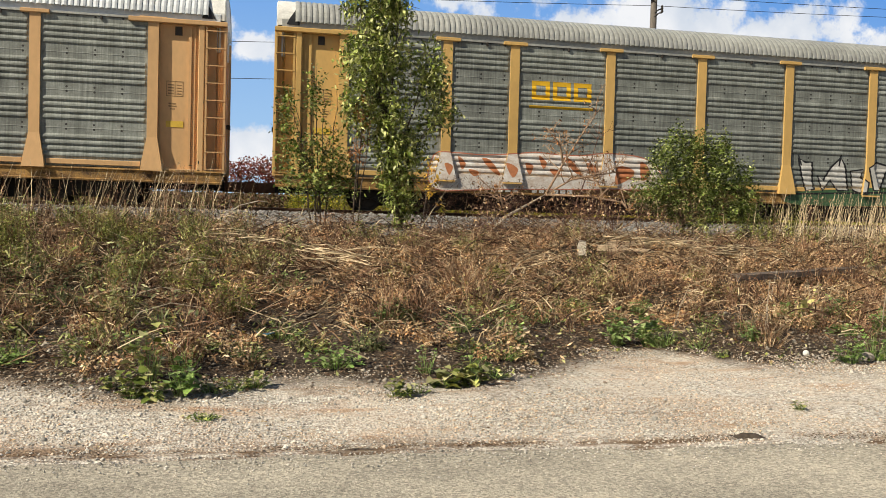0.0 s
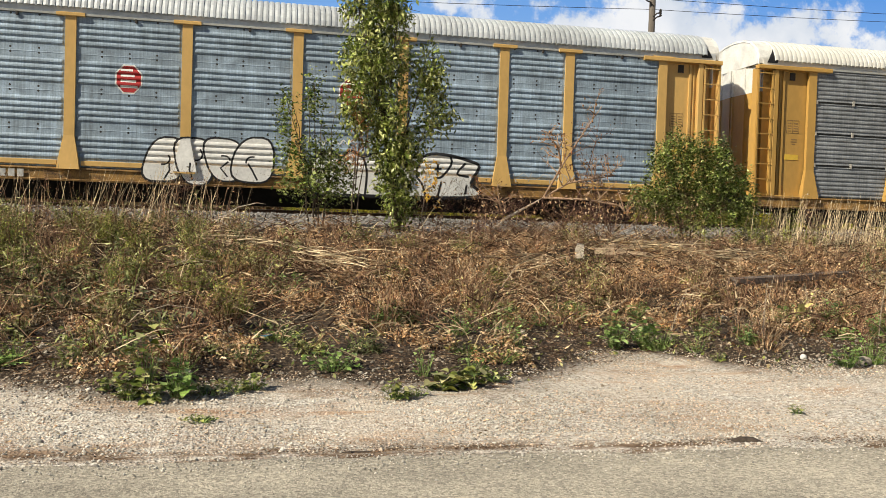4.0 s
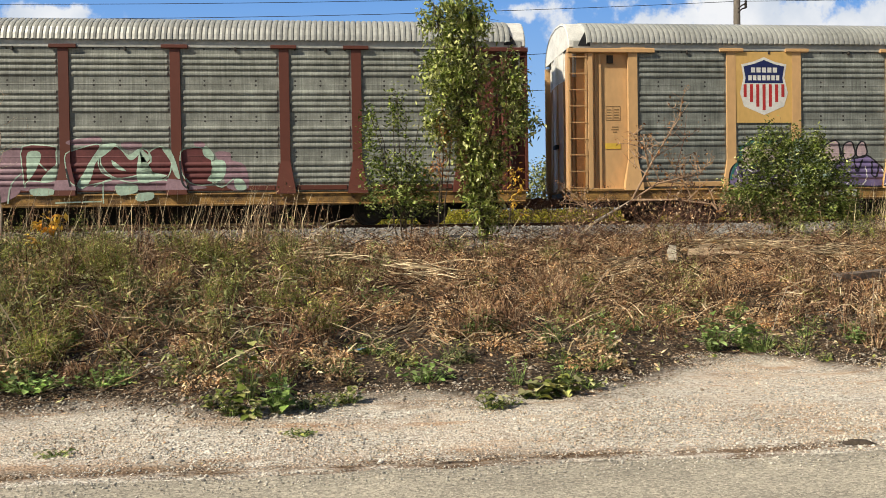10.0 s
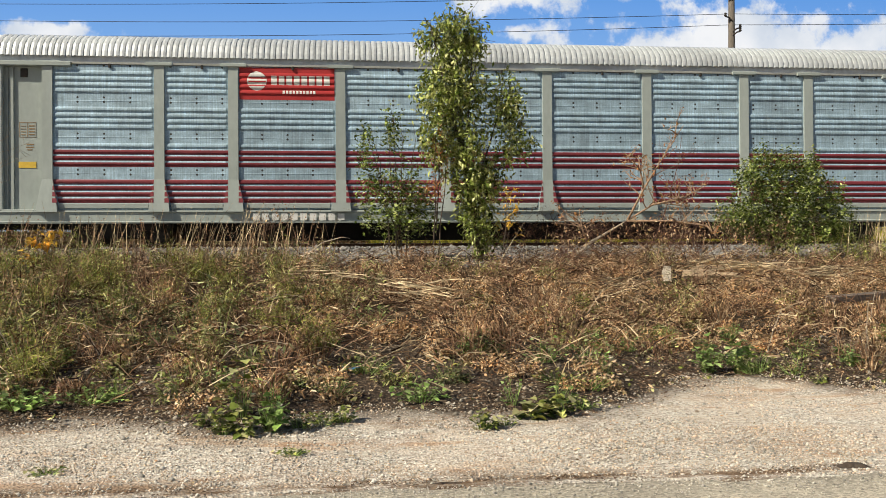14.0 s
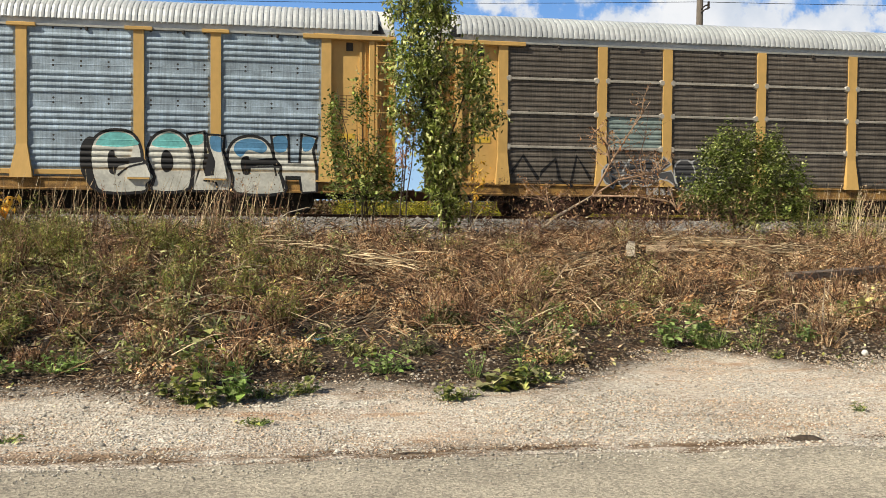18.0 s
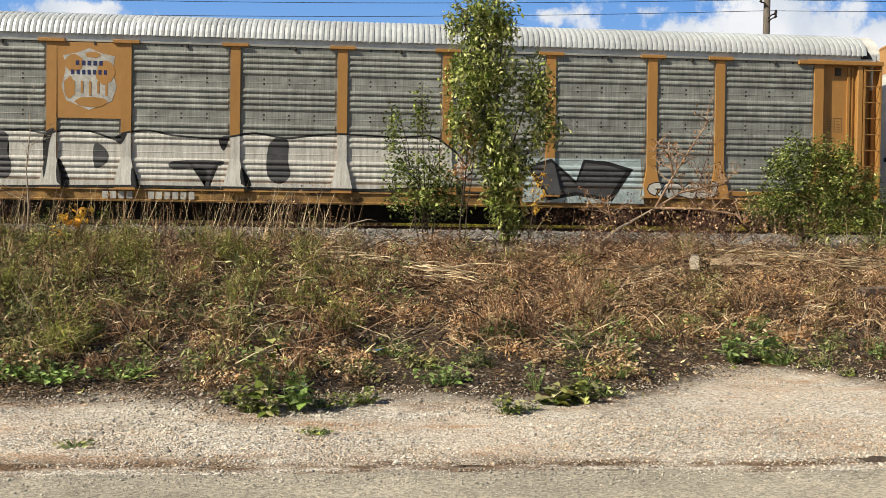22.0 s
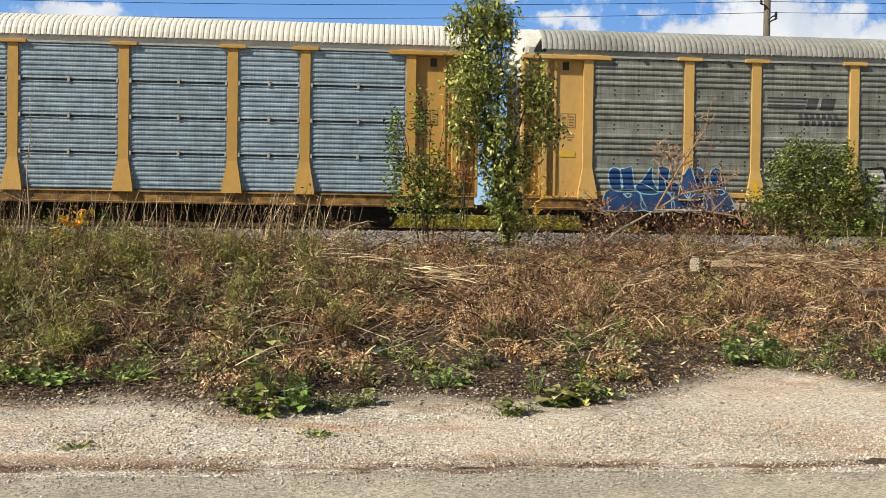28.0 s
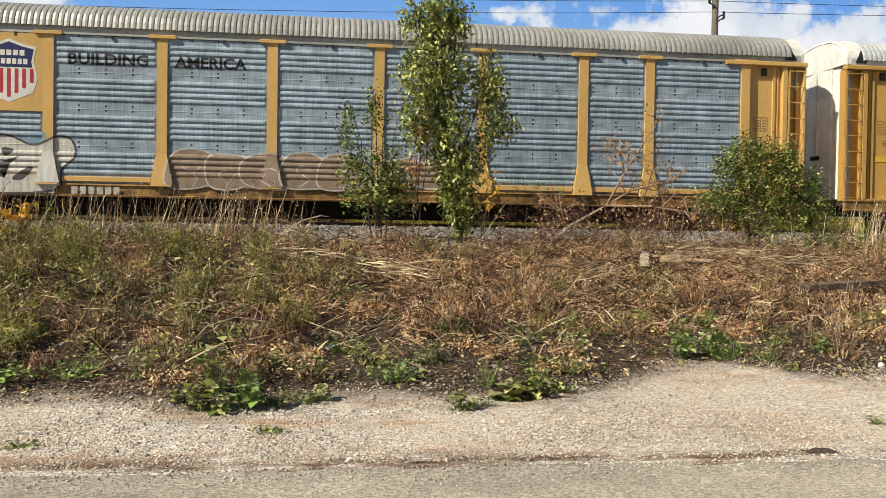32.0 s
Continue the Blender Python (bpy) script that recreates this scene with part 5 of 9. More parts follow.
    marks(c, s, [[(-4, 1.26), (-3.66, 0.91), (-3.58, 0.69)], [(-3.48, 1.7), (-3.3, 2), (-3.04, 2), (-3.03, 1.56), (-3.31, 1.17), (-3.45, 0.74)], [(-2.97, 1.26), (-2.45, 0.9)], [(-2.4, 1.56), (-2.18, 1.86), (-1.83, 1.91), (-1.7, 1.42), (-2.27, 1.38)], [(-2.18, 1.34), (-2.45, 0.9), (-2.54, 0.73)], [(-2.96, 1.78), (-2.97, 1.34), (-2.79, 1.21)]], S_MINT, 0.11, 1.4)
    patches(c, s, [[(-0.31, 1.81), (0.31, 2.1), (0.33, 1.12), (0.04, 0.78), (-0.33, 0.78)], [(1.49, 2.29), (1.87, 2.36), (2.26, 2.41), (2.35, 2.26), (2.06, 2.18), (1.51, 2.19)], [(2.83, 2.23), (3.31, 2.26), (3.35, 2.11), (3.01, 2.04)], [(4.71, 2.25), (4.96, 2.25), (4.98, 2.12), (4.76, 2.13)], [(5.25, 1.97), (5.64, 1.97), (5.68, 1.77), (6.03, 1.62), (6.11, 1.02), (5.57, 1.02), (5.43, 1.57)], [(0.33, 1.27), (1.18, 1.26), (2.71, 1.3), (4.06, 1.28), (4.55, 1.18), (5.03, 1.03), (4.05, 0.98), (1.18, 1), (0.28, 1.02)]], S_MAUVE, 0.5)
    mural(c, s, "maroon graffiti with pale green rim", [(0.35, 2.15), (1.13, 2.15), (1.18, 2), (1.11, 1.26), (0.47, 1.26), (0.39, 1.07), (0.34, 1.51)], S_MAROON, S_MINT, 0.03, 1.2)
    mural(c, s, "maroon graffiti with pale green rim", [(1.44, 1.95), (1.87, 2.12), (2.3, 2.19), (2.24, 1.74), (2.35, 1.45), (2.61, 1.3), (2.32, 1.2), (1.75, 1.11), (1.52, 1.26), (1.45, 1.55)], S_MAROON, S_MINT, 0.03, 1.26)
    mural(c, s, "maroon graffiti with pale green rim", [(2.44, 2.11), (2.73, 2.14), (3.01, 1.91), (3.3, 2.08), (3.5, 2.03), (3.59, 1.78), (3.29, 1.49), (3.19, 1.37), (2.71, 1.31), (2.43, 1.5), (2.29, 1.79)], S_MAROON, S_MINT, 0.03, 1.32)
    mural(c, s, "maroon graffiti with pale green rim", [(3.54, 1.98), (3.84, 2.13), (4.1, 1.98), (4.11, 1.48), (3.96, 1.29), (3.72, 1.24), (3.29, 1.22), (3.27, 1.44), (3.59, 1.74)], S_MAROON, S_MINT, 0.03, 1.38)
    mural(c, s, "maroon graffiti with pale green rim", [(4.37, 1.98), (4.61, 2.1), (4.95, 2.08), (5.14, 1.83), (5.19, 1.48), (5.28, 1.17), (4.69, 1.13), (4.4, 1.43)], S_MAROON, S_MINT, 0.03, 1.44)
    patches(c, s, [[(0.47, 2), (0.78, 2), (0.74, 1.68), (0.48, 1.27), (0.44, 1.61)], [(0.78, 1.26), (1.15, 1.65), (1.14, 1.26)], [(2.3, 2.14), (2.44, 2.21), (2.73, 2.21), (2.44, 1.94), (2.19, 1.74), (2.04, 1.25), (1.84, 1.03), (1.7, 1.16), (1.9, 1.5), (2.05, 1.79)], [(2.78, 2.18), (3.01, 1.91), (3.3, 2.08), (3.4, 2.11), (3.2, 1.84), (3.01, 1.81)], [(3.3, 2.03), (3.45, 1.98), (3.56, 1.81), (3.32, 1.54), (3.44, 1.49), (3.87, 1.41), (3.97, 1.34), (3.26, 1.19)], [(3.88, 2.08), (4.08, 2.08), (4.24, 1.73), (4.35, 1.28), (4.21, 1.38), (4.07, 1.78)]], S_MINT, 1.9)
    patches(c, s, [[(4.93, 2.08), (5.05, 2.13), (5.22, 1.92), (5.19, 1.77), (4.97, 1.88)], [(5.19, 1.75), (5.49, 1.75), (5.53, 1.47), (5.38, 1.22), (5.04, 1.23), (5.19, 1.48)], [(5.75, 1.27), (5.97, 1.24), (6.06, 0.99), (5.79, 0.99)], [(2.58, 1.79), (2.81, 1.62), (2.95, 1.49), (2.67, 1.58)], [(2.71, 1.15), (3.19, 1.14), (3.23, 0.94), (2.8, 0.85), (2.68, 1)], [(0.54, 1.04), (1.11, 1.04), (1.1, 0.89), (0.61, 0.87)], [(3.23, 0.89), (3.64, 0.92), (3.61, 0.74), (3.23, 0.7)]], S_MINT, 2.0)
    marks(c, s, [[(-0.03, 0.68), (0.05, 1.17), (0.29, 1.44)], [(5.18, 1.18), (5.42, 1.05), (5.72, 1.27)], [(2.36, 1.2), (2.37, 0.66)], [(0.72, 1.75), (0.93, 1.53)], [(2.13, 1.1), (2.61, 1.3), (3.09, 1.19), (3.67, 1.29), (4.01, 1.24)], [(1.17, 0.67), (1.65, 0.69), (2.31, 0.7)]], S_MINT, 0.035, 2.1)
    marks(c, s, [[(4.35, 1.73), (4.41, 1.18), (4.54, 1.03)], [(1.45, 1.55), (1.56, 1.11)]], S_INK, 0.05, 2.2)
    # tan car: shield, purple piece, star tag, white block, brown tag, block letters
    c, s = car[5], st[5]
    shield_emblem(c, -8.06, 3.78)
    mural(c, s, "purple, pink and pale green graffiti piece", [(-9.13, 0.97), (-9.1, 1.32), (-8.95, 1.55), (-8.71, 1.62), (-8.51, 1.47), (-8.22, 1.42), (-7.87, 1.42), (-7.52, 1.47), (-7.28, 1.37), (-7.13, 1.12), (-7.18, 0.89), (-8.71, 0.91), (-9.01, 0.9)], S_PURPLE, S_INK, 0.045, 1)
    mural(c, s, "purple, pink and pale green graffiti piece", [(-8.68, 1.6), (-8.68, 2.02), (-8.31, 2.12), (-8.2, 1.97), (-8.23, 1.62), (-8.44, 1.5)], S_PALEPINK, S_TEAL, 0.05, 1.1)
    mural(c, s, "purple, pink and pale green graffiti piece", [(-8.14, 2.02), (-7.72, 2.22), (-7.6, 1.97), (-7.5, 1.9), (-7.65, 1.72), (-7.87, 1.52), (-8.07, 1.65), (-8.16, 1.9)], S_PALEPINK, S_TEAL, 0.05, 1.2)
    mural(c, s, "purple, pink and pale green graffiti piece", [(-7.23, 1.27), (-7.25, 1.92), (-7.12, 2.22), (-6.92, 2.23), (-6.8, 1.97), (-6.6, 1.75), (-6.63, 1.32), (-6.78, 0.94), (-6.93, 0.9), (-7.13, 0.97)], S_MINT, S_TEAL, 0.05, 1.3)
    mural(c, s, "purple, pink and pale green graffiti piece", [(-6.03, 1.21), (-5.93, 1.52), (-5.68, 1.67), (-5.28, 1.72), (-4.98, 1.8), (-4.73, 1.62), (-4.5, 1.42), (-4.38, 1.11), (-4.53, 0.91), (-5.54, 0.93), (-5.99, 0.94)], S_PURPLE, S_INK, 0.045, 1.3)
    mural(c, s, "purple, pink and pale green graffiti piece", [(-6.81, 0.96), (-6.88, 1.47), (-6.73, 1.67), (-6.58, 1.92), (-6.48, 2), (-6.33, 1.77), (-6.08, 1.47), (-6.03, 1.21), (-6.09, 0.93)], S_MINT, S_INK, 0.045, 1.4)
    mural(c, s, "purple, pink and pale green graffiti piece", [(-6.23, 1.77), (-6.25, 2.07), (-5.93, 2.23), (-5.8, 2.02), (-5.81, 1.67), (-6.08, 1.64)], S_PALEPINK, S_INK, 0.045, 1.5)
    mural(c, s, "purple, pink and pale green graffiti piece", [(-5.68, 1.77), (-5.68, 2.1), (-5.45, 2.18), (-5.33, 1.82), (-5.58, 1.67)], S_PALEPINK, S_INK, 0.045, 1.5)
    mural(c, s, "purple, pink and pale green graffiti piece", [(-5.3, 1.8), (-5.23, 2.13), (-5.08, 2.18), (-4.97, 1.9), (-5.08, 1.75)], S_PALEPINK, S_INK, 0.045, 1.55)
    marks(c, s, [[(-8.75, 2.07), (-8.76, 1.72), (-8.96, 1.47), (-9.08, 1.17)], [(-8.68, 2.05), (-8.43, 2.2), (-8.26, 2.15), (-8.01, 2.17), (-7.74, 2.23)], [(-8.19, 2.07), (-8.17, 1.77), (-7.87, 1.51)], [(-7.42, 2.07), (-7.37, 1.67), (-7.23, 1.37)], [(-7.15, 2.22), (-6.92, 2.24), (-6.68, 1.8)]], S_TEAL, 0.07, 2)
    marks(c, s, [[(-6.98, 1.9), (-7.08, 1.32), (-6.98, 1.19), (-6.92, 1.65), (-6.73, 1.32), (-6.64, 0.96)], [(-6.58, 1.82), (-6.58, 2.07), (-6.43, 2.07), (-6.28, 1.72), (-6.03, 1.62)], [(-5.8, 2.02), (-5.73, 1.77), (-5.83, 1.57)], [(-5.38, 1.69), (-5.28, 1.34), (-5.13, 1.66)], [(-4.83, 1.62), (-4.83, 1.24), (-4.69, 1.21), (-4.63, 1.52)], [(-8.69, 1.22), (-8.32, 1.24), (-8.17, 1.37), (-8.07, 1.17), (-8.51, 1.04)]], S_INK, 0.05, 2.1)
    marks(c, s, [[(-7.23, 1.36), (-7.12, 1.12), (-7.18, 0.92), (-7.53, 0.93)], [(-5.54, 1.37), (-5.52, 1.11), (-5.64, 0.96)], [(-5.03, 1.47), (-4.99, 1.16), (-5.13, 0.97)], [(-4.53, 1.39), (-4.41, 1.11), (-4.53, 0.95)], [(-8.56, 1.51), (-8.46, 1.37), (-8.29, 1.37)], [(-8.91, 1.42), (-8.81, 1.02)]], S_WHITE, 0.03, 2.3)
    patches(c, s, [[(-6.41, 1.39), (-6.46, 1.3), (-6.56, 1.31), (-6.61, 1.39), (-6.56, 1.48), (-6.46, 1.48)], [(-7.48, 1.34), (-7.53, 1.26), (-7.62, 1.26), (-7.67, 1.34), (-7.62, 1.43), (-7.53, 1.43)], [(-5.77, 1.33), (-5.81, 1.25), (-5.9, 1.25), (-5.95, 1.33), (-5.9, 1.41), (-5.81, 1.4)], [(-5.21, 1.39), (-5.25, 1.33), (-5.32, 1.33), (-5.35, 1.39), (-5.32, 1.45), (-5.25, 1.45)]], S_INK, 2.2)
    star = [(-2.95 + (0.68 if k % 2 else 0.45) * math.cos(k * math.pi / 9), 1.40 + (0.68 if k % 2 else 0.45) * math.sin(k * math.pi / 9)) for k in range(18)]
    paint_on(c, s, [[(-2.95 + (x + 2.95) * 1.12, 1.4 + (z - 1.4) * 1.12) for x, z in star]], S_INK, 1, "graffiti_outline")
    paint_on(c, s, [star], S_SILVER, 2, "graffiti_fill", "star-shaped silver graffiti tag")
    scribble(c, s, -3.4, -2.5, 1.42, 1.72, 11, 4, 0.045, S_INK, 3)
    scribble(c, s, -3.3, -2.55, 1.05, 1.28, 10, 7, 0.045, S_INK, 3)
    paint_on(c, s, [[(-1.55, 0.9), (1.5, 0.9), (1.55, 2.05), (1.1, 2.15), (-1.2, 2.15), (-1.6, 1.9)]], S_PINK, 0.6, "graffiti_outline")
    paint_on(c, s, [[(-1.45, 0.95), (1.4, 0.95), (1.42, 2.0), (1.0, 2.08), (-1.1, 2.08), (-1.48, 1.85)]], S_WHITE, 1.4, "graffiti_fill", "white block graffiti with red marks")
    marks(c, s, [[(-0.87, 1.88), (-0.57, 1.86), (-0.19, 1.88), (0.15, 1.92), (0.2, 2.09)], [(0.58, 2.04), (0.5, 1.74)], [(1.09, 2.08), (1.24, 1.91), (1.55, 1.89)], [(0.08, 1.54), (0.26, 1.65)], [(0.82, 1.68), (1.18, 1.65)], [(1.12, 1.59), (1.21, 1.46)]], S_WINE, 0.13, 2.2)
    patches(c, s, [[(1.55, 1.86), (1.7, 1.97), (2.01, 1.98), (2.28, 1.85), (2.25, 1.71), (1.62, 1.71)], [(1.85, 1.65), (2.31, 1.65), (2.31, 1.54), (1.85, 1.54)]], S_DIRTY, 1)
    paint_on(c, s, [[(4.5, 0.92), (6.95, 0.92), (6.95, 1.9), (4.6, 1.95)]], S_ORANGE, 0.5, "graffiti_ground")
    bubbles(c, s, 4.6, 6.9, 0.95, 1.92, 4, S_ORANGE, S_MAROON, 57, 0.04, "rust-brown graffiti")
    oero = fit_to(words("OERO", 1.0, 0.05), 7.35, 10.45, 0.78, 1.92)
    rim = fit_to(words("OERO", 1.0, 0.085), 7.28, 10.52, 0.73, 1.97)
    paint_on(c, s, rim, S_INK, 1, "graffiti_outline", "white block graffiti letters reading OERO")
    paint_on(c, s, oero, S_WHITE, 2, "graffiti_fill")
    # pale blue car: red ribs and red sign
    c, s = car[6], st[6]
    reds = []
    for k in range(9):
        a, b = POSTS[k] + 0.14, POSTS[k + 1] - 0.14
        for z in (1.10, 1.265, 1.43, 1.60, 2.05, 2.215, 2.38):
            reds.append(rect(a, b, z, z + 0.115))
    paint_on(c, s, reds, spray("crimson", (0.20, 0.03, 0.04), 0.2), 1, "stripe", "dark red stripes along the ribs")
    paint_on(c, s, [rect(POSTS[2] + 0.16, POSTS[3] - 0.16, 3.86, Z1 - 0.01)], E_RED, 1, "sign", "red sign with pale emblem and bars")
    u = POSTS[2]
    for piece in [blob(u + 0.62, 4.36, 0.26, 0.26, 2, 16, 0.02)] + [rect(u + 1.0 + 0.2 * k, u + 1.15 + 0.2 * k, 4.26, 4.50) for k in range(8)] + [rect(u + 1.3 + 0.09 * k, u + 1.36 + 0.09 * k, 4.02, 4.11) for k in range(10)]:
        paint_on(c, s, [piece], S_WHITE, 2, "sign_bar")
    for piece in [rect(u + 0.4, u + 0.86, 4.22 + 0.1 * k, 4.26 + 0.1 * k) for k in range(3)]:
        paint_on(c, s, [piece], E_RED, 3, "sign_mark")
    for k in range(10):
        paint_on(c, s, [rect(-6.6 + 0.25 * k, -6.42 + 0.25 * k, 0.63, 0.81)], S_WHITE, 1, "number_bar")
    # blue car: pink piece and teal block letters
    c, s = car[7], st[7]
    stripes_emblem(c, s, -5.75, 3.45)
    paint_on(c, s, [[(-3.0, 0.58), (1.3, 0.6), (1.4, 1.5), (-0.4, 1.85), (-3.0, 1.8)]], S_PINK, 0.4, "graffiti_ground")
    graffiti(c, s, -2.9, 0.6, 0.62, 1.85, 3, S_DIRTY, S_MAROON, 71, 0.26, 0.06, "pink and white graffiti")
    scribble(c, s, 0.7, 1.7, 1.45, 1.7, 12, 5, 0.05, S_INK)
    patches(c, s, [[(5.66, 1.14), (5.66, 1.62), (5.76, 1.87), (5.95, 1.94), (6.27, 1.68), (6.08, 0.95), (6.27, 0.51), (5.99, 0.56), (5.78, 0.85)]], S_INK, 0.6)
    mural(c, s, "white, teal and blue block graffiti reading COUCH", [(5.9, 1.29), (5.92, 1.72), (6.08, 1.99), (6.41, 2.13), (6.79, 2.11), (7.04, 1.94), (7.17, 1.6), (7.2, 1.38), (7.32, 1.26), (7.4, 1.07), (7.49, 0.9), (7.3, 0.72), (7.21, 0.53), (6.22, 0.51), (5.99, 0.85)], S_BONE, S_INK, 0.075, 1)
    mural(c, s, "white, teal and blue block graffiti reading COUCH", [(7.3, 1.41), (7.35, 1.8), (7.54, 2.05), (7.87, 2.16), (8.18, 2.02), (8.37, 1.73), (8.44, 1.33), (8.42, 0.89), (8.25, 0.57), (7.44, 0.56), (7.49, 0.92)], S_BONE, S_INK, 0.075, 1.12)
    mural(c, s, "white, teal and blue block graffiti reading COUCH", [(8.28, 2.05), (8.73, 2.15), (8.76, 1.54), (8.8, 0.97), (8.95, 1), (8.98, 1.34), (8.83, 1.74), (8.8, 2.06), (9.24, 2.04), (9.21, 1.65), (9.36, 1.3), (9.46, 0.86), (9.36, 0.58), (8.44, 0.57), (8.47, 1.34), (8.37, 1.78)], S_BONE, S_INK, 0.075, 1.24, True)
    mural(c, s, "white, teal and blue block graffiti reading COUCH", [(9.34, 1.25), (9.33, 1.65), (9.5, 1.93), (9.84, 2.05), (10.19, 1.99), (10.41, 1.77), (10.51, 1.47), (10.53, 1.27), (10.68, 1.23), (10.68, 1.03), (10.78, 0.55), (9.55, 0.53), (9.46, 0.96)], S_BONE, S_INK, 0.075, 1.36)
    mural(c, s, "white, teal and blue block graffiti reading COUCH", [(10.43, 2.07), (10.87, 2.11), (10.9, 1.36), (11.17, 1.36), (11.22, 2.14), (11.62, 2.05), (11.52, 1.69), (11.62, 1.24), (11.62, 0.59), (11.23, 0.56), (11.17, 0.98), (10.83, 0.98), (10.78, 0.58), (10.68, 1.03), (10.68, 1.25), (10.51, 1.47)], S_BONE, S_INK, 0.075, 1.48, True)
    patches(c, s, [[(6.03, 1.75), (6.18, 1.98), (6.43, 2.07), (6.79, 2.04), (7.01, 1.89), (7.08, 1.75), (6.55, 1.69), (6.13, 1.72)], [(7.41, 1.76), (7.58, 1.98), (7.87, 2.08), (8.13, 1.96), (8.26, 1.73), (7.78, 1.69)], [(8.36, 1.98), (8.67, 2.07), (8.67, 1.83), (8.41, 1.78)]], S_AQUA, 2)
    patches(c, s, [[(8.87, 2), (9.17, 1.98), (9.17, 1.74), (9.14, 1.6), (8.91, 1.69)], [(9.47, 1.68), (9.56, 1.88), (9.84, 1.98), (10.18, 1.93), (10.33, 1.74), (10.19, 1.59), (9.85, 1.68), (9.65, 1.48)], [(10.49, 2.02), (10.82, 2.05), (10.82, 1.68), (10.54, 1.65)], [(11.26, 2.05), (11.56, 2.01), (11.46, 1.72), (11.26, 1.69)]], S_DENIM, 2)
    patches(c, s, [[(6.32, 1.32), (6.36, 1.56), (6.48, 1.6), (6.57, 1.4), (7.16, 1.43), (7.18, 1.31), (6.6, 1.2), (6.52, 0.98), (6.38, 1.03)], [(7.64, 1.32), (7.68, 1.57), (7.8, 1.63), (7.93, 1.47), (7.94, 1.18), (7.8, 1.05), (7.68, 1.12)], [(8.68, 1.24), (8.78, 1.54), (8.95, 1.49), (8.97, 1.1), (8.8, 0.97)], [(9.65, 1.31), (9.7, 1.48), (9.85, 1.51), (9.92, 1.41), (10.46, 1.47), (10.48, 1.3), (9.92, 1.24), (9.89, 1.04), (9.72, 1.04)]], S_INK, 2.2)
    marks(c, s, [[(6.59, 0.96), (6.83, 1.16), (7.3, 1.29)], [(9.94, 1.22), (10.65, 1.24), (10.63, 1.08)], [(10.53, 1.21), (10.56, 1.02)], [(8.73, 0.85), (9.02, 0.8), (9.07, 0.58)]], S_INK, 0.05, 2.3)
    # dark barred car
    c, s = car[8], st[8]
    scribble(c, s, -11.6, -9.2, 0.75, 1.7, 8, 81, 0.10, S_INK)
    graffiti(c, s, -8.9, -5.3, 0.75, 1.72, 5, S_GREY, S_SILVER, 83, 0.26, 0.05, "dark graffiti letters")
    paint_on(c, s, [rect(POSTS[1] + 0.16, POSTS[2] - 0.16, 1.97, 2.82)], spray("teal_grey_patch", (0.22, 0.28, 0.27)), 1, "patch", "pale teal replaced sheet")
    # rusty car with the huge white letters
    c, s = car[9], st[9]
    shield_emblem(c, -8.06, 3.78, True)
    mural(c, s, "huge dirty white block graffiti", [(-12.35, 1.01), (-12.14, 1.58), (-11.74, 2.27), (-10.95, 2.37), (-10.33, 2.36), (-9.66, 2.39), (-9.12, 2.3), (-8.78, 2.39), (-8.02, 2.39), (-7.39, 2.19), (-7.09, 2.37), (-6.49, 2.44), (-5.9, 2.33), (-5.04, 2.27), (-4.52, 2.29), (-3.74, 2.43), (-2.95, 2.31), (-2.34, 2.38), (-1.46, 2.45), (0.13, 2.39), (1.2, 2.37), (1.58, 1.09), (-6.65, 0.97), (-11.69, 0.9)], S_CHALK, S_INK, 0.05, 1.2)
    patches(c, s, [[(-10.63, 2.04), (-10.35, 2.36), (-10.12, 2.22), (-10.16, 1.84), (-10.05, 1.54), (-10.11, 1.15), (-10.46, 1.16), (-10.6, 1.36), (-11.07, 1.37), (-11.05, 1.6), (-10.66, 1.64)], [(-7.95, 2.01), (-7.77, 2.05), (-7.58, 1.84), (-7.59, 1.58), (-7.91, 1.43)], [(-5.89, 1.64), (-4.64, 1.68), (-4.61, 1.55), (-4.86, 1.46), (-4.89, 0.98), (-5.04, 0.98), (-5.03, 1.46), (-5.87, 1.42)], [(-3.39, 2.06), (-3.13, 2.34), (-2.85, 2.24), (-2.86, 1.72), (-2.79, 1.32), (-3.07, 1.08), (-3.4, 1.31)]], S_GREY, 1.8)
    patches(c, s, [[(-9.24, 2.2), (-8.95, 2.44), (-9.07, 2.03), (-9.18, 1.12)], [(-8.84, 1.69), (-8.6, 1.22), (-8.56, 0.96), (-8.84, 1.04)], [(-7.41, 2.23), (-7.07, 2.4), (-7.22, 2.07)], [(-6.93, 1.47), (-6.74, 0.95), (-6.93, 0.99)], [(-4.69, 2.25), (-4.41, 2.34), (-4.56, 1.94)], [(-4.08, 1.52), (-3.81, 1.04), (-4.07, 1.06)]], S_INK, 2.2)
    paint_on(c, s, [[(3.5, 0.7), (6.9, 0.7), (6.8, 1.95), (3.6, 1.9)]], spray("pale_sky", (0.40, 0.48, 0.50)), 0.5, "graffiti_ground")
    paint_on(c, s, [[(3.6, 1.7), (4.3, 1.9), (5.0, 1.3), (5.2, 1.9), (5.9, 1.85), (6.6, 1.65), (6.0, 0.75), (5.0, 0.9), (4.2, 0.75)]], S_INK, 1, "graffiti_outline")
    paint_on(c, s, [[(3.75, 1.65), (4.3, 1.8), (5.0, 1.2), (5.25, 1.8), (5.85, 1.75), (6.4, 1.6), (5.9, 0.85), (5.0, 1.0), (4.25, 0.85)]], S_GREY, 2, "graffiti_fill", "dark arrow-shaped graffiti on pale blue")
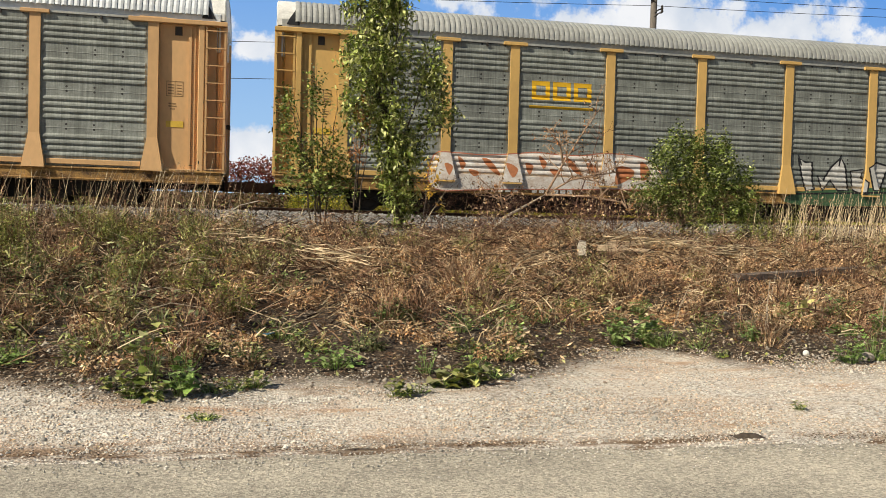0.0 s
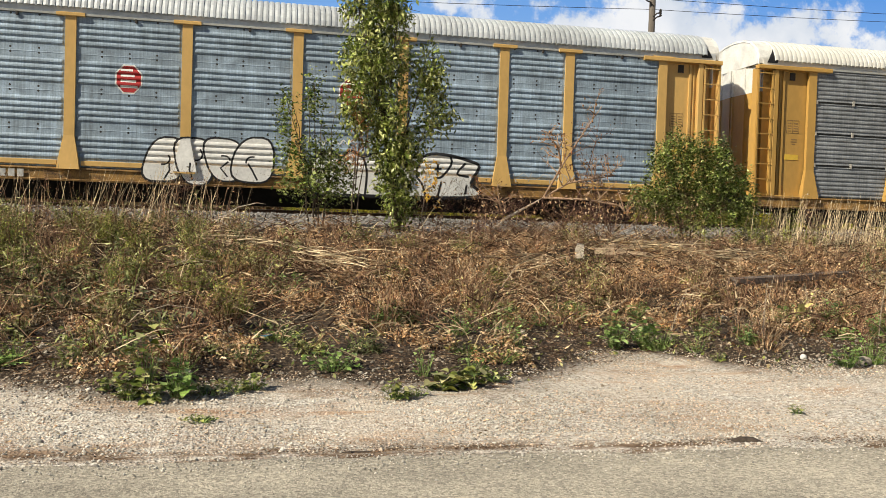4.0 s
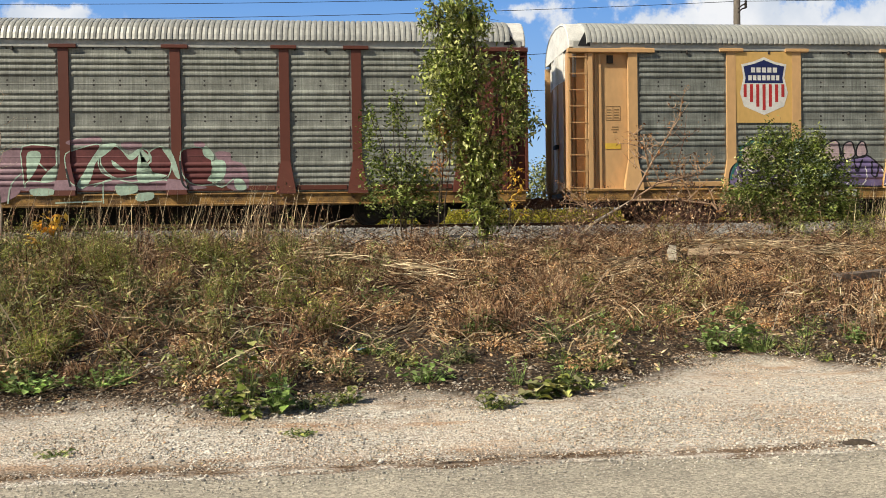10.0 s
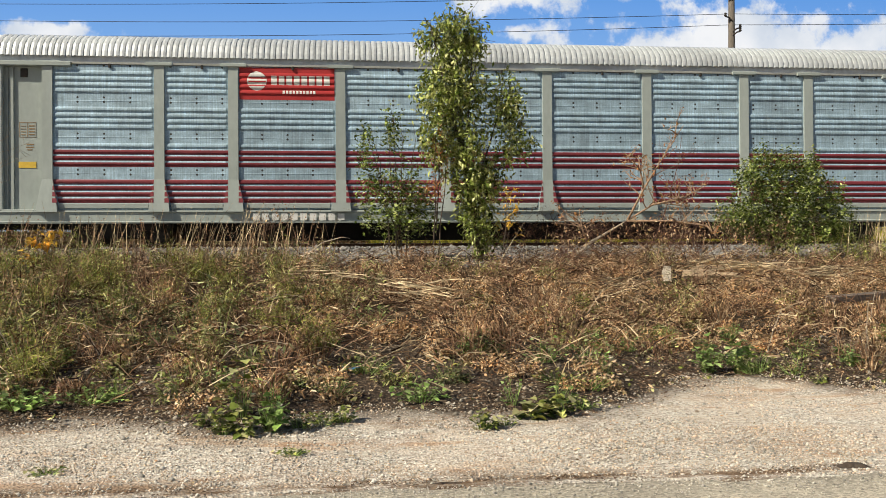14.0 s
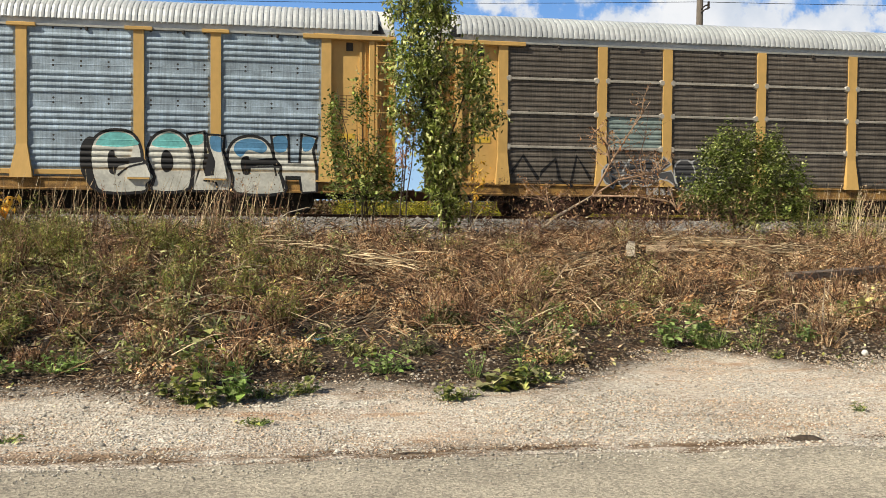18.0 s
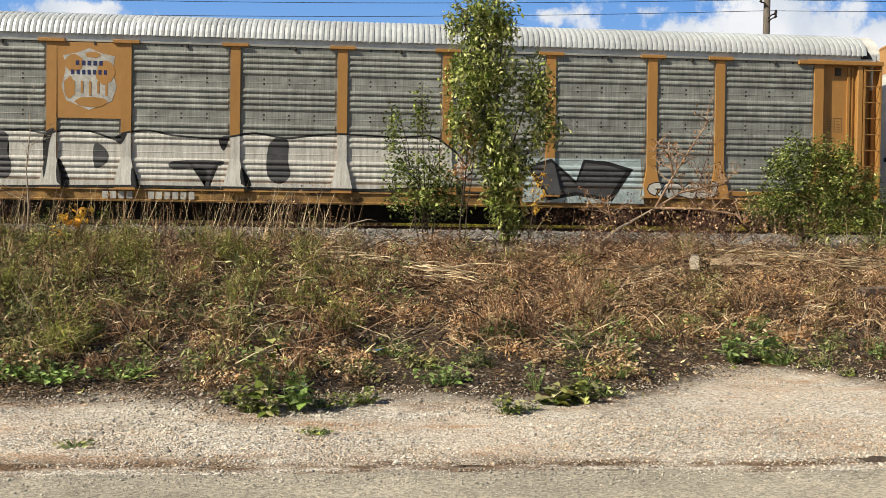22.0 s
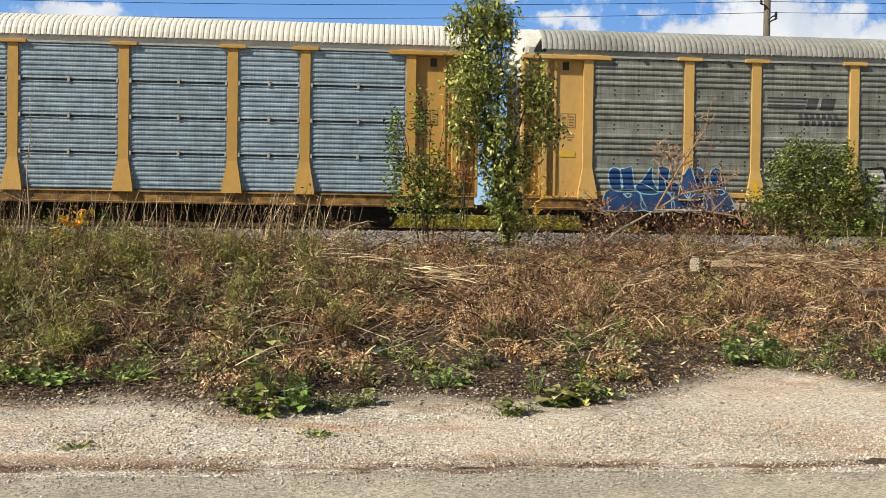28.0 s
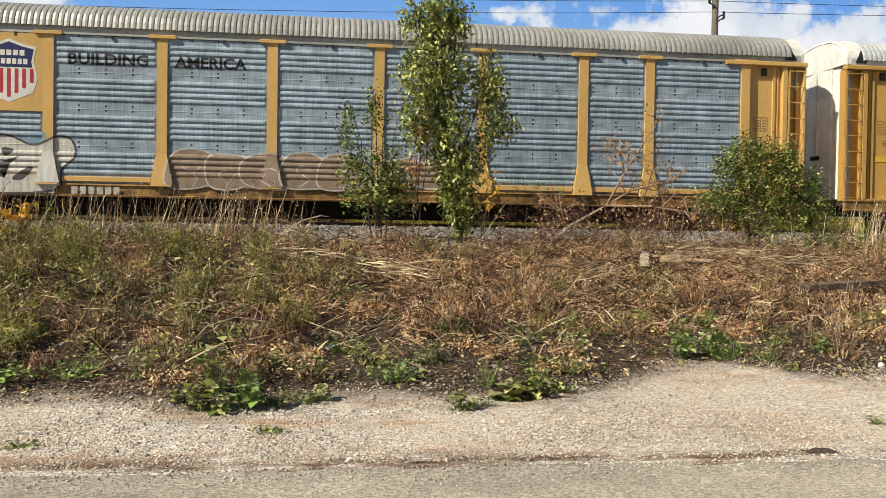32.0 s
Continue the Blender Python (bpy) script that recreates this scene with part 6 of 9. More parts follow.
    graffiti(c, s, 7.0, 8.9, 0.85, 1.35, 4, S_DIRTY, S_INK, 97, 0.3, 0.03, "small white graffiti")
    # newer flush car: black throw-ups
    c, s = car[10], st[10]
    bracket_emblem(c, s, -8.06, 3.35)
    mural(c, s, "black graffiti bubble letters with white rim", [(-11.32, 1.12), (-11.26, 1.64), (-11.09, 2.05), (-10.76, 2.16), (-10.25, 2.22), (-9.75, 2.19), (-9.28, 2.2), (-9.11, 1.86), (-8.81, 2.13), (-8.38, 2.21), (-8.2, 1.8), (-8.03, 1.71), (-7.68, 1.46), (-7.72, 1.11), (-8.02, 0.89), (-9.31, 0.86), (-9.91, 0.96), (-10.67, 0.9), (-11, 0.96)], S_INK, S_WHITE, 0.055, 1.2)
    marks(c, s, [[(-11.09, 1.81), (-11.09, 1.38), (-10.96, 0.96)], [(-10.71, 1.91), (-10.71, 1.22)], [(-10.42, 2.08), (-10.25, 1.83), (-10.59, 1.48), (-10.16, 1.32)], [(-10.13, 2.01), (-10.34, 1.92), (-10.25, 1.7), (-10.42, 1.57)], [(-9.92, 2.14), (-9.91, 1.58), (-9.74, 1.24), (-9.57, 1.33), (-9.66, 1.67)], [(-9.32, 1.77), (-9.06, 1.69), (-8.97, 1)], [(-9.15, 1.77), (-9.27, 1.34), (-9.31, 0.99)]], S_WHITE, 0.045, 2.1)
    marks(c, s, [[(-8.59, 2.09), (-8.46, 1.83), (-8.72, 1.7), (-8.8, 1.44)], [(-8.76, 1.52), (-8.37, 1.27)], [(-8.2, 1.54), (-8.03, 1.45), (-8.02, 1.24), (-8.2, 1.28)], [(-9.62, 1.68), (-9.32, 1.86), (-8.98, 1.73)]], S_WHITE, 0.045, 2.1)
    mural(c, s, "black graffiti bubble letters with white rim", [(-3.99, 1.24), (-4, 1.67), (-3.82, 1.95), (-3.62, 2.06), (-3.39, 2.01), (-3.19, 2.09), (-3, 2.12), (-2.76, 2.1), (-2.6, 2.03), (-2.42, 2.09), (-2.22, 2.02), (-2.03, 2.11), (-1.83, 2.05), (-1.61, 2.14), (-1.35, 2.09), (-1.12, 2.12), (-0.92, 2.07), (-0.67, 2.13), (-0.5, 2), (-0.27, 1.77), (-0.05, 1.57), (0.08, 1.32), (-0, 0.98), (-1.69, 0.92), (-3.95, 0.91)], S_INK, S_WHITE, 0.055, 1.2)
    marks(c, s, [[(-2.6, 2.03), (-2.37, 1.7), (-2.13, 1.45), (-2.07, 1.22), (-2.18, 0.96)], [(-2.21, 2.01), (-2.14, 1.76), (-2.06, 1.51)], [(-1.84, 2.04), (-1.71, 1.64), (-1.54, 1.41), (-1.77, 0.97)], [(-1.34, 2.08), (-1.33, 1.68)], [(-1.65, 1.52), (-1.44, 1.67), (-1.19, 1.7), (-0.97, 1.52), (-0.94, 1.21), (-1.07, 0.98)], [(-0.92, 2.05), (-0.81, 1.52)], [(-0.67, 1.58), (-0.6, 0.99)], [(-3.05, 1.69), (-2.81, 1.69), (-2.66, 1.41), (-2.77, 0.95)], [(-2.53, 1.57), (-2.43, 0.96)], [(-3.1, 1.99), (-3, 1.59), (-3.06, 0.97)], [(-3.41, 1.99), (-3.32, 1.53), (-3.4, 0.94)], [(-3.82, 1.62), (-3.63, 1.68), (-3.51, 1.42), (-3.64, 0.94)]], S_WHITE, 0.05, 2)
    patches(c, s, [[(-2.47, 1.96), (-2.32, 1.99), (-2.18, 1.65), (-2.32, 1.75)], [(-2.1, 1.99), (-1.91, 2.02), (-1.81, 1.61), (-1.98, 1.5)], [(-1.22, 2.01), (-0.99, 2.02), (-0.95, 1.68), (-1.19, 1.75)], [(-0.82, 1.99), (-0.6, 2.02), (-0.35, 1.69), (-0.75, 1.63)]], S_GREY, 1.8)
    marks(c, s, [[(0, 1.59), (0.05, 1.8), (0.2, 1.87), (0.37, 1.78), (0.42, 1.6), (0.33, 1.44), (0.18, 1.4), (0.04, 1.49), (0, 1.59)], [(0.1, 1.7), (0.25, 1.55)]], S_WHITE, 0.06, 2.2)
    mural(c, s, "black graffiti bubble letters with white rim", [(2.19, 1.32), (2.22, 1.58), (2.35, 1.74), (2.48, 1.76), (2.54, 1.59), (2.53, 1.3)], S_INK, S_WHITE, 0.04, 1.2)
    mural(c, s, "black graffiti bubble letters with white rim", [(2.53, 1.3), (2.54, 1.64), (2.68, 1.76), (2.81, 1.73), (2.87, 1.49), (2.81, 1.14), (2.63, 1.17)], S_INK, S_WHITE, 0.04, 1.25)
    mural(c, s, "black graffiti bubble letters with white rim", [(2.86, 1.22), (2.87, 1.6), (3.02, 1.76), (3.23, 1.75), (3.37, 1.55), (3.38, 1.31), (3.28, 1.1), (3.02, 1.15)], S_INK, S_WHITE, 0.04, 1.3)
    mural(c, s, "black graffiti bubble letters with white rim", [(3.39, 1.23), (3.41, 1.63), (3.6, 1.77), (3.78, 1.78), (3.84, 1.56), (3.85, 0.6), (3.6, 0.57), (3.52, 0.97)], S_INK, S_WHITE, 0.04, 1.35)
    mural(c, s, "black graffiti bubble letters with white rim", [(3.84, 1.46), (3.89, 1.75), (4.13, 1.78), (4.24, 1.7), (4.25, 1.37), (4.39, 1.22), (4.67, 1.05), (4.6, 0.88), (4.29, 0.63), (4.01, 0.61), (3.85, 1.03)], S_INK, S_WHITE, 0.04, 1.4)
    mural(c, s, "black graffiti bubble letters with white rim", [(1.42, 0.99), (1.45, 1.31), (1.6, 1.49), (1.83, 1.55), (2.04, 1.5), (2.18, 1.35), (2.24, 1), (2.2, 0.58), (1.73, 0.56), (1.5, 0.73)], S_INK, S_WHITE, 0.04, 1.7)
    mural(c, s, "black graffiti bubble letters with white rim", [(2.24, 1.11), (2.32, 1.35), (2.5, 1.39), (2.68, 1.29), (2.77, 1.01), (2.74, 0.66), (2.58, 0.57), (2.29, 0.6), (2.23, 0.9)], S_INK, S_WHITE, 0.04, 1.75)
    mural(c, s, "black graffiti bubble letters with white rim", [(2.75, 1.09), (2.92, 1.26), (3.13, 1.22), (3.39, 1.13), (3.56, 0.97), (3.47, 0.75), (3.23, 0.58), (2.92, 0.58), (2.76, 0.8)], S_INK, S_WHITE, 0.04, 1.8)
    marks(c, s, [[(3.68, 1.48), (3.68, 0.97)], [(4.01, 1.46), (4.01, 0.98)], [(3.1, 1.28), (3.1, 1.02)], [(3.21, 1.34), (3.21, 0.95)], [(2.96, 1.17), (2.96, 0.91)], [(4.1, 0.79), (4.18, 0.84), (4.23, 0.75), (4.31, 0.82), (4.39, 0.76)]], S_WHITE, 0.035, 2.4)
    marks(c, s, [[(1.78, 1.6), (1.7, 1.84), (1.78, 2.05), (2.09, 1.95), (2.35, 2.17), (2.53, 2.02), (2.55, 1.8), (2.63, 2.1), (2.87, 2.16), (3.02, 1.87)], [(2.97, 2.13), (3.23, 2.19), (3.55, 2.09), (3.81, 1.83)], [(3.55, 2.12), (3.81, 2.25), (4.05, 2.05)], [(4.05, 2.05), (4.2, 2.21), (4.44, 2.06), (4.71, 1.74), (4.92, 1.42), (4.76, 1.1)]], S_INK, 0.04, 1)
    scribble(c, s, 9.6, 11.4, 1.2, 2.2, 18, 14, 0.03, S_BLUE)
    mural(c, s, "black graffiti letters reading SPAIN with white rim", [(7.53, 1.48), (7.57, 1.7), (7.76, 1.83), (8.02, 1.84), (8.2, 1.72), (8.27, 1.49), (8.23, 1.34), (8.29, 1.07), (8.3, 0.72), (8.22, 0.46), (7.86, 0.38), (7.59, 0.46), (7.47, 0.76), (7.49, 1), (7.61, 1.12), (7.83, 1.11), (7.81, 1.18), (7.61, 1.28)], S_INK, S_WHITE, 0.05, 1.2)
    mural(c, s, "black graffiti letters reading SPAIN with white rim", [(8.28, 1.42), (8.32, 1.69), (8.54, 1.83), (8.76, 1.77), (8.88, 1.58), (8.87, 1.35), (8.81, 1.2), (8.67, 1.07), (8.78, 0.93), (8.81, 0.68), (8.73, 0.4), (8.39, 0.4), (8.29, 0.72), (8.27, 1.17)], S_INK, S_WHITE, 0.05, 1.3)
    mural(c, s, "black graffiti letters reading SPAIN with white rim", [(8.88, 1.58), (8.95, 1.74), (9.17, 1.81), (9.37, 1.71), (9.44, 1.49), (9.52, 1.14), (9.54, 0.84), (9.52, 0.41), (8.93, 0.4), (8.76, 0.73), (8.73, 1.03), (8.81, 1.25), (8.93, 1.34), (9, 1.48)], S_INK, S_WHITE, 0.05, 1.4)
    mural(c, s, "black graffiti letters reading SPAIN with white rim", [(9.43, 1.59), (9.49, 1.76), (9.64, 1.82), (9.81, 1.75), (9.85, 1.57), (9.8, 1.4), (9.89, 1.25), (9.92, 0.95), (9.89, 0.42), (9.55, 0.41), (9.54, 0.94), (9.47, 1.29), (9.51, 1.39)], S_INK, S_WHITE, 0.05, 1.5)
    mural(c, s, "black graffiti letters reading SPAIN with white rim", [(9.85, 1.4), (9.91, 1.65), (10.09, 1.79), (10.31, 1.83), (10.56, 1.76), (10.71, 1.54), (10.76, 1.21), (10.76, 0.43), (10.46, 0.42), (10.39, 0.85), (10.29, 1.08), (10.19, 0.85), (10.17, 0.42), (9.93, 0.42), (9.91, 1.05)], S_INK, S_WHITE, 0.05, 1.6)
    marks(c, s, [[(7.87, 1.48), (7.91, 1.36), (8.22, 1.36)], [(7.87, 1.11), (7.91, 0.97)], [(8.48, 1.49), (8.55, 1.46), (8.54, 1.37), (8.48, 1.38), (8.48, 1.49)], [(8.49, 1.15), (8.66, 1.11)], [(8.85, 1.3), (9.07, 1.33), (9.17, 1.43)], [(9.07, 1.16), (9.15, 1.12), (9.16, 0.97), (9.09, 1.01), (9.07, 1.16)], [(9.43, 1.19), (9.48, 1.03)], [(10.16, 1.4), (10.31, 1.5), (10.46, 1.41)]], S_WHITE, 0.045, 2.4)
    paint_on(c, s, fit_to(words("BI", 0.3, 0.01), 12.98, 13.30, 2.62, 2.90), S_WHITE, 1, "letters", "white letters BI")
    paint_on(c, s, [rect(12.1 + 0.2 * (k % 3), 12.25 + 0.2 * (k % 3), 3.9 - 0.1 * (k // 3), 3.95 - 0.1 * (k // 3)) for k in range(15)], M_STENCIL, 1, "stencil")
    paint_on(c, s, [rect(12.15, 12.62, 2.1, 2.26)], M_NOTICE, 1, "notice", "yellow notice plate")
    # slate car
    c, s = car[11], st[11]
    bracket_emblem(c, s, -5.72, 3.30)
    paint_on(c, s, [rect(-8.3, -5.75, 0.60, 0.84)], S_INK, 1, "number_plate", "black plate with pale bars")
    for k in range(10):
        paint_on(c, s, [rect(-8.1 + 0.2 * k + (0.3 if k > 3 else 0), -7.95 + 0.2 * k + (0.3 if k > 3 else 0), 0.64, 0.80)], S_WHITE, 2, "number_bar")
    # grey car with blue, silver and green pieces
    c, s = car[12], st[12]
    stripes_emblem(c, s, -5.72, 3.45, S_GREY)
    mural(c, s, "dark blue graffiti letters with thin white rim", [(-11.18, 1.17), (-11.26, 1.57), (-11.16, 1.73), (-10.98, 1.72), (-10.89, 1.52), (-10.87, 1.1)], S_NAVY, S_SKY, 0.035, 1.2)
    mural(c, s, "dark blue graffiti letters with thin white rim", [(-10.93, 1.7), (-10.6, 1.78), (-10.56, 1.48), (-10.5, 1.1), (-10.88, 1.07)], S_NAVY, S_SKY, 0.035, 1.23, True)
    mural(c, s, "dark blue graffiti letters with thin white rim", [(-10.51, 1.2), (-10.29, 1.43), (-10.04, 1.78), (-10, 1.41), (-9.85, 1.06), (-10.29, 1.03)], S_NAVY, S_SKY, 0.035, 1.26)
    mural(c, s, "dark blue graffiti letters with thin white rim", [(-9.85, 1.79), (-9.53, 1.79), (-9.56, 1.42), (-9.67, 1.4), (-9.58, 1.06), (-9.86, 1.06)], S_NAVY, S_SKY, 0.035, 1.29, True)
    mural(c, s, "dark blue graffiti letters with thin white rim", [(-9.25, 1.32), (-8.99, 1.8), (-8.84, 1.45), (-8.65, 1.05), (-8.84, 1.05), (-9.06, 0.92)], S_NAVY, S_SKY, 0.035, 1.32)
    mural(c, s, "dark blue graffiti letters with thin white rim", [(-8.87, 1.66), (-8.74, 1.78), (-8.59, 1.71), (-8.52, 1.46), (-8.51, 1.1), (-8.69, 1.05)], S_NAVY, S_SKY, 0.035, 1.35)
    mural(c, s, "dark blue graffiti letters with thin white rim", [(-8.52, 1.46), (-8.42, 1.51), (-8.34, 1.36), (-8.33, 1.11), (-8.54, 1.1)], S_NAVY, S_SKY, 0.035, 1.38)
    mural(c, s, "dark blue graffiti letters with thin white rim", [(-8.35, 1.11), (-8.38, 1.61), (-8.29, 1.76), (-8.14, 1.77), (-8.01, 1.62), (-7.95, 1.09)], S_NAVY, S_SKY, 0.035, 1.41)
    mural(c, s, "dark blue graffiti letters with thin white rim", [(-11.43, 0.76), (-11.35, 1.04), (-11.18, 1.14), (-10.98, 1.12), (-10.63, 1.15), (-10.39, 1.05), (-10.29, 0.83), (-10.27, 0.57), (-11.38, 0.55)], S_NAVY, S_SKY, 0.03, 1.6)
    mural(c, s, "dark blue graffiti letters with thin white rim", [(-10.27, 0.57), (-10.35, 1), (-10.54, 1.24), (-10.29, 1.31), (-9.89, 1.11), (-9.64, 1.09), (-9.46, 0.91), (-9.44, 0.58)], S_NAVY, S_SKY, 0.03, 1.65)
    mural(c, s, "dark blue graffiti letters with thin white rim", [(-9.59, 1.17), (-9.49, 1.34), (-9.34, 1.35), (-9.19, 1.17), (-9.04, 0.96), (-8.99, 0.58), (-9.44, 0.58), (-9.48, 0.94)], S_NAVY, S_SKY, 0.03, 1.7)
    mural(c, s, "dark blue graffiti letters with thin white rim", [(-8.99, 0.58), (-8.99, 1.01), (-8.87, 1.14), (-8.69, 1.1), (-8.51, 0.9), (-8.51, 0.59)], S_NAVY, S_SKY, 0.03, 1.75)
    mural(c, s, "dark blue graffiti letters with thin white rim", [(-8.51, 0.59), (-8.54, 1.08), (-8.34, 1.16), (-7.96, 1.16), (-7.77, 0.91), (-7.75, 0.58)], S_NAVY, S_SKY, 0.03, 1.8)
    marks(c, s, [[(-10.83, 1.01), (-10.72, 1.03), (-10.6, 1), (-10.71, 0.92), (-10.83, 1.01)], [(-8.46, 1.01), (-8.39, 1.06), (-8.33, 1.02), (-8.39, 0.94), (-8.46, 1.01)], [(-9.51, 1.07), (-9.41, 1.07), (-9.46, 0.84)], [(-8.59, 0.8), (-8.58, 0.59)], [(-8.34, 0.85), (-8.32, 0.59)]], S_SKY, 0.045, 2.2)
    patches(c, s, [[(-7.17, 1.38), (-7.07, 1.38), (-7.06, 0.92), (-7.17, 0.92)]], E_YELLOW, 1.0)
    mural(c, s, "silver graffiti with black rim", [(-3.86, 1.83), (-3.38, 1.86), (-3.17, 1.75), (-2.82, 1.89), (-2.78, 1.63), (-2.43, 1.87), (-1.12, 1.86), (-1.16, 1.47), (-0.99, 0.81), (-0.9, 0.6), (-4.03, 0.58), (-3.99, 0.92), (-3.77, 1.01)], S_SILVER, S_INK, 0.09, 1.2, True)
    marks(c, s, [[(-3.34, 1.82), (-3.21, 1.32), (-2.99, 0.6)], [(-3.81, 1.4), (-3.38, 1.45)], [(-3.77, 1.18), (-3.38, 1.23)], [(-2.82, 1.58), (-2.52, 1.59), (-2.56, 1.24)], [(-3.12, 1.41), (-2.78, 1.32), (-2.86, 1.02)], [(-2.34, 1.59), (-1.73, 1.59)], [(-2.43, 1.41), (-2.12, 0.98), (-2.12, 0.67)]], S_INK, 0.065, 2.1)
    marks(c, s, [[(-1.91, 1.37), (-2.12, 1.15)], [(-1.73, 1.42), (-1.91, 0.67)], [(-1.47, 1.6), (-1.42, 0.72)], [(-3.73, 0.9), (-0.99, 0.92)]], S_INK, 0.065, 2.1)
    marks(c, s, [[(-6.12, 1.42), (-5.95, 1.72), (-5.87, 1.47), (-5.74, 1.77), (-5.68, 1.55), (-5.53, 1.99), (-5.55, 1.56), (-5.4, 1.77), (-5.32, 1.43), (-5.1, 1.56), (-4.97, 1.47)], [(-6.04, 1.59), (-5.44, 1.69), (-5.14, 1.56)]], S_INK, 0.05, 1)
    patches(c, s, [[(0.4, 1.4), (0.81, 1.49), (1.07, 1.4), (1.07, 0.94), (0.52, 0.94)], [(4.02, 0.88), (3.99, 1.44), (4.31, 1.53), (4.39, 0.97)], [(1.67, 1.85), (2.4, 1.93), (3.56, 1.93), (3.81, 1.78), (1.75, 1.71)]], S_PURPLE, 0.5)
    mural(c, s, "dark graffiti with pale teal strokes", [(1.11, 1.76), (3.9, 1.82), (3.93, 0.88), (3.81, 0.67), (1.17, 0.62)], S_GREY, S_AQUA, 0.05, 1.2, True)
    marks(c, s, [[(1.16, 1.74), (1.42, 1.73), (1.42, 1.41)], [(1.15, 0.98), (1.74, 1.07), (1.82, 0.86)], [(1.5, 1.62), (1.95, 1.41), (1.58, 1.28)], [(2.03, 1.75), (1.95, 1.41), (2.15, 1.33), (2.19, 0.99)], [(2.57, 1.76), (2.69, 1)], [(2.69, 1.76), (3.14, 1.43)], [(3.15, 1.73), (3.22, 0.96)]], S_AQUA, 0.1, 2.1)
    marks(c, s, [[(3.56, 1.86), (3.58, 1.39)], [(3.69, 1.39), (3.89, 1.39)], [(2.9, 1.47), (3.23, 1.34), (3.06, 1.13)], [(2.23, 1.08), (2.56, 1.12), (2.56, 0.87)]], S_AQUA, 0.1, 2.1)
    mural(c, s, "bright green graffiti with thin white strokes", [(5.04, 1.02), (5.11, 1.45), (5.31, 1.87), (6.95, 1.84), (7.55, 1.83), (7.99, 1.48), (8.33, 1.09), (8.29, 0.59), (6.09, 0.58), (5.24, 0.68)], S_EMERALD, S_MINT, 0.04, 1.2, True)
    marks(c, s, [[(5.84, 1.8), (5.79, 1.37), (5.41, 1.32), (5.41, 1.07), (5.83, 1.11), (6.13, 0.86)], [(6.05, 1.81), (6.09, 1.46), (6.43, 1.03), (6.47, 0.6)], [(6.43, 1.77), (6.48, 1.38), (6.73, 1.34), (7.03, 0.69)], [(6.82, 1.77), (6.78, 1.38)], [(6.99, 1.56), (7.16, 1.3)], [(7.16, 1.56), (6.99, 1.3)], [(7.29, 1.78), (7.55, 1.61), (7.29, 1.39), (7.38, 1.13)]], S_MINT, 0.04, 2.1)
    marks(c, s, [[(7.73, 1.13), (7.99, 0.7)], [(7.64, 1.48), (7.99, 1.48)], [(5.15, 0.93), (5.32, 1.07), (5.37, 0.89), (5.2, 0.85)]], S_MINT, 0.04, 2.1)
    mural(c, s, "bright green graffiti with thin white strokes", [(8.46, 1.4), (8.6, 1.75), (9.03, 1.89), (9.83, 1.96), (10.62, 1.91), (11.16, 1.7), (11.25, 1.25), (11.08, 0.61), (8.86, 0.6), (8.6, 1.05)], S_EMERALD, S_MINT, 0.04, 1.2, True)
    marks(c, s, [[(8.95, 1.84), (9.03, 1.23), (8.95, 0.71)], [(9.38, 1.89), (9.56, 1.41), (9.34, 0.71)], [(9.91, 1.94), (9.83, 1.42), (10.09, 0.71)], [(10.36, 1.86), (10.54, 1.25), (10.36, 0.63)], [(10.67, 1.25), (10.72, 0.72)]], S_MINT, 0.04, 2.1)
    # lettered car
    c, s = car[13], st[13]
    shield_emblem(c, -8.06, 3.78)
    paint_on(c, s, fit_to(words("BUILDING", 0.4, 0.01), -6.62, -4.62, 3.98, 4.28), S_INK, 1, "letters", "black letters BUILDING")
    paint_on(c, s, fit_to(words("AMERICA", 0.4, 0.01), -3.95, -2.10, 3.98, 4.28), S_INK, 1, "letters", "black letters AMERICA")
    patches(c, s, [[(-11.07, 2.24), (-10.72, 2.17), (-10.74, 1.95), (-11.07, 1.94)], [(-10.43, 2.19), (-10.01, 2.27), (-9.99, 2.05), (-10.34, 2.03)], [(-9.51, 2.32), (-9.19, 2.33), (-9.19, 2.04), (-9.47, 2.03)], [(-7.82, 2.07), (-7.22, 2.21), (-7.2, 1.91), (-7.56, 1.9)], [(-8.67, 2.24), (-8.37, 2.3), (-8.33, 2.08), (-8.62, 2.03)]], S_HAZE, 0.5)
    mural(c, s, "white graffiti with dark and blue shadows", [(-12.03, 1.48), (-11.82, 1.65), (-11.58, 1.82), (-11.42, 2), (-11.17, 1.67), (-10.84, 1.97), (-10.34, 1.94), (-10.01, 2.08), (-9.59, 2.04), (-9.17, 1.88), (-8.67, 2.02), (-8.24, 2.12), (-7.9, 2.04), (-7.56, 1.88), (-7.22, 1.93), (-6.87, 2.11), (-6.53, 2.03), (-6.43, 1.6), (-6.78, 1.24), (-6.95, 0.7), (-9, 0.61), (-10.67, 0.7), (-11.41, 0.88), (-11.66, 1.15)], S_CHALK, S_GREY, 0.05, 1.2)
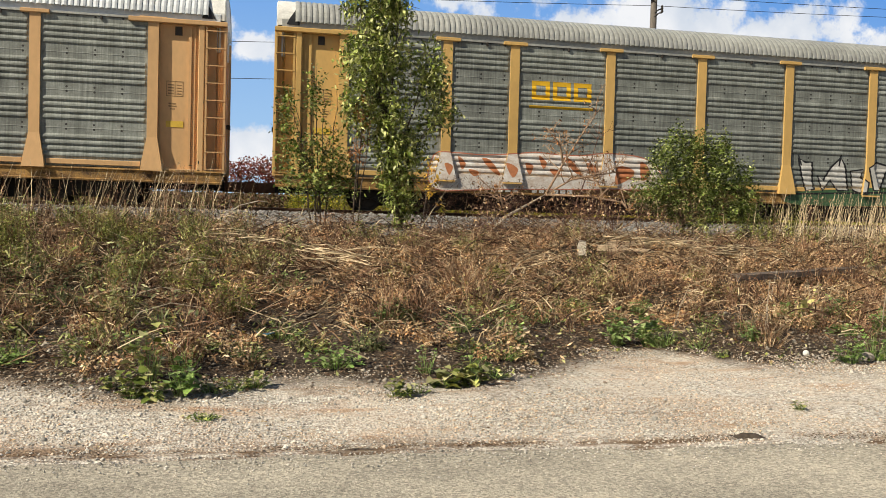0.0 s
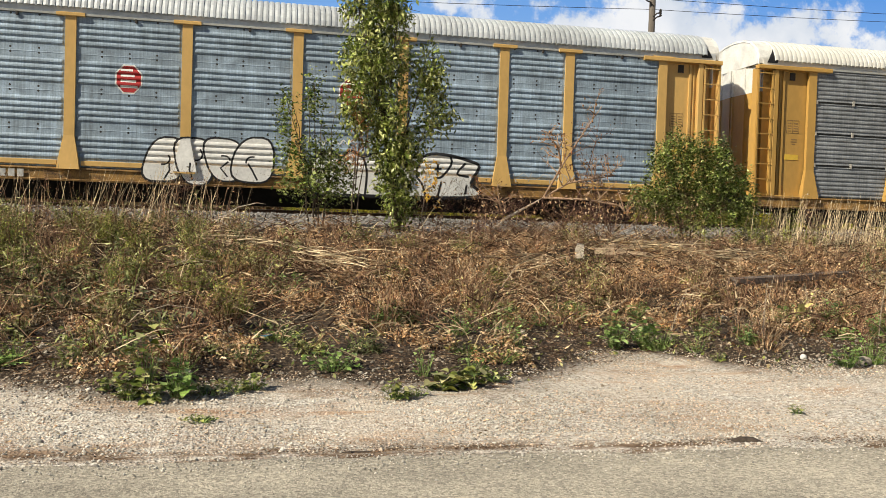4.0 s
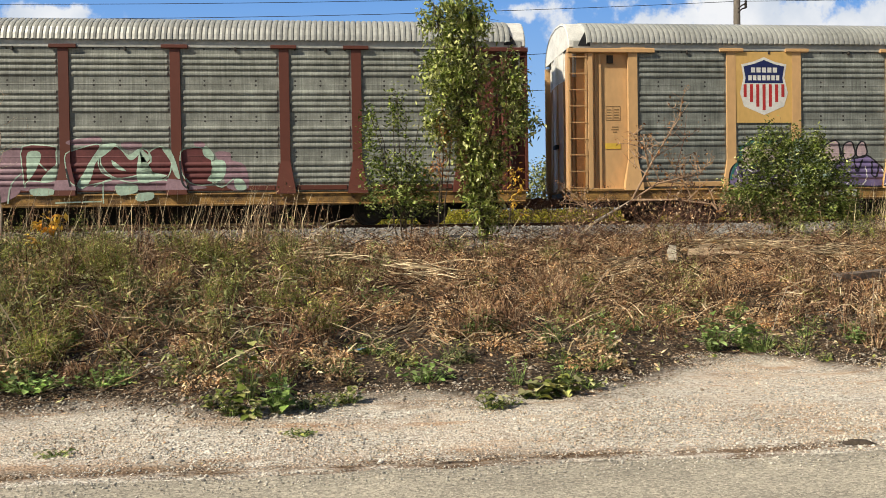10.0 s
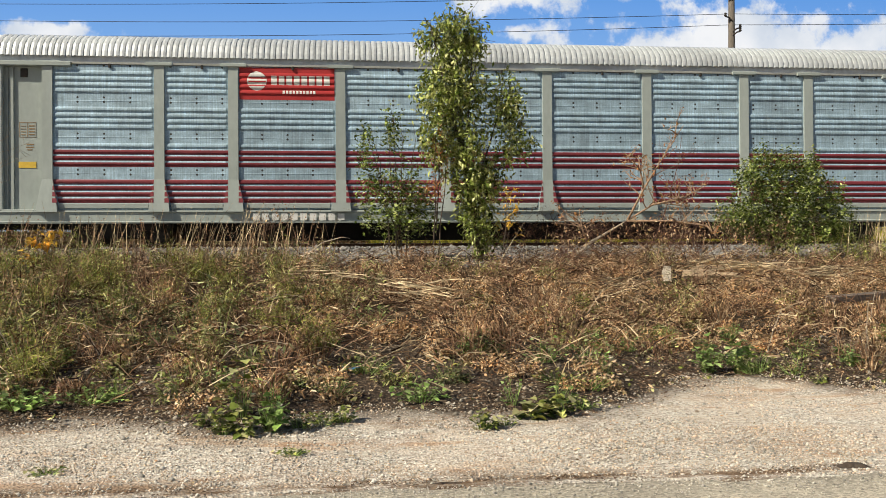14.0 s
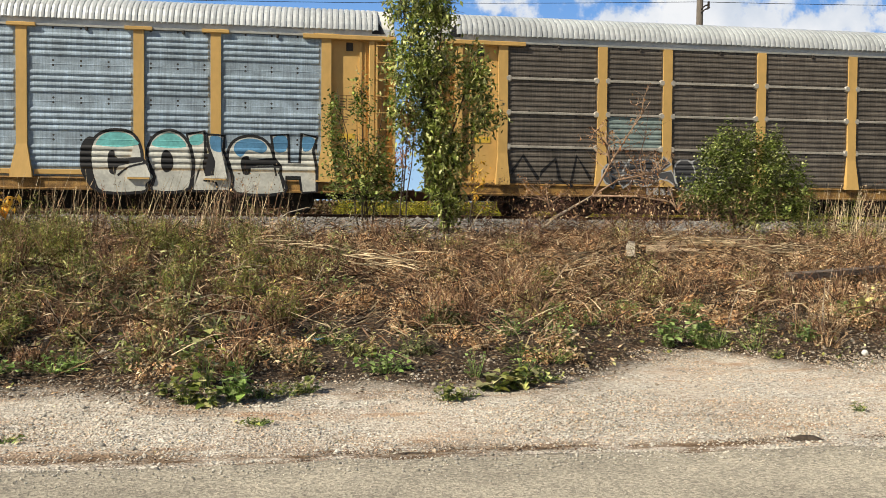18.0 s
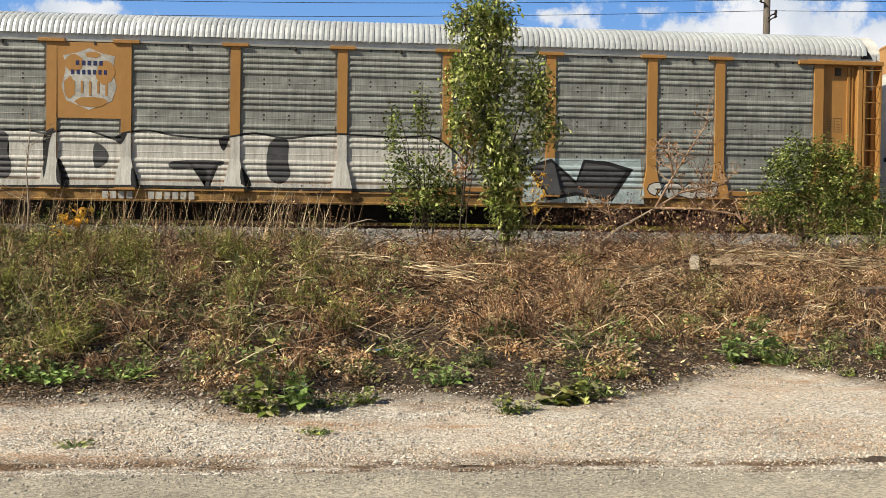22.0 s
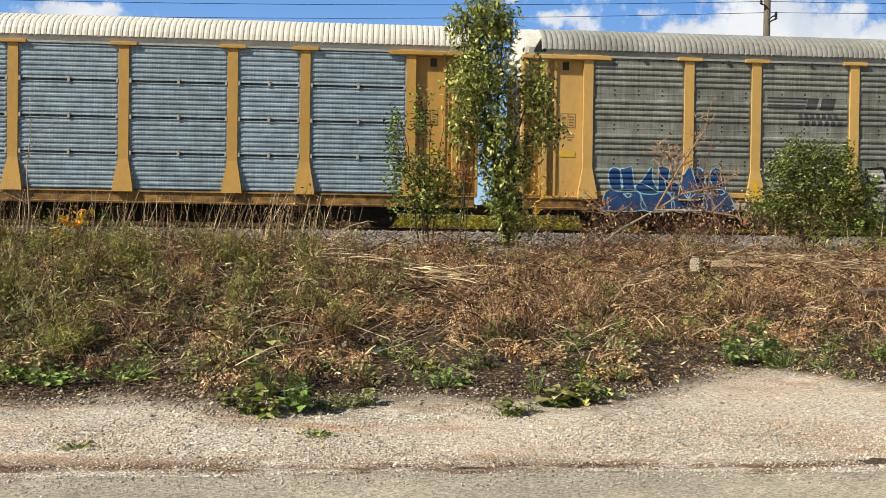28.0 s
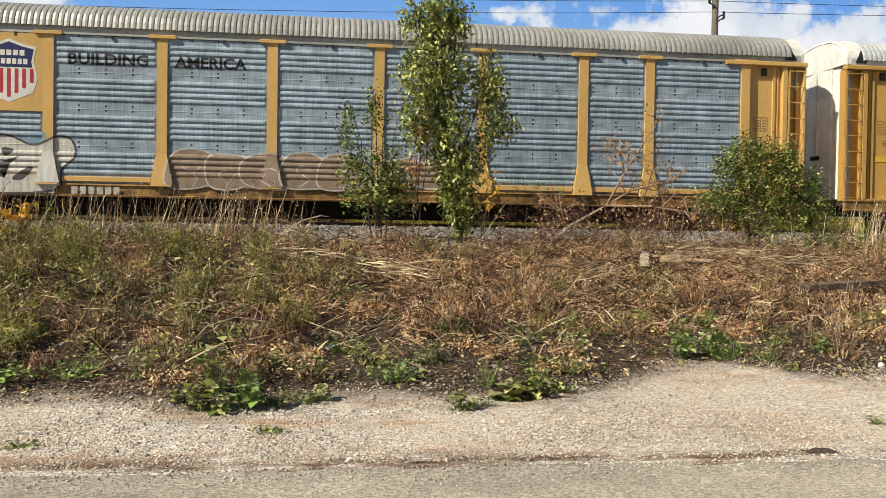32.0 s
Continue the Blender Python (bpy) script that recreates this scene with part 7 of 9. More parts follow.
    patches(c, s, [[(-11.42, 1.96), (-11.25, 1.96), (-11.08, 1.37), (-11.25, 1.49)], [(-10.8, 1.38), (-10.34, 1.26), (-10.09, 1.01), (-10.59, 0.95)], [(-9.25, 1.11), (-9.04, 1.71), (-8.87, 1.12), (-9, 0.9)], [(-8.53, 1.25), (-7.81, 1.57), (-8.24, 1.21), (-8.15, 1)], [(-7.98, 1), (-7.64, 1.27), (-7.47, 1.27), (-7.72, 0.97)], [(-9.93, 1.86), (-9.72, 1.83), (-9.8, 1.53), (-9.92, 1.65)], [(-8.24, 1.78), (-7.94, 1.74), (-8.15, 1.56)], [(-9.51, 1.7), (-9.26, 1.88), (-9.09, 1.87), (-9.34, 1.62)]], S_GREY, 1.8)
    bubbles(c, s, -4.0, 0.9, 0.80, 1.85, 5, S_BROWN, S_DIRTY, 133, 0.04, "pale brown graffiti")
    graffiti(c, s, 1.2, 3.6, 0.9, 1.85, 2, S_BROWN, S_DIRTY, 137, 0.34, 0.05, "pale brown graffiti")
    scribble(c, s, 4.6, 6.4, 1.0, 1.5, 15, 15, 0.035, S_MINT)


paint_train()

# ---- sky backdrop, far trees, pole and wires ----
def sky_material():
    m = bpy.data.materials.new("autumn_sky")
    m.use_nodes = True
    n, ln = m.node_tree.nodes, m.node_tree.links
    n.remove(n["Principled BSDF"])
    em = n.new("ShaderNodeEmission")
    ln.new(em.outputs[0], n["Material Output"].inputs["Surface"])
    co = n.new("ShaderNodeTexCoord")
    sp = n.new("ShaderNodeSeparateXYZ")
    ln.new(co.outputs["Object"], sp.inputs[0])

    def math_node(op, a, b=None, c=None):
        q = n.new("ShaderNodeMath")
        q.operation = op
        for k, s in enumerate((a, b, c)):
            if s is None:
                continue
            if isinstance(s, (int, float)):
                q.inputs[k].default_value = s
            else:
                ln.new(s, q.inputs[k])
        return q.outputs[0]
    blue = n.new("ShaderNodeValToRGB")
    for e, (p, c) in zip(blue.color_ramp.elements, ((0.0, (0.39, 0.575, 0.75)), (1.0, (0.087, 0.26, 0.645)))):
        e.position, e.color = p, (*c, 1)
    ln.new(math_node("DIVIDE", sp.outputs[2], 300.0), blue.inputs[0])
    warp = n.new("ShaderNodeTexNoise")
    warp.inputs["Scale"].default_value, warp.inputs["Detail"].default_value, warp.inputs["Roughness"].default_value = 0.022, 9, 0.62
    ln.new(co.outputs["Object"], warp.inputs["Vector"])
    total = None
    # clouds: centre along and up, half width, half height
    for cx, cz, rx, rz in ((470, 215, 260, 66), (165, 272, 85, 22), (176, 231, 26, 14), (-310, 224, 85, 14), (-25, 168, 42, 24),
                           (-30, 66, 95, 30), (-70, 190, 30, 14), (720, 225, 70, 22), (300, 285, 70, 18)):
        dx = math_node("DIVIDE", math_node("SUBTRACT", sp.outputs[0], cx), rx)
        dz = math_node("DIVIDE", math_node("SUBTRACT", sp.outputs[2], cz), rz)
        r = math_node("SQRT", math_node("ADD", math_node("MULTIPLY", dx, dx), math_node("MULTIPLY", dz, dz)))
        v = math_node("SUBTRACT", 1.0, r)
        total = v if total is None else math_node("MAXIMUM", total, v)
    dens = math_node("MULTIPLY_ADD", math_node("SUBTRACT", warp.outputs[0], 0.5), 3.2, total)
    mr = n.new("ShaderNodeMapRange")
    mr.interpolation_type = "SMOOTHSTEP"
    mr.inputs["From Min"].default_value, mr.inputs["From Max"].default_value = 0.0, 0.55
    ln.new(dens, mr.inputs["Value"])
    shade = n.new("ShaderNodeTexNoise")
    shade.inputs["Scale"].default_value, shade.inputs["Detail"].default_value = 0.012, 6
    ln.new(co.outputs["Object"], shade.inputs["Vector"])
    white = n.new("ShaderNodeValToRGB")
    for e, (p, c) in zip(white.color_ramp.elements, ((0.35, (0.51, 0.57, 0.66)), (0.62, (0.76, 0.77, 0.79)))):
        e.position, e.color = p, (*c, 1)
    ln.new(shade.outputs[0], white.inputs[0])
    mx = n.new("ShaderNodeMix")
    mx.data_type = "RGBA"
    ln.new(mr.outputs[0], mx.inputs["Factor"]), ln.new(blue.outputs[0], mx.inputs["A"]), ln.new(white.outputs[0], mx.inputs["B"])
    ln.new(mx.outputs["Result"], em.inputs["Color"])
    return m


back = quick("backdrop", [(-1400, 900, -60), (1400, 900, -60), (1400, 900, 700), (-1400, 900, 700)], [(0, 1, 2, 3)], sky_material())
tagged(back, "blue autumn sky with white cumulus clouds", "sky", kind="structure")


# ---- plants from arrays ----
class Green:
    """Collects quads of leaves and ribbons."""

    def __init__(self, seed):
        self.r, self.v, self.n = np.random.RandomState(seed), [], 0

    def quads(self, q):
        self.v.append(np.asarray(q, np.float32).reshape(-1, 3))

    def leaves(self, c, size, droop=0.0, narrow=0.45, flat=0.0):
        """Folded leaf blades at the points c."""
        c, n, r = np.asarray(c, float), len(c), self.r
        size = np.broadcast_to(size, n) * r.uniform(0.6, 1.3, n)
        a = r.uniform(0, 2 * np.pi, n)
        el = r.uniform(-0.9, 0.9, n) * (1 - flat) - droop
        d = np.stack([np.cos(a) * np.cos(el), np.sin(a) * np.cos(el), np.sin(el)], 1)
        s = np.cross(d, np.stack([r.normal(0, 0.5, n), r.normal(0, 0.5, n), np.ones(n)], 1))
        s /= np.linalg.norm(s, axis=1)[:, None] + 1e-9
        up = np.cross(s, d)
        L, Wd = size[:, None], size[:, None] * narrow
        p0, p2 = c, c + d * L
        mid = c + d * L * 0.45 - up * L * 0.10
        self.quads(np.stack([p0, mid + s * Wd * 0.5 + up * L * 0.12, p2, mid - s * Wd * 0.5 + up * L * 0.12], 1))

    def ribbons(self, a, b, sag, w, seg=3):
        """Thin blades or stalks from a to b, bowed by sag metres."""
        a, b, r = np.asarray(a, float), np.asarray(b, float), self.r
        n = len(a)
        m = (a + b) / 2 + r.normal(0, 1, (n, 3)) * np.broadcast_to(sag, n)[:, None] + np.array((0, 0, 1)) * np.broadcast_to(sag, n)[:, None]
        ts = np.linspace(0, 1, seg + 1)
        ax = b - a
        side = np.cross(ax, r.normal(0, 1, (n, 3)))
        side /= np.linalg.norm(side, axis=1)[:, None] + 1e-9
        w = np.broadcast_to(w, n)[:, None]
        pts = [(1 - t) ** 2 * a + 2 * t * (1 - t) * m + t * t * b for t in ts]
        wd = [w * (1 - 0.75 * t) / 2 for t in ts]
        for k in range(seg):
            self.quads(np.stack([pts[k] - side * wd[k], pts[k] + side * wd[k], pts[k + 1] + side * wd[k + 1], pts[k + 1] - side * wd[k + 1]], 1))

    def out(self, name, material):
        v = np.concatenate(self.v)
        return quick(name, v, np.arange(len(v)).reshape(-1, 4), material)


def field(n, rs, test, y0=7.4, y1=21.2):
    """Points on the bank within the land that the camera takes in; test keeps some."""
    y = np.sqrt(rs.uniform(y0 ** 2, y1 ** 2, n))
    x = rs.uniform(-0.47 * y - 1.2, 0.84 * y + 1.5)
    e = y - np.interp(x, TOE_X, TOE_Y)
    keep = test(x, y, e, rs.uniform(0, 1, n))
    # the plants stand thinner before the log and the old tie
    for cx, cy, rx, ry in ((5.8, 14.6, 0.6, 0.55), (8.0, 12.45, 1.3, 0.55)):
        keep &= (((x - cx) / rx) ** 2 + ((y - cy) / ry) ** 2 > 1) | (rs.uniform(0, 1, n) < 0.25)
    x, y = x[keep], y[keep]
    return np.stack([x, y, height(x, y)], 1)


def patchy(x, y, k=1.0):
    """Slow noise from 0 to 1 over the bank."""
    return np.clip(0.5 + 1.1 * rough_at(x * k + 7, y * k - 3), 0, 1)


def crest(x):
    """Where the plants give way to bare ballast."""
    return np.interp(x, (-2.2, -0.6, 2.8, 4.0, 10.3, 12), (18.3, 17.3, 17.0, 17.8, 17.8, 20.0)) + 0.3 * np.sin(x * 2.1)


def greenness(x, y):
    """How far the bank is under green weeds: high towards the left end and in tufts."""
    return np.clip(np.clip((0.7 - x) / 2.4, 0, 1) * 0.85 + 0.12 * (patchy(x, y, 1.3) > 0.72) * (x < 9), 0, 1)


# palest and darkest tones of the wide lists hold leaf highlights and shade
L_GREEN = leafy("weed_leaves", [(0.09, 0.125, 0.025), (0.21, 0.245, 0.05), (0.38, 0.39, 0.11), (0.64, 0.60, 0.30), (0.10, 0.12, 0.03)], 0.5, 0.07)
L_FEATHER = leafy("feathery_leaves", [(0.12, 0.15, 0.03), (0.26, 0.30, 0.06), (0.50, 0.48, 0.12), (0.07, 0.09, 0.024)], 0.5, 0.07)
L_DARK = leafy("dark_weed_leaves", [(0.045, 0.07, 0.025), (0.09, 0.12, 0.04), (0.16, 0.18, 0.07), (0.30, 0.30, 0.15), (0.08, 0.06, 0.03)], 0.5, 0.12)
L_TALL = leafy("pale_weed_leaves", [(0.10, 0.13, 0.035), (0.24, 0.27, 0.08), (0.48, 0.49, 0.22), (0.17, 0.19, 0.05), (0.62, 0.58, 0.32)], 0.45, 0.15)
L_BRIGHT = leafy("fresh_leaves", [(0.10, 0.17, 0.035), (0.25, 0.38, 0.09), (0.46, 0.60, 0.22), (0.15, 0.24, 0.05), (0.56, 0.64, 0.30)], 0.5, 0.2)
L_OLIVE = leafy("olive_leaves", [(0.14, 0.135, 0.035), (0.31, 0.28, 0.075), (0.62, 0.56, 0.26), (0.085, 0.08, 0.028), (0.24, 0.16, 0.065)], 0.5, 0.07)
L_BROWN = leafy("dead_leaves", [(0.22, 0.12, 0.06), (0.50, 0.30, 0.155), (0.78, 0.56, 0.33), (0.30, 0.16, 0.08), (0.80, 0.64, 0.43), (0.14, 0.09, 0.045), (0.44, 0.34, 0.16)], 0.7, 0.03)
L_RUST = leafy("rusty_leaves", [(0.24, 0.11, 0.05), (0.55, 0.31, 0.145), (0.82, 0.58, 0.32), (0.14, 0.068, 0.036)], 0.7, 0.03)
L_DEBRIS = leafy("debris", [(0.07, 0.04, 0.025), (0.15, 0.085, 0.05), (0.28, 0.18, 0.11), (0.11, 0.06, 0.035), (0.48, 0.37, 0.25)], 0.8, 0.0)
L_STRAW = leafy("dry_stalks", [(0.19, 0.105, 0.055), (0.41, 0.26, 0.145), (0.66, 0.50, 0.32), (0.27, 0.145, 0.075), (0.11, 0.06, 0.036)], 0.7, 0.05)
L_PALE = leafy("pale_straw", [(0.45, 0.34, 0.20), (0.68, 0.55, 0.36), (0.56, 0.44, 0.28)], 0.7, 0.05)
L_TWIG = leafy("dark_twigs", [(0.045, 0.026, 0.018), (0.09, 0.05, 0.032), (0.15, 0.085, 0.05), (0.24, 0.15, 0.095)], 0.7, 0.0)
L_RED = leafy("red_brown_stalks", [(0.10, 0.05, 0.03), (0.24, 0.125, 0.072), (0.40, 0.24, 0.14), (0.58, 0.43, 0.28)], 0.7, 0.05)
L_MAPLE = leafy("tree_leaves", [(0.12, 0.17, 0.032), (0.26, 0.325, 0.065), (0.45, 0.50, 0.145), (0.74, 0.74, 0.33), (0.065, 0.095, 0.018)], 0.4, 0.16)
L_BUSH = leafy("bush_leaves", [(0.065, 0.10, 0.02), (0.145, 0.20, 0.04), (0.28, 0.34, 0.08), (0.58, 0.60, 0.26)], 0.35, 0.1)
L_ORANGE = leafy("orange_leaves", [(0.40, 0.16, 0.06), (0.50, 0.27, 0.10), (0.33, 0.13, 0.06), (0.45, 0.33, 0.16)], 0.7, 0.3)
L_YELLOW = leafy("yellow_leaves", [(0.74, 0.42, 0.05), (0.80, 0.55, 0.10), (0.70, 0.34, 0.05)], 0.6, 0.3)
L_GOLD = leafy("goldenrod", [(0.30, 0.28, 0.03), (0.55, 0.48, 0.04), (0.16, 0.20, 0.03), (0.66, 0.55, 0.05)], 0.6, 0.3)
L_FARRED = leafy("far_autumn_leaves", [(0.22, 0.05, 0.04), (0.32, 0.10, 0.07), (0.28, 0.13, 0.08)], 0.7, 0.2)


def stems_up(g, p, h0, h1, lean, w, seg=3, bow=0.05):
    n, r = len(p), g.r
    h = r.uniform(h0, h1, n)
    top = p + np.stack([r.normal(0, lean, n) * h, r.normal(0, lean, n) * h, h], 1)
    g.ribbons(p, top, bow * h, w, seg)
    return top, h


def along(p, top, k, r, lo=0.25):
    t = r.uniform(lo, 1.0, (len(p), k))[..., None]
    return (p[:, None] * (1 - t) + top[:, None] * t).reshape(-1, 3)


def bank_plants():
    rs = np.random.RandomState(3)

    def tangle(name, mat_, n, test, low, high, w0, w1, seed, label, lift=0.16):
        """Dead stalks lying every way."""
        g = Green(seed)
        p = field(n, rs, test, 7.4, 20.6)
        m, a = len(p), g.r.uniform(0, 6.283, len(p))
        L = g.r.uniform(low, high, m)
        p[:, 2] += g.r.uniform(0, lift, m)
        tip = p + np.stack([np.cos(a) * L, np.sin(a) * L * 0.7, g.r.uniform(-0.05, 0.5, m) * L], 1)
        tip[:, 2] = np.maximum(tip[:, 2], height(tip[:, 0], tip[:, 1]) + 0.01)
        g.ribbons(p, tip, 0.07, g.r.uniform(w0, w1, m))
        tagged(g.out(name, mat_), label, "dead weeds", kind="stuff")
    slope = lambda x, y, e: np.clip(0.08 + (e - 0.4) / 2.3, 0, 1)
    tangle("dead_stalks", L_STRAW, 15000, lambda x, y, e, u: (e > 0.3) & (y < crest(x)) & (u < slope(x, y, e) * (1 - 0.6 * greenness(x, y))), 0.12, 0.60, 0.009, 0.020, 11, "matted tan and brown dead stalks on the bank")
    tangle("bleached_stalks", L_PALE, 4200, lambda x, y, e, u: (e > 1.0) & (y < crest(x)) & (u < (0.15 + 0.7 * (patchy(x, y, 0.9) > 0.6)) * np.where(x > 0, 1, 0.5)), 0.12, 0.7, 0.007, 0.014, 14, "bleached straw lying over the bank", lift=0.35)
    tangle("dark_twigs", L_TWIG, 7500, lambda x, y, e, u: (e > 0.25) & (y < crest(x)) & (u < slope(x, y, e)), 0.15, 0.70, 0.011, 0.024, 15, "dark brown broken twigs matted over the bank", lift=0.30)
    tangle("bright_stalks", L_PALE, 2600, lambda x, y, e, u: (e > 0.5) & (y < crest(x)) & (u < np.where(x > 0, 0.9, 0.45)), 0.10, 0.50, 0.010, 0.018, 16, "short bleached broken stalks over the bank", lift=0.34)
    # patches of one kind of weed each, from knee-high green mounds to low dead brush, with bare gaps between
    # kind: material, stems, leaves on a stem, leaf length, leaf width, height, radius, lean, label, category
    kinds = {
        "green_weeds": (L_GREEN, 24, 14, 0.070, 0.24, (0.25, 0.85), (0.22, 0.48), 0.30, "tall dull green weeds growing on the bank", "weeds"),
        "feathery_weeds": (L_FEATHER, 34, 34, 0.058, 0.16, (0.35, 0.90), (0.16, 0.36), 0.22, "feathery yellow-green weeds on the bank", "weeds"),
        "olive_weeds": (L_OLIVE, 26, 12, 0.070, 0.22, (0.25, 0.85), (0.22, 0.45), 0.35, "yellowing olive weeds growing on the bank", "weeds"),
        "dark_weeds": (L_DARK, 26, 18, 0.060, 0.30, (0.15, 0.55), (0.22, 0.45), 0.40, "dark grey-green weeds low on the bank", "weeds"),
        "tall_weeds": (L_TALL, 6, 18, 0.110, 0.22, (0.45, 0.95), (0.12, 0.30), 0.45, "leafy pale green weed stems standing over the bank", "weeds"),
        "brown_weeds": (L_BROWN, 28, 16, 0.050, 0.44, (0.12, 0.42), (0.20, 0.48), 0.80, "low reddish brown dead weeds in clumps", "dead weeds"),
        "rusty_weeds": (L_RUST, 28, 14, 0.048, 0.42, (0.12, 0.46), (0.18, 0.42), 0.70, "rust-brown dead weeds in clumps", "dead weeds"),
        "brown_stalks": (L_RED, 44, 4, 0.055, 0.30, (0.20, 0.70), (0.15, 0.45), 0.35, "upright reddish brown weed stalks", "dead weeds"),
        "tan_grass": (L_STRAW, 60, 0, 0.050, 0.30, (0.15, 0.50), (0.10, 0.30), 0.80, "arching tufts of tan dead grass", "dry grass"),
    }
    names = list(kinds)
    stems = Green(39)
    spots = field(1350, rs, lambda x, y, e, u: (e > np.where(x > -0.3, 0.45, 0.0) + 0.7 * patchy(x, y, 2.3)) & (y < crest(x) - np.where(x > -0.5, 1.15, 0.3)) & (u < np.clip(np.where(x > -0.3, 0.2, 0.5) + e / 2.5, 0, 0.92)), 7.8, 19.5)
    green = greenness(spots[:, 0], spots[:, 1])
    pick, u = [], rs.uniform(0, 1, len(spots))
    for (x, y, z), gr, v in zip(spots, green, u):
        e = y - float(np.interp(x, TOE_X, TOE_Y))
        # at the foot the dark leaf colour also stands in for shade under weeds
        wild = ((0.12, 0.08, 0.13, 0.12, 0.10, 0.13, 0.05, 0.22, 0.05) if x > -0.27 * y + 0.3 else (0.18, 0.24, 0.10, 0.22, 0.05, 0.06, 0.02, 0.11, 0.02)) if e > 1.1 else (0.07, 0.04, 0.09, 0.36, 0.08, 0.12, 0.04, 0.16, 0.04)
        dead = (0.01, 0.01, 0.02, 0.02, 0.01, 0.33, 0.30, 0.17, 0.13) if e > 1.1 else (0.07, 0.0, 0.07, 0.22, 0.03, 0.28, 0.12, 0.15, 0.06)
        w = gr * np.array(wild) + (1 - gr) * np.array(dead)
        pick.append(int(np.searchsorted(np.cumsum(w / w.sum()), v)))
    pick = np.minimum(np.array(pick), len(names) - 1)
    for k, nm in enumerate(names):
        mt, ns, nl, size, narrow, hh, rr, lean, label, cat = kinds[nm]
        g, p = Green(40 + k), spots[pick == k]
        n, r = len(p), g.r
        rad, h = r.uniform(*rr, n), r.uniform(*hh, n) * np.clip(0.25 + 0.38 * (p[:, 1] - np.interp(p[:, 0], TOE_X, TOE_Y)), 0.35, 1) * np.clip((18.9 - p[:, 1]) / 3.0, 0.35, 1)
        a, d = r.uniform(0, 6.283, (n, ns)), np.sqrt(r.uniform(0, 1, (n, ns)))
        off = np.stack([np.cos(a) * d, np.sin(a) * d, 0 * d], 2)
        foot = (p[:, None] + off * rad[:, None, None] * 0.6).reshape(-1, 3)
        foot[:, 2] = height(foot[:, 0], foot[:, 1]) - 0.02
        sh = (h[:, None] * (1.05 - 0.5 * d * d) * r.uniform(0.65, 1.2, (n, ns))).reshape(-1, 1)
        way = off.reshape(-1, 3) * lean + r.normal(0, 0.22, (n * ns, 3)) * (1, 1, 0) + (0, 0, 1)
        tip = foot + way * sh
        bare = mt in (L_GREEN, L_FEATHER, L_OLIVE, L_DARK)
        stalk = stems if bare else g
        stalk.ribbons(foot, tip, 0.12 * sh[:, 0], 0.013 if nl else 0.014, 3)
        if nl:
            c = along(foot, tip, nl, r, 0.42 if bare else 0.12) + r.normal(0, 0.025, (len(foot) * nl, 3))
            g.leaves(c, size, 0.15, narrow)
        tagged(g.out(nm, mt), label, cat, kind="stuff")
    tagged(stems.out("weed_stems", L_RED), "thin brown stems under the weeds", "weeds", kind="stuff")
    # dead leaves and curled litter
    g = Green(13)
    p = field(20000, rs, lambda x, y, e, u: (e > 0.02) & (y < crest(x)) & (u < np.clip(0.10 + e / 3, 0, 1) * (0.9 - 0.85 * greenness(x, y)) * (0.35 + (patchy(x, y, 1.9) > 0.45))))
    p[:, 2] += np.abs(g.r.normal(0, 0.05, len(p)))
    g.leaves(p, 0.065, 0.1, 0.5)
    tagged(g.out("dead_leaves", L_BROWN), "curled brown dead leaves over the bank", "leaf litter", kind="stuff")
    g = Green(24)
    p = field(30000, rs, lambda x, y, e, u: (e > 0.0) & (e < 2.2) & (u < np.where(patchy(x, y, 1.7) > np.where(x > 1.5, 0.56, 0.64), 0.6, 0.06)))
    p[:, 2] += np.abs(g.r.normal(0, 0.06, len(p)))
    g.leaves(p, 0.058, -0.2, 0.55)
    tagged(g.out("low_greens", L_GREEN), "low green seedlings at the foot of the bank", "weeds", kind="stuff")
    # tall dry grass along the crest
    g = Green(25)
    p = field(4600, rs, lambda x, y, e, u: (y > 16.0) & (y < crest(x) + 0.2) & (u < np.where((x > -3.6) & (x < -0.7), 0.55, np.where((x > -8) & (x < -3.6), 0.24, np.where(x > 11.5, 0.6, 0.02)))), 16.3, 20.3)
    n = len(p)
    h = g.r.uniform(0.5, 1.35, n)
    g.ribbons(p, p + np.stack([h * g.r.normal(0.18, 0.16, n), h * g.r.normal(0, 0.1, n), h], 1), 0.05 * h, 0.016)
    tagged(g.out("tall_dry_grass", L_PALE), "tall bleached dry grass by the track", "dry grass", kind="stuff")
    g = Green(26)
    p = field(1500, rs, lambda x, y, e, u: (y > 15.5) & (y < crest(x) + 0.3) & (u < np.where((x > -9) & (x < -0.4), 0.8, np.where((x > 3) & (y < 18.8), 0.16, 0.02))), 15.5, 20.3)
    top, h = stems_up(g, p, 0.5, 1.1, 0.18, 0.013, 3, 0.05)
    g.leaves(along(p, top, 5, g.r, 0.6) + g.r.normal(0, 0.02, (len(p) * 5, 3)), 0.04, 0.0, 0.6)
    tagged(g.out("brown_weed_stems", L_RED), "dark brown seeded weed stems along the crest", "dead weeds", kind="stuff")
    # brush heaped along the crest: arching tan and dark twigs with dead leaves caught in them
    heap = lambda x, y, e, u: (y > 16.3) & (y < 18.6) & (x > 3.2) & (x < 9.6) & (u < np.clip(1.1 - np.abs(y - 17.3) * 0.7, 0, 1) * (patchy(x, y, 1.6) > 0.53))
    for name, mt, n, w, hi, seed in (("brush_twigs", L_RED, 7000, 0.014, 0.75, 61), ("pale_brush_twigs", L_STRAW, 6500, 0.016, 0.6, 62)):
        g = Green(seed)
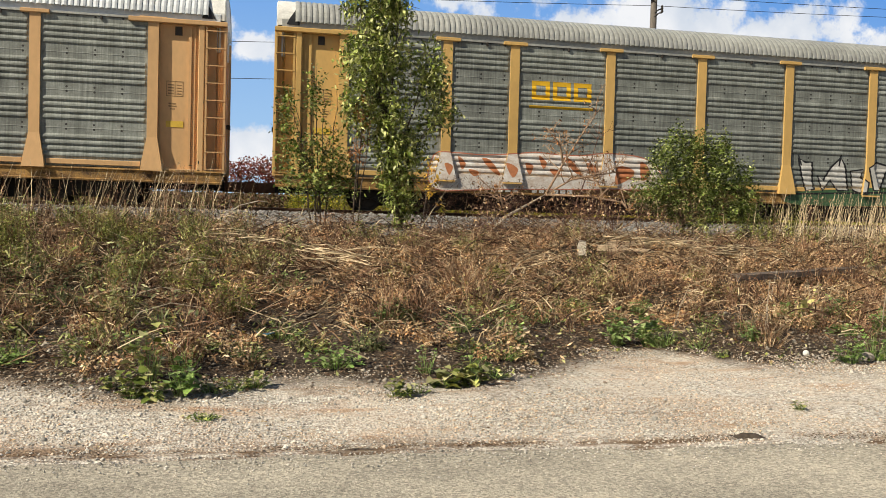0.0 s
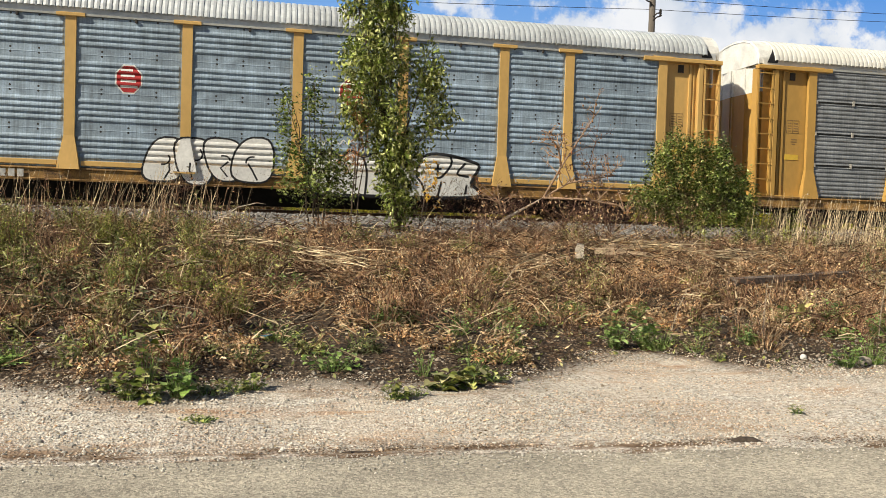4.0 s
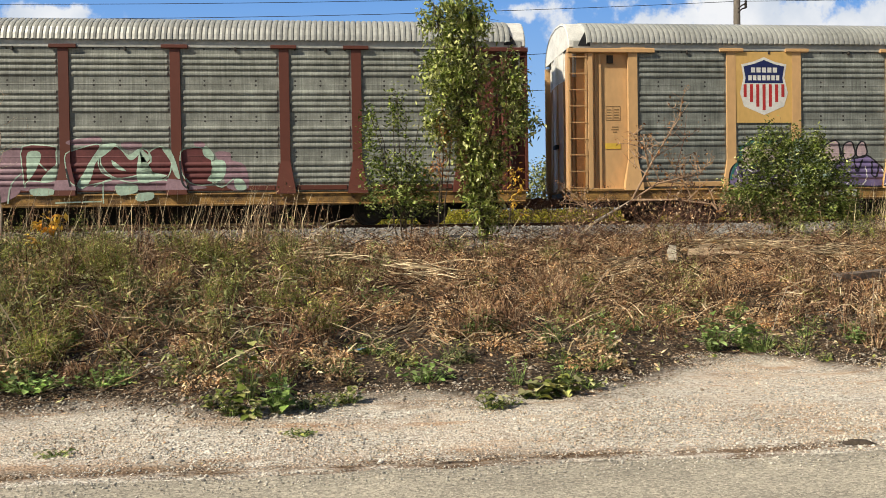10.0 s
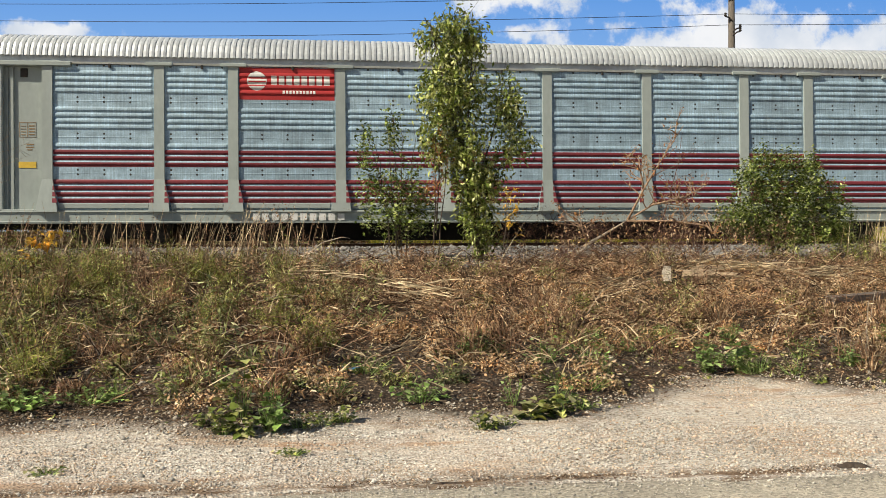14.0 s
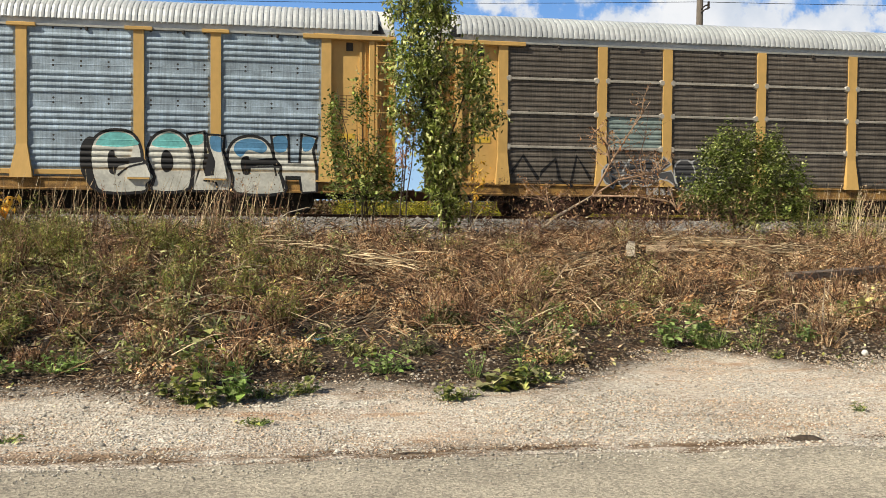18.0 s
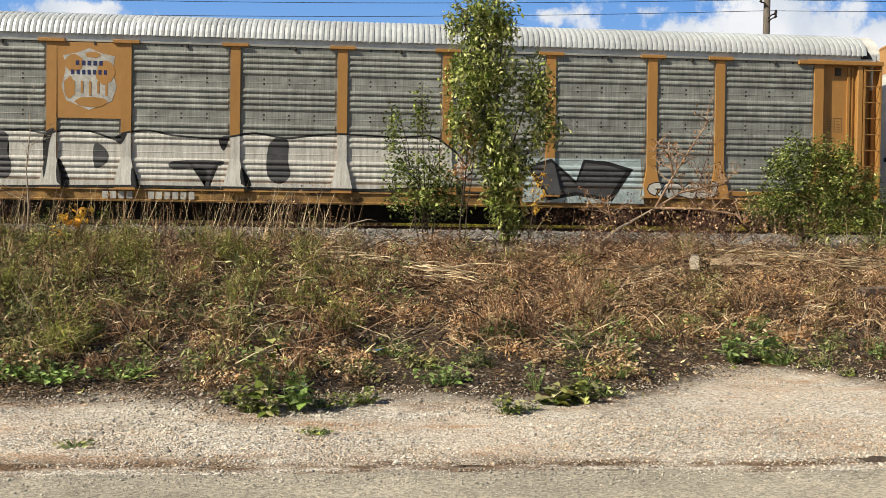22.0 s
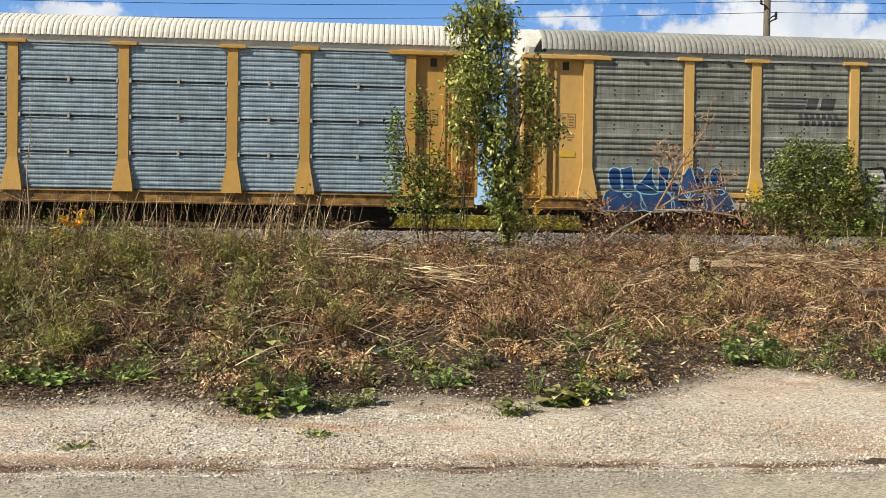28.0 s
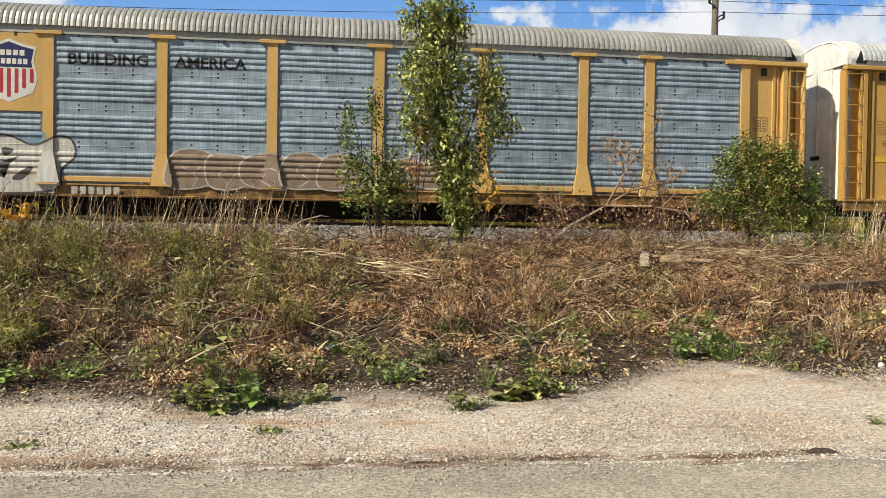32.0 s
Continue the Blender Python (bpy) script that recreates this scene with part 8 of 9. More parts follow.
        p = field(n, rs, heap, 16.2, 18.7)
        n = len(p)
        a, L = g.r.uniform(0, 6.283, n), g.r.uniform(0.3, 1.15, n)
        tip = p + np.stack([np.cos(a) * L, np.sin(a) * L * 0.6, g.r.uniform(0.05, hi, n) * L], 1)
        p[:, 2] -= 0.02
        g.ribbons(p, tip, 0.10, g.r.uniform(0.6, 1.3, n) * w)
        tagged(g.out(name, mt), "tangled dead brush twigs heaped along the crest", "brush", kind="stuff")
        if seed == 61:
            lv = Green(63)
            c = along(p, tip, 2, g.r, 0.2)
            lv.leaves(c, 0.07, 0.4, 0.45)
            tagged(lv.out("brush_leaves", L_BROWN), "dead leaves caught in the brush", "dead leaves", kind="stuff")
    # pale stalks lodged slantwise low on the weedy side
    g = Green(65)
    p = field(2600, rs, lambda x, y, e, u: (x < -0.8) & (e > 0.25) & (e < 2.6) & (u < 0.5 * (patchy(x, y, 1.2) > 0.4)), 7.8, 12.5)
    n = len(p)
    a, L = g.r.normal(0.5, 0.7, n), g.r.uniform(0.3, 0.95, n)
    s_ = g.r.choice((-1, 1), n, p=(0.35, 0.65))
    g.ribbons(p, p + np.stack([s_ * np.cos(a) * L, -0.2 * L, np.abs(np.sin(a)) * L], 1), 0.06, 0.011)
    tagged(g.out("lodged_stalks", L_STRAW), "tan stalks lodged slantwise among the weeds", "dead weeds", kind="stuff")
    # feathery green growth round the bush
    g = Green(64)
    p = field(900, rs, lambda x, y, e, u: (y > 16.8) & (y < 18.4) & (x > 8.3) & (x < 12.6) & (u < 0.75 * (patchy(x, y, 1.8) > 0.4)), 16.8, 18.4)
    top, h = stems_up(g, p, 0.25, 0.75, 0.25, 0.010, 3, 0.08)
    g.leaves(along(p, top, 22, g.r, 0.15) + g.r.normal(0, 0.02, (len(p) * 22, 3)), 0.075, 0.1, 0.2)
    tagged(g.out("crest_weeds", L_FEATHER), "feathery green weeds round the bush", "weeds", kind="stuff")
    # brown bits blown over the gravel
    g = Green(27)
    p = field(9000, rs, lambda x, y, e, u: (y > 5.9) & (e < 0.3) & (u < 0.5 * (patchy(x * 0.5, y, 2.6) > 0.52)), 5.9, 9.5)
    p[:, 2] += 0.012
    g.leaves(p, 0.028, 0.0, 0.5, 0.9)
    tagged(g.out("leaf_crumbs", L_BROWN), "brown leaf crumbs scattered over the gravel", "leaf litter", kind="stuff")
    # pale fallen straw in sheaves
    for cx, cy, ang, m in ((0.62, 12.75, -0.95, 34), (6.8, 15.4, 0.05, 110), (8.3, 14.6, 0.1, 60), (4.3, 14.2, 0.6, 26), (11.0, 13.2, 0.2, 70), (-0.9, 13.9, -0.4, 26)):
        g = Green(int(cx * 31 + 700))
        x, y = cx + g.r.normal(0, 0.42, m), cy + g.r.normal(0, 0.16, m)
        p = np.stack([x, y, height(x, y) + g.r.uniform(0.18, 0.36, m)], 1)
        a, L = ang + g.r.normal(0, 0.25, m), g.r.uniform(0.4, 1.2, m)
        b = p + np.stack([np.cos(a) * L, np.sin(a) * L, g.r.uniform(-0.15, 0.08, m)], 1)
        b[:, 2] = np.maximum(b[:, 2], height(b[:, 0], b[:, 1]) + 0.12)
        g.ribbons(p, b, 0.05, 0.017)
        tagged(g.out("straw_sheaf", L_PALE), "sheaf of bleached fallen straw on the bank", "straw", "fallen straw", "stuff")


bank_plants()


def stones(name, pts, size, material, seed, label, category):
    """Small angular stones: squashed, skewed octahedra."""
    r, n = np.random.RandomState(seed), len(pts)
    base = np.array([(1, 0, 0), (0, 1, 0), (-1, 0, 0), (0, -1, 0), (0, 0, 0.75), (0, 0, -0.75)], float)
    s = (size * r.lognormal(0, 0.35, n))[:, None, None]
    v = base[None] * s * r.uniform(0.7, 1.3, (n, 6, 1))
    a = r.uniform(0, 6.283, n)
    c, q = np.cos(a)[:, None], np.sin(a)[:, None]
    v = np.stack([v[..., 0] * c - v[..., 1] * q, v[..., 0] * q + v[..., 1] * c, v[..., 2]], 2)
    v += r.normal(0, 0.12, v.shape) * s + pts[:, None]
    f = np.array([(0, 1, 4), (1, 2, 4), (2, 3, 4), (3, 0, 4), (1, 0, 5), (2, 1, 5), (3, 2, 5), (0, 3, 5)])
    faces = (np.arange(n) * 6)[:, None, None] + f[None]
    tagged(quick(name, v.reshape(-1, 3), faces.reshape(-1, 3), material), label, category, kind="stuff")


def stone_fields():
    rs = np.random.RandomState(8)
    p = field(84000, rs, lambda x, y, e, u: (y > 5.62) & (e < 0.35) & (u < np.where(patchy(x * 0.45, y, 2.2) > 0.54, 0.16, 0.90)), 5.7, 9.8)
    p[:, 2] += 0.002
    stones("gravel", p[::2], 0.0076, M_PEBBLE, 1, "pale limestone chips of the verge", "gravel")
    stones("fine_gravel", p[1::2], 0.0068, mat("tan_chip", (0.55, 0.43, 0.32), 0.9, 0, 0.15, 8, 60, 0.3, island=0.5), 4, "tan and brown chips among the gravel", "gravel")
    p = field(16000, rs, lambda x, y, e, u: (y > 5.75) & (e < 0.2) & (u < np.where((patchy(x, y, 1.3) > 0.45) | ((y < 6.3) & (x < 1.2)), 0.7, 0.08)), 5.7, 9.8)
    stones("coarse_gravel", p, 0.0112, M_PEBBLE, 5, "larger limestone pieces of the verge", "gravel")
    # stones strayed onto the lane, dark bark and leaf debris along its edge
    n = 2600
    y = 5.72 - np.abs(rs.normal(0, 0.22, n))
    x = rs.uniform(-4.5, 6.5, n)
    stones("stray_chips", np.stack([x, y, 0.014 + 0 * x], 1), 0.0065, M_PEBBLE, 6, "chips strayed onto the lane", "gravel")
    n = 5200
    x = rs.uniform(-4.5, 6.5, n)
    keep = rs.uniform(0, 1, n) < np.clip(0.5 + 0.5 * np.sin(x * 1.7) + 0.4 * np.sin(x * 4.3 + 1), 0.03, 1)
    x = x[keep]
    y = 5.80 + rs.normal(0, 0.055, len(x)) + 0.05 * np.sin(x * 2.1)
    g = Green(28)
    g.leaves(np.stack([x, y, 0.016 + 0.01 * rs.uniform(0, 1, len(x))], 1), 0.024, 0.0, 0.35, 0.9)
    tagged(g.out("edge_debris", L_DEBRIS), "dark bark and leaf debris along the lane's edge", "leaf litter", kind="stuff")
    # bits of leaf and stalk over the bare soil
    p = field(60000, rs, lambda x, y, e, u: (e > -0.25) & (e < 1.5) & (u < np.clip(0.9 - np.abs(e - 0.6) * 0.8, 0.1, 1) * (0.3 + 0.7 * (patchy(x, y, 2.4) > 0.48))), 7.2, 11.5)
    g = Green(29)
    p[:, 2] += 0.012 + np.abs(g.r.normal(0, 0.02, len(p)))
    k = len(p) // 4
    g.leaves(p[k:], 0.036, 0.0, 0.45, 0.5)
    a, L = g.r.uniform(0, 6.283, k), g.r.uniform(0.05, 0.28, k)
    g.ribbons(p[:k], p[:k] + np.stack([np.cos(a) * L, np.sin(a) * L * 0.5, g.r.uniform(0, 0.03, k) + 0.12 * np.maximum(0, np.sin(a)) * L], 1), 0.012, 0.006)
    tagged(g.out("soil_litter", L_DEBRIS), "brown leaf bits and broken stalks on the soil", "leaf litter", kind="stuff")
    p = field(22000, rs, lambda x, y, e, u: (e > -0.25) & (e < 3) & (u < 0.25 + 0.6 * (patchy(x, y, 1.4) > 0.5)), 7.2, 12)
    stones("loose_stones", p, 0.011, mat("earthy_stone", (0.34, 0.28, 0.215), 0.9, 0, 0.2, 8, 60, 0.3, island=0.6), 2, "loose pale stones at the foot of the bank", "stones")
    p = field(4200, rs, lambda x, y, e, u: (e > -0.15) & (e < 2.6) & (u < 0.8 * (patchy(x, y, 1.1) > 0.48)), 7.2, 11.5)
    stones("pale_rubble", p + (0, 0, 0.008), 0.017, mat("pale_rubble", (0.34, 0.30, 0.245), 0.9, 0, 0.2, 8, 60, 0.3, island=0.5), 7, "pale rubble on the soil of the bank's foot", "stones")
    n = 52000
    y = rs.uniform(16.6, 23.6, n)
    x = rs.uniform(-0.5 * y - 1, 0.86 * y + 2)
    keep = y > crest(x) + rs.normal(0, 0.3, n)
    x, y, n = x[keep], y[keep], int(keep.sum())
    stones("ballast", np.stack([x, y, height(x, y) + rs.uniform(0, 0.03, n)], 1), 0.038, M_STONE, 3, "grey crushed stone ballast under the track", "ballast")


stone_fields()

# ---- trees, bushes and single plants ----
def crown_points(r, clumps, n):
    """Points in overlapping clumps: (dx, dz, half width, half height)."""
    area = np.array([c[2] * c[3] for c in clumps])
    out = []
    for (dx, dz, rx, rz), k in zip(clumps, (n * area / area.sum()).astype(int)):
        d = r.normal(0, 1, (k, 3))
        d /= np.linalg.norm(d, axis=1)[:, None]
        d *= r.uniform(0, 1, k)[:, None] ** 0.45
        out.append(np.stack([dx + d[:, 0] * rx, d[:, 1] * rx * 0.9, dz + d[:, 2] * rz], 1))
    return np.concatenate(out)


def tree(name, at, clumps, n, size, leaf_mat, label, category, seed, trunk=0.05, bark=None, narrow=0.42, droop=0.35, stems=1, twig=True):
    at = (*at[:2], float(height(at[0], at[1])) - 0.03)
    ob = thing(name, label, category, at)
    r = np.random.RandomState(seed)
    top = max(c[1] + c[3] * 0.6 for c in clumps)
    leanx = sorted(clumps, key=lambda c: -c[1])[0][0]
    wood = Shape()
    for s in range(stems):
        off, spread = (s - (stems - 1) / 2) * 0.08, (s - (stems - 1) / 2) * 0.25
        pts = [(off, 0, 0)] + [(off + (leanx + spread) * t ** 1.3 + r.normal(0, 0.03), r.normal(0, 0.04), top * t) for t in (0.15, 0.3, 0.5, 0.7, 0.85, 1.0)]
        wood.tube(pts, [trunk * q / (1 + 0.3 * (stems - 1)) for q in (1.15, 1.0, 0.85, 0.65, 0.45, 0.28, 0.1)], 7)
    part("trunk", wood.mesh("trunk", True), bark or M_BARK, ob)
    pts = crown_points(r, clumps, n)
    for dx, dz, rx, rz in clumps:
        z0 = max(0.05, dz * 0.45 - 0.1)
        start = Vector((leanx * (z0 / top) ** 1.3, 0, z0))
        mid = Vector((start.x + (dx - start.x) * 0.5, r.normal(0, 0.08), z0 + (dz - z0) * 0.55))
        end = Vector((dx, r.normal(0, 0.1), dz + rz * 0.6))
        limb = part("limb", Shape().tube([start, mid, end], [trunk * 0.5, trunk * 0.32, trunk * 0.1], 5).mesh("limb", True), bark or M_BARK, ob)
        for _ in range(7):
            t = r.uniform(0.35, 1)
            a = start.lerp(end, t)
            b = a + Vector((r.normal(0, rx * 0.6), r.normal(0, rx * 0.5), abs(r.normal(0, rz * 0.6))))
            part("twig", Shape().tube([a, a.lerp(b, 0.5) + Vector((0, 0, 0.04)), b], [trunk * 0.16, trunk * 0.11, trunk * 0.05], 4).mesh("twig", True), bark or M_BARK, limb)
    g = Green(seed + 1)
    # leaves in small sprays, so that the crown has gaps and an uneven outline
    hub = pts[::20]
    c = np.repeat(hub, 20, 0)[:len(pts)] + r.normal(0, 1, (min(len(pts), len(hub) * 20), 3)) * (size * 0.95, size * 0.95, size * 1.25)
    g.leaves(c, size, droop, narrow)
    cr = g.out("crown", leaf_mat)
    cr.parent = ob
    return ob


tree("young_tree", (2.60, 17.55), [(-0.50, 4.70, 0.50, 0.60), (-1.05, 4.72, 0.20, 0.30), (-0.15, 4.6, 0.3, 0.4), (-0.56, 3.55, 0.78, 0.75), (0.56, 3.35, 0.32, 0.68), (0.75, 2.50, 0.45, 0.22),
     (-0.60, 2.60, 0.70, 0.55), (-0.10, 1.80, 0.60, 0.58), (-0.10, 1.05, 0.40, 0.45), (0.0, 0.45, 0.28, 0.40)], 14500, 0.118, L_MAPLE,
     "slender young tree with drooping yellow-green leaves on the bank", "tree", 31, 0.055, narrow=0.44, droop=0.5)
y = tree("yellow_sprig", (3.02, 17.1), [(0.15, 1.15, 0.16, 0.30), (0.05, 1.45, 0.12, 0.2)], 150, 0.10, L_YELLOW, "sprig of bright yellow leaves beside the young tree", "plant", 33, 0.012)
tree("sapling", (0.93, 17.85), [(-0.68, 2.35, 0.20, 0.62), (-0.12, 2.72, 0.22, 0.56), (-0.48, 1.60, 0.46, 0.46), (0.14, 1.60, 0.46, 0.54), (-0.10, 0.95, 0.92, 0.38), (0.42, 1.25, 0.36, 0.48)],
     4400, 0.085, L_BUSH, "thin many-stemmed green sapling by the track", "sapling", 35, 0.035, droop=0.1, narrow=0.55, stems=4)
tree("orange_sapling", (1.62, 17.2), [(0.10, 2.20, 0.16, 0.55), (0.0, 1.55, 0.22, 0.40), (0.15, 2.75, 0.14, 0.25)], 420, 0.072, L_ORANGE,
     "thin sapling with orange-brown autumn leaves", "sapling", 37, 0.02, stems=2)
tree("bush", (9.68, 18.7), [(-0.62, 1.95, 0.50, 0.46), (0.05, 2.20, 0.42, 0.42), (0.60, 1.90, 0.50, 0.50), (1.05, 1.30, 0.62, 0.72), (-0.95, 1.05, 0.62, 0.62), (0.15, 0.80, 1.05, 0.55), (0.0, 1.45, 0.85, 0.65), (-0.35, 2.45, 0.16, 0.30), (0.85, 2.25, 0.18, 0.28), (1.45, 0.75, 0.4, 0.5)],
     21000, 0.074, L_BUSH, "dense round dark green bush by the track", "bush", 39, 0.04, droop=0.1, narrow=0.55, stems=5)
for k, (x, yy, h) in enumerate(((11.15, 18.3, 1.15), (11.75, 18.6, 0.8), (12.1, 18.2, 0.9), (-4.9, 15.4, 0.9), (-5.6, 14.6, 1.0), (10.5, 17.7, 0.7))):
    tree("goldenrod_plant", (x, yy), [(0.05, h * 0.8, 0.14, h * 0.3), (-0.05, h * 0.5, 0.18, h * 0.3), (0.18, h * 0.95, 0.08, h * 0.15)], 330, 0.06,
         leafy("feathery_green", [(0.10, 0.15, 0.03), (0.20, 0.24, 0.05), (0.28, 0.28, 0.06)]) if k == 0 else bpy.data.materials["feathery_green"],
         "feathery yellow-green goldenrod plant", "plant", 50 + k, 0.008, narrow=0.2, droop=0.0)


def bare_tree(name, base, path, radius, twigs, seed, bark, label, leaves=0, leaf_mat=None, size=0.05, reach=0.45, twig_bark=None, limbs=()):
    """A bare or nearly bare stem with side twigs; path: points from its base."""
    r = np.random.RandomState(seed)
    at = (base[0], base[1], float(height(base[0], base[1])) - 0.02)
    ob = thing(name, label, "sapling", at)
    P = [Vector(p) for p in path]
    part("trunk", Shape().tube(P, [radius * (1 - 0.85 * k / (len(P) - 1)) for k in range(len(P))], 6).mesh("trunk", True), bark, ob)
    tips, runs = [], [P]
    for limb in limbs:
        L = [Vector(p) for p in limb]
        runs.append(L)
        part("limb", Shape().tube(L, [radius * (0.5 - 0.38 * k / (len(L) - 1)) for k in range(len(L))], 6).mesh("limb", True), twig_bark or bark, ob)
    for k in range(twigs):
        Q = runs[1 + k % (len(runs) - 1)] if limbs else P
        s = r.uniform(0.2, 0.98) * (len(Q) - 1)
        i = min(int(s), len(Q) - 2)
        a = Q[i].lerp(Q[i + 1], s - i)
        b = a + Vector((r.normal(0, 1), r.normal(0, 0.6), r.uniform(0.1, 1.4))).normalized() * reach * r.uniform(0.4, 1.4)
        m = a.lerp(b, 0.5) + Vector((r.normal(0, 0.03), 0, r.normal(0, 0.03)))
        tw = Shape().tube([a, m, b], [radius * 0.3, radius * 0.2, radius * 0.08], 4)
        for _ in range(3):
            q = m.lerp(b, r.uniform(0, 1))
            e = q + Vector((r.normal(0, 0.12), r.normal(0, 0.1), r.uniform(0.0, 0.22)))
            tw.tube([q, e], [radius * 0.12, radius * 0.05], 3)
            tips += [e, q]
        part("twig", tw, twig_bark or bark, ob)
        tips += [b, m.lerp(b, 0.6)]
    if leaves:
        g = Green(seed)
        c = np.array([tuple(tips[i]) for i in r.randint(0, len(tips), leaves)]) + r.normal(0, 0.03, (leaves, 3))
        g.leaves(c, size, 0.6, 0.5)
        o = g.out("leaves", leaf_mat)
        tagged(o, kind="stuff").parent = ob
    return ob


M_REDTWIG = mat("reddish_twigs", (0.13, 0.065, 0.045), 0.8, 0, 0.3, 6, 40, 0.1)
bare_tree("leaning_sapling", (4.72, 17.6), [(-0.35, 0.2, 0.0), (0.14, 0, 0.54), (0.62, 0, 0.81), (1.04, 0, 1.06)], 0.055, 60, 61, M_WHITEBARK,
          "leaning half-bare sapling with a few orange leaves", 420, L_ORANGE, 0.075, 0.5, mat("tan_twigs", (0.36, 0.24, 0.155), 0.8, 0, 0.3, 6, 40, 0.1),
          limbs=[[(1.02, 0, 1.05), (1.44, 0.05, 1.78), (1.85, 0, 2.45), (2.26, 0, 3.06)], [(1.0, 0, 1.03), (1.96, -0.1, 1.02), (2.7, -0.1, 0.92), (3.22, -0.1, 0.39)],
                 [(1.0, 0, 1.03), (1.7, 0.1, 1.43), (2.44, 0.1, 1.33)], [(1.40, 0.05, 1.72), (1.34, 0.1, 2.1), (1.30, 0.1, 2.43)], [(1.6, 0.1, 1.38), (2.2, 0.1, 1.5), (2.68, 0.1, 1.58)],
                 [(0.14, 0, 0.54), (0.0, -0.1, 0.9), (-0.2, -0.1, 1.1)]])
bare_tree("leaning_sapling", (6.4, 18.6), [(0, 0, 0), (0.35, 0, 0.6), (0.6, 0, 1.3), (0.85, 0.0, 2.2), (0.95, 0, 2.9)], 0.02, 16, 62, M_REDTWIG,
          "thin half-bare sapling with a few dry leaves", 90, L_ORANGE, 0.06, 0.5)
for k, (x, yy, h) in enumerate(((3.9, 18.6, 0.9), (4.5, 18.2, 1.1), (5.6, 18.2, 1.0), (6.6, 18.0, 0.9), (7.4, 18.4, 1.3), (8.2, 18.2, 0.9), (6.0, 17.4, 0.8), (4.2, 17.2, 0.8), (3.4, 17.6, 0.7), (7.9, 17.6, 0.7), (12.8, 18.8, 0.9), (-1.6, 18.4, 0.8), (5.0, 17.6, 0.7), (5.3, 18.6, 0.9), (6.9, 17.4, 0.6), (8.8, 17.8, 0.8), (10.4, 18.3, 0.9), (3.1, 18.2, 0.6), (7.0, 18.9, 1.0), *[(4.2 + 0.42 * q, 16.9 + 1.1 * ((q * 0.618) % 1), 0.40 + 0.5 * ((q * 0.381) % 1)) for q in range(10)])):
    rr = np.random.RandomState(70 + k)
    bare_tree("brush_plant", (x, yy), [(0, 0, 0), (rr.normal(0, 0.15), 0, h * 0.4), (rr.normal(0, 0.3), 0, h * 0.75), (rr.normal(0, 0.4), 0, h)], 0.013, 26, 80 + k, M_REDTWIG,
              "tangled reddish brown bare brush", 70, L_BROWN, 0.07, 0.5)
bare_tree("bare_sapling", (-6.67, 16.65), [(0, 0, 0), (0.03, 0, 0.8), (-0.02, 0, 1.5), (0.05, 0, 2.2), (0.02, 0, 2.9)], 0.022, 12, 63, M_PALEBARK, "thin pale bare sapling", reach=0.55)
ob = bare_tree("yellow_leaved_plant", (-5.75, 15.9), [(0, 0, 0), (0.05, 0, 0.45), (0.2, 0, 0.70), (0.55, 0, 0.85)], 0.012, 9, 64, M_REDTWIG, "small plant with glowing yellow-orange leaves", 120, L_YELLOW, 0.14, 0.22)


def broad_plant(x, yy, spread, h, n, size, seed, label, leaf_mat=None):
    """A low clump of broad leaves on short stalks."""
    n, size = int(n * 2.6), size * 0.62
    r = np.random.RandomState(seed)
    z = float(height(x, yy))
    ob = thing("leafy_weed", label, "weed", (x, yy, z), "broad-leaved weeds at the foot of the bank")
    a, d = r.uniform(0, 6.283, n), spread * np.sqrt(r.uniform(0, 1, n))
    c = np.stack([np.cos(a) * d, np.sin(a) * d * 0.6, r.uniform(0.15, 1.25, n) * h * (1.2 - 0.5 * d / spread)], 1)
    foot = c * (0.35, 0.35, 0)
    foot[:, 2] = height(x + foot[:, 0], yy + foot[:, 1]) - z - 0.01
    g = Green(seed)
    g.ribbons(foot, c, 0.02, 0.008, 2)
    st = tagged(g.out("stem", L_BRIGHT), kind="stuff")
    st.parent = ob
    # lobed leaf: a ring of six quads round the blade's heart
    az, tilt = r.uniform(0, 6.283, n), r.uniform(-0.2, 0.7, n)
    u = np.stack([np.cos(az), np.sin(az), -np.sin(tilt) * 0.7], 1)
    s = np.stack([-np.sin(az), np.cos(az), r.normal(0, 0.25, n)], 1)
    up = np.cross(u, s)
    L = (size * r.uniform(0.6, 1.25, n))[:, None]
    ring = [(0, 0, 0), (0.05, 0.42, 0.05), (0.42, 0.50, 0.10), (0.68, 0.30, 0.03), (1.0, 0.0, -0.12), (0.68, -0.30, 0.03), (0.42, -0.50, 0.10), (0.05, -0.42, 0.05)]
    P = [c + u * L * q[0] + s * L * q[1] + up * L * q[2] for q in ring]
    heart = c + u * L * 0.45 - up * L * 0.04
    v = np.stack(P + [heart], 1).reshape(-1, 3)
    f = np.array([(0, 1, 2, 8), (8, 2, 3, 4), (8, 4, 5, 6), (0, 8, 6, 7)])
    lv = quick("leaves", v, ((np.arange(n) * 9)[:, None, None] + f[None]).reshape(-1, 4), leaf_mat or L_BRIGHT)
    tagged(lv, kind="stuff").parent = ob


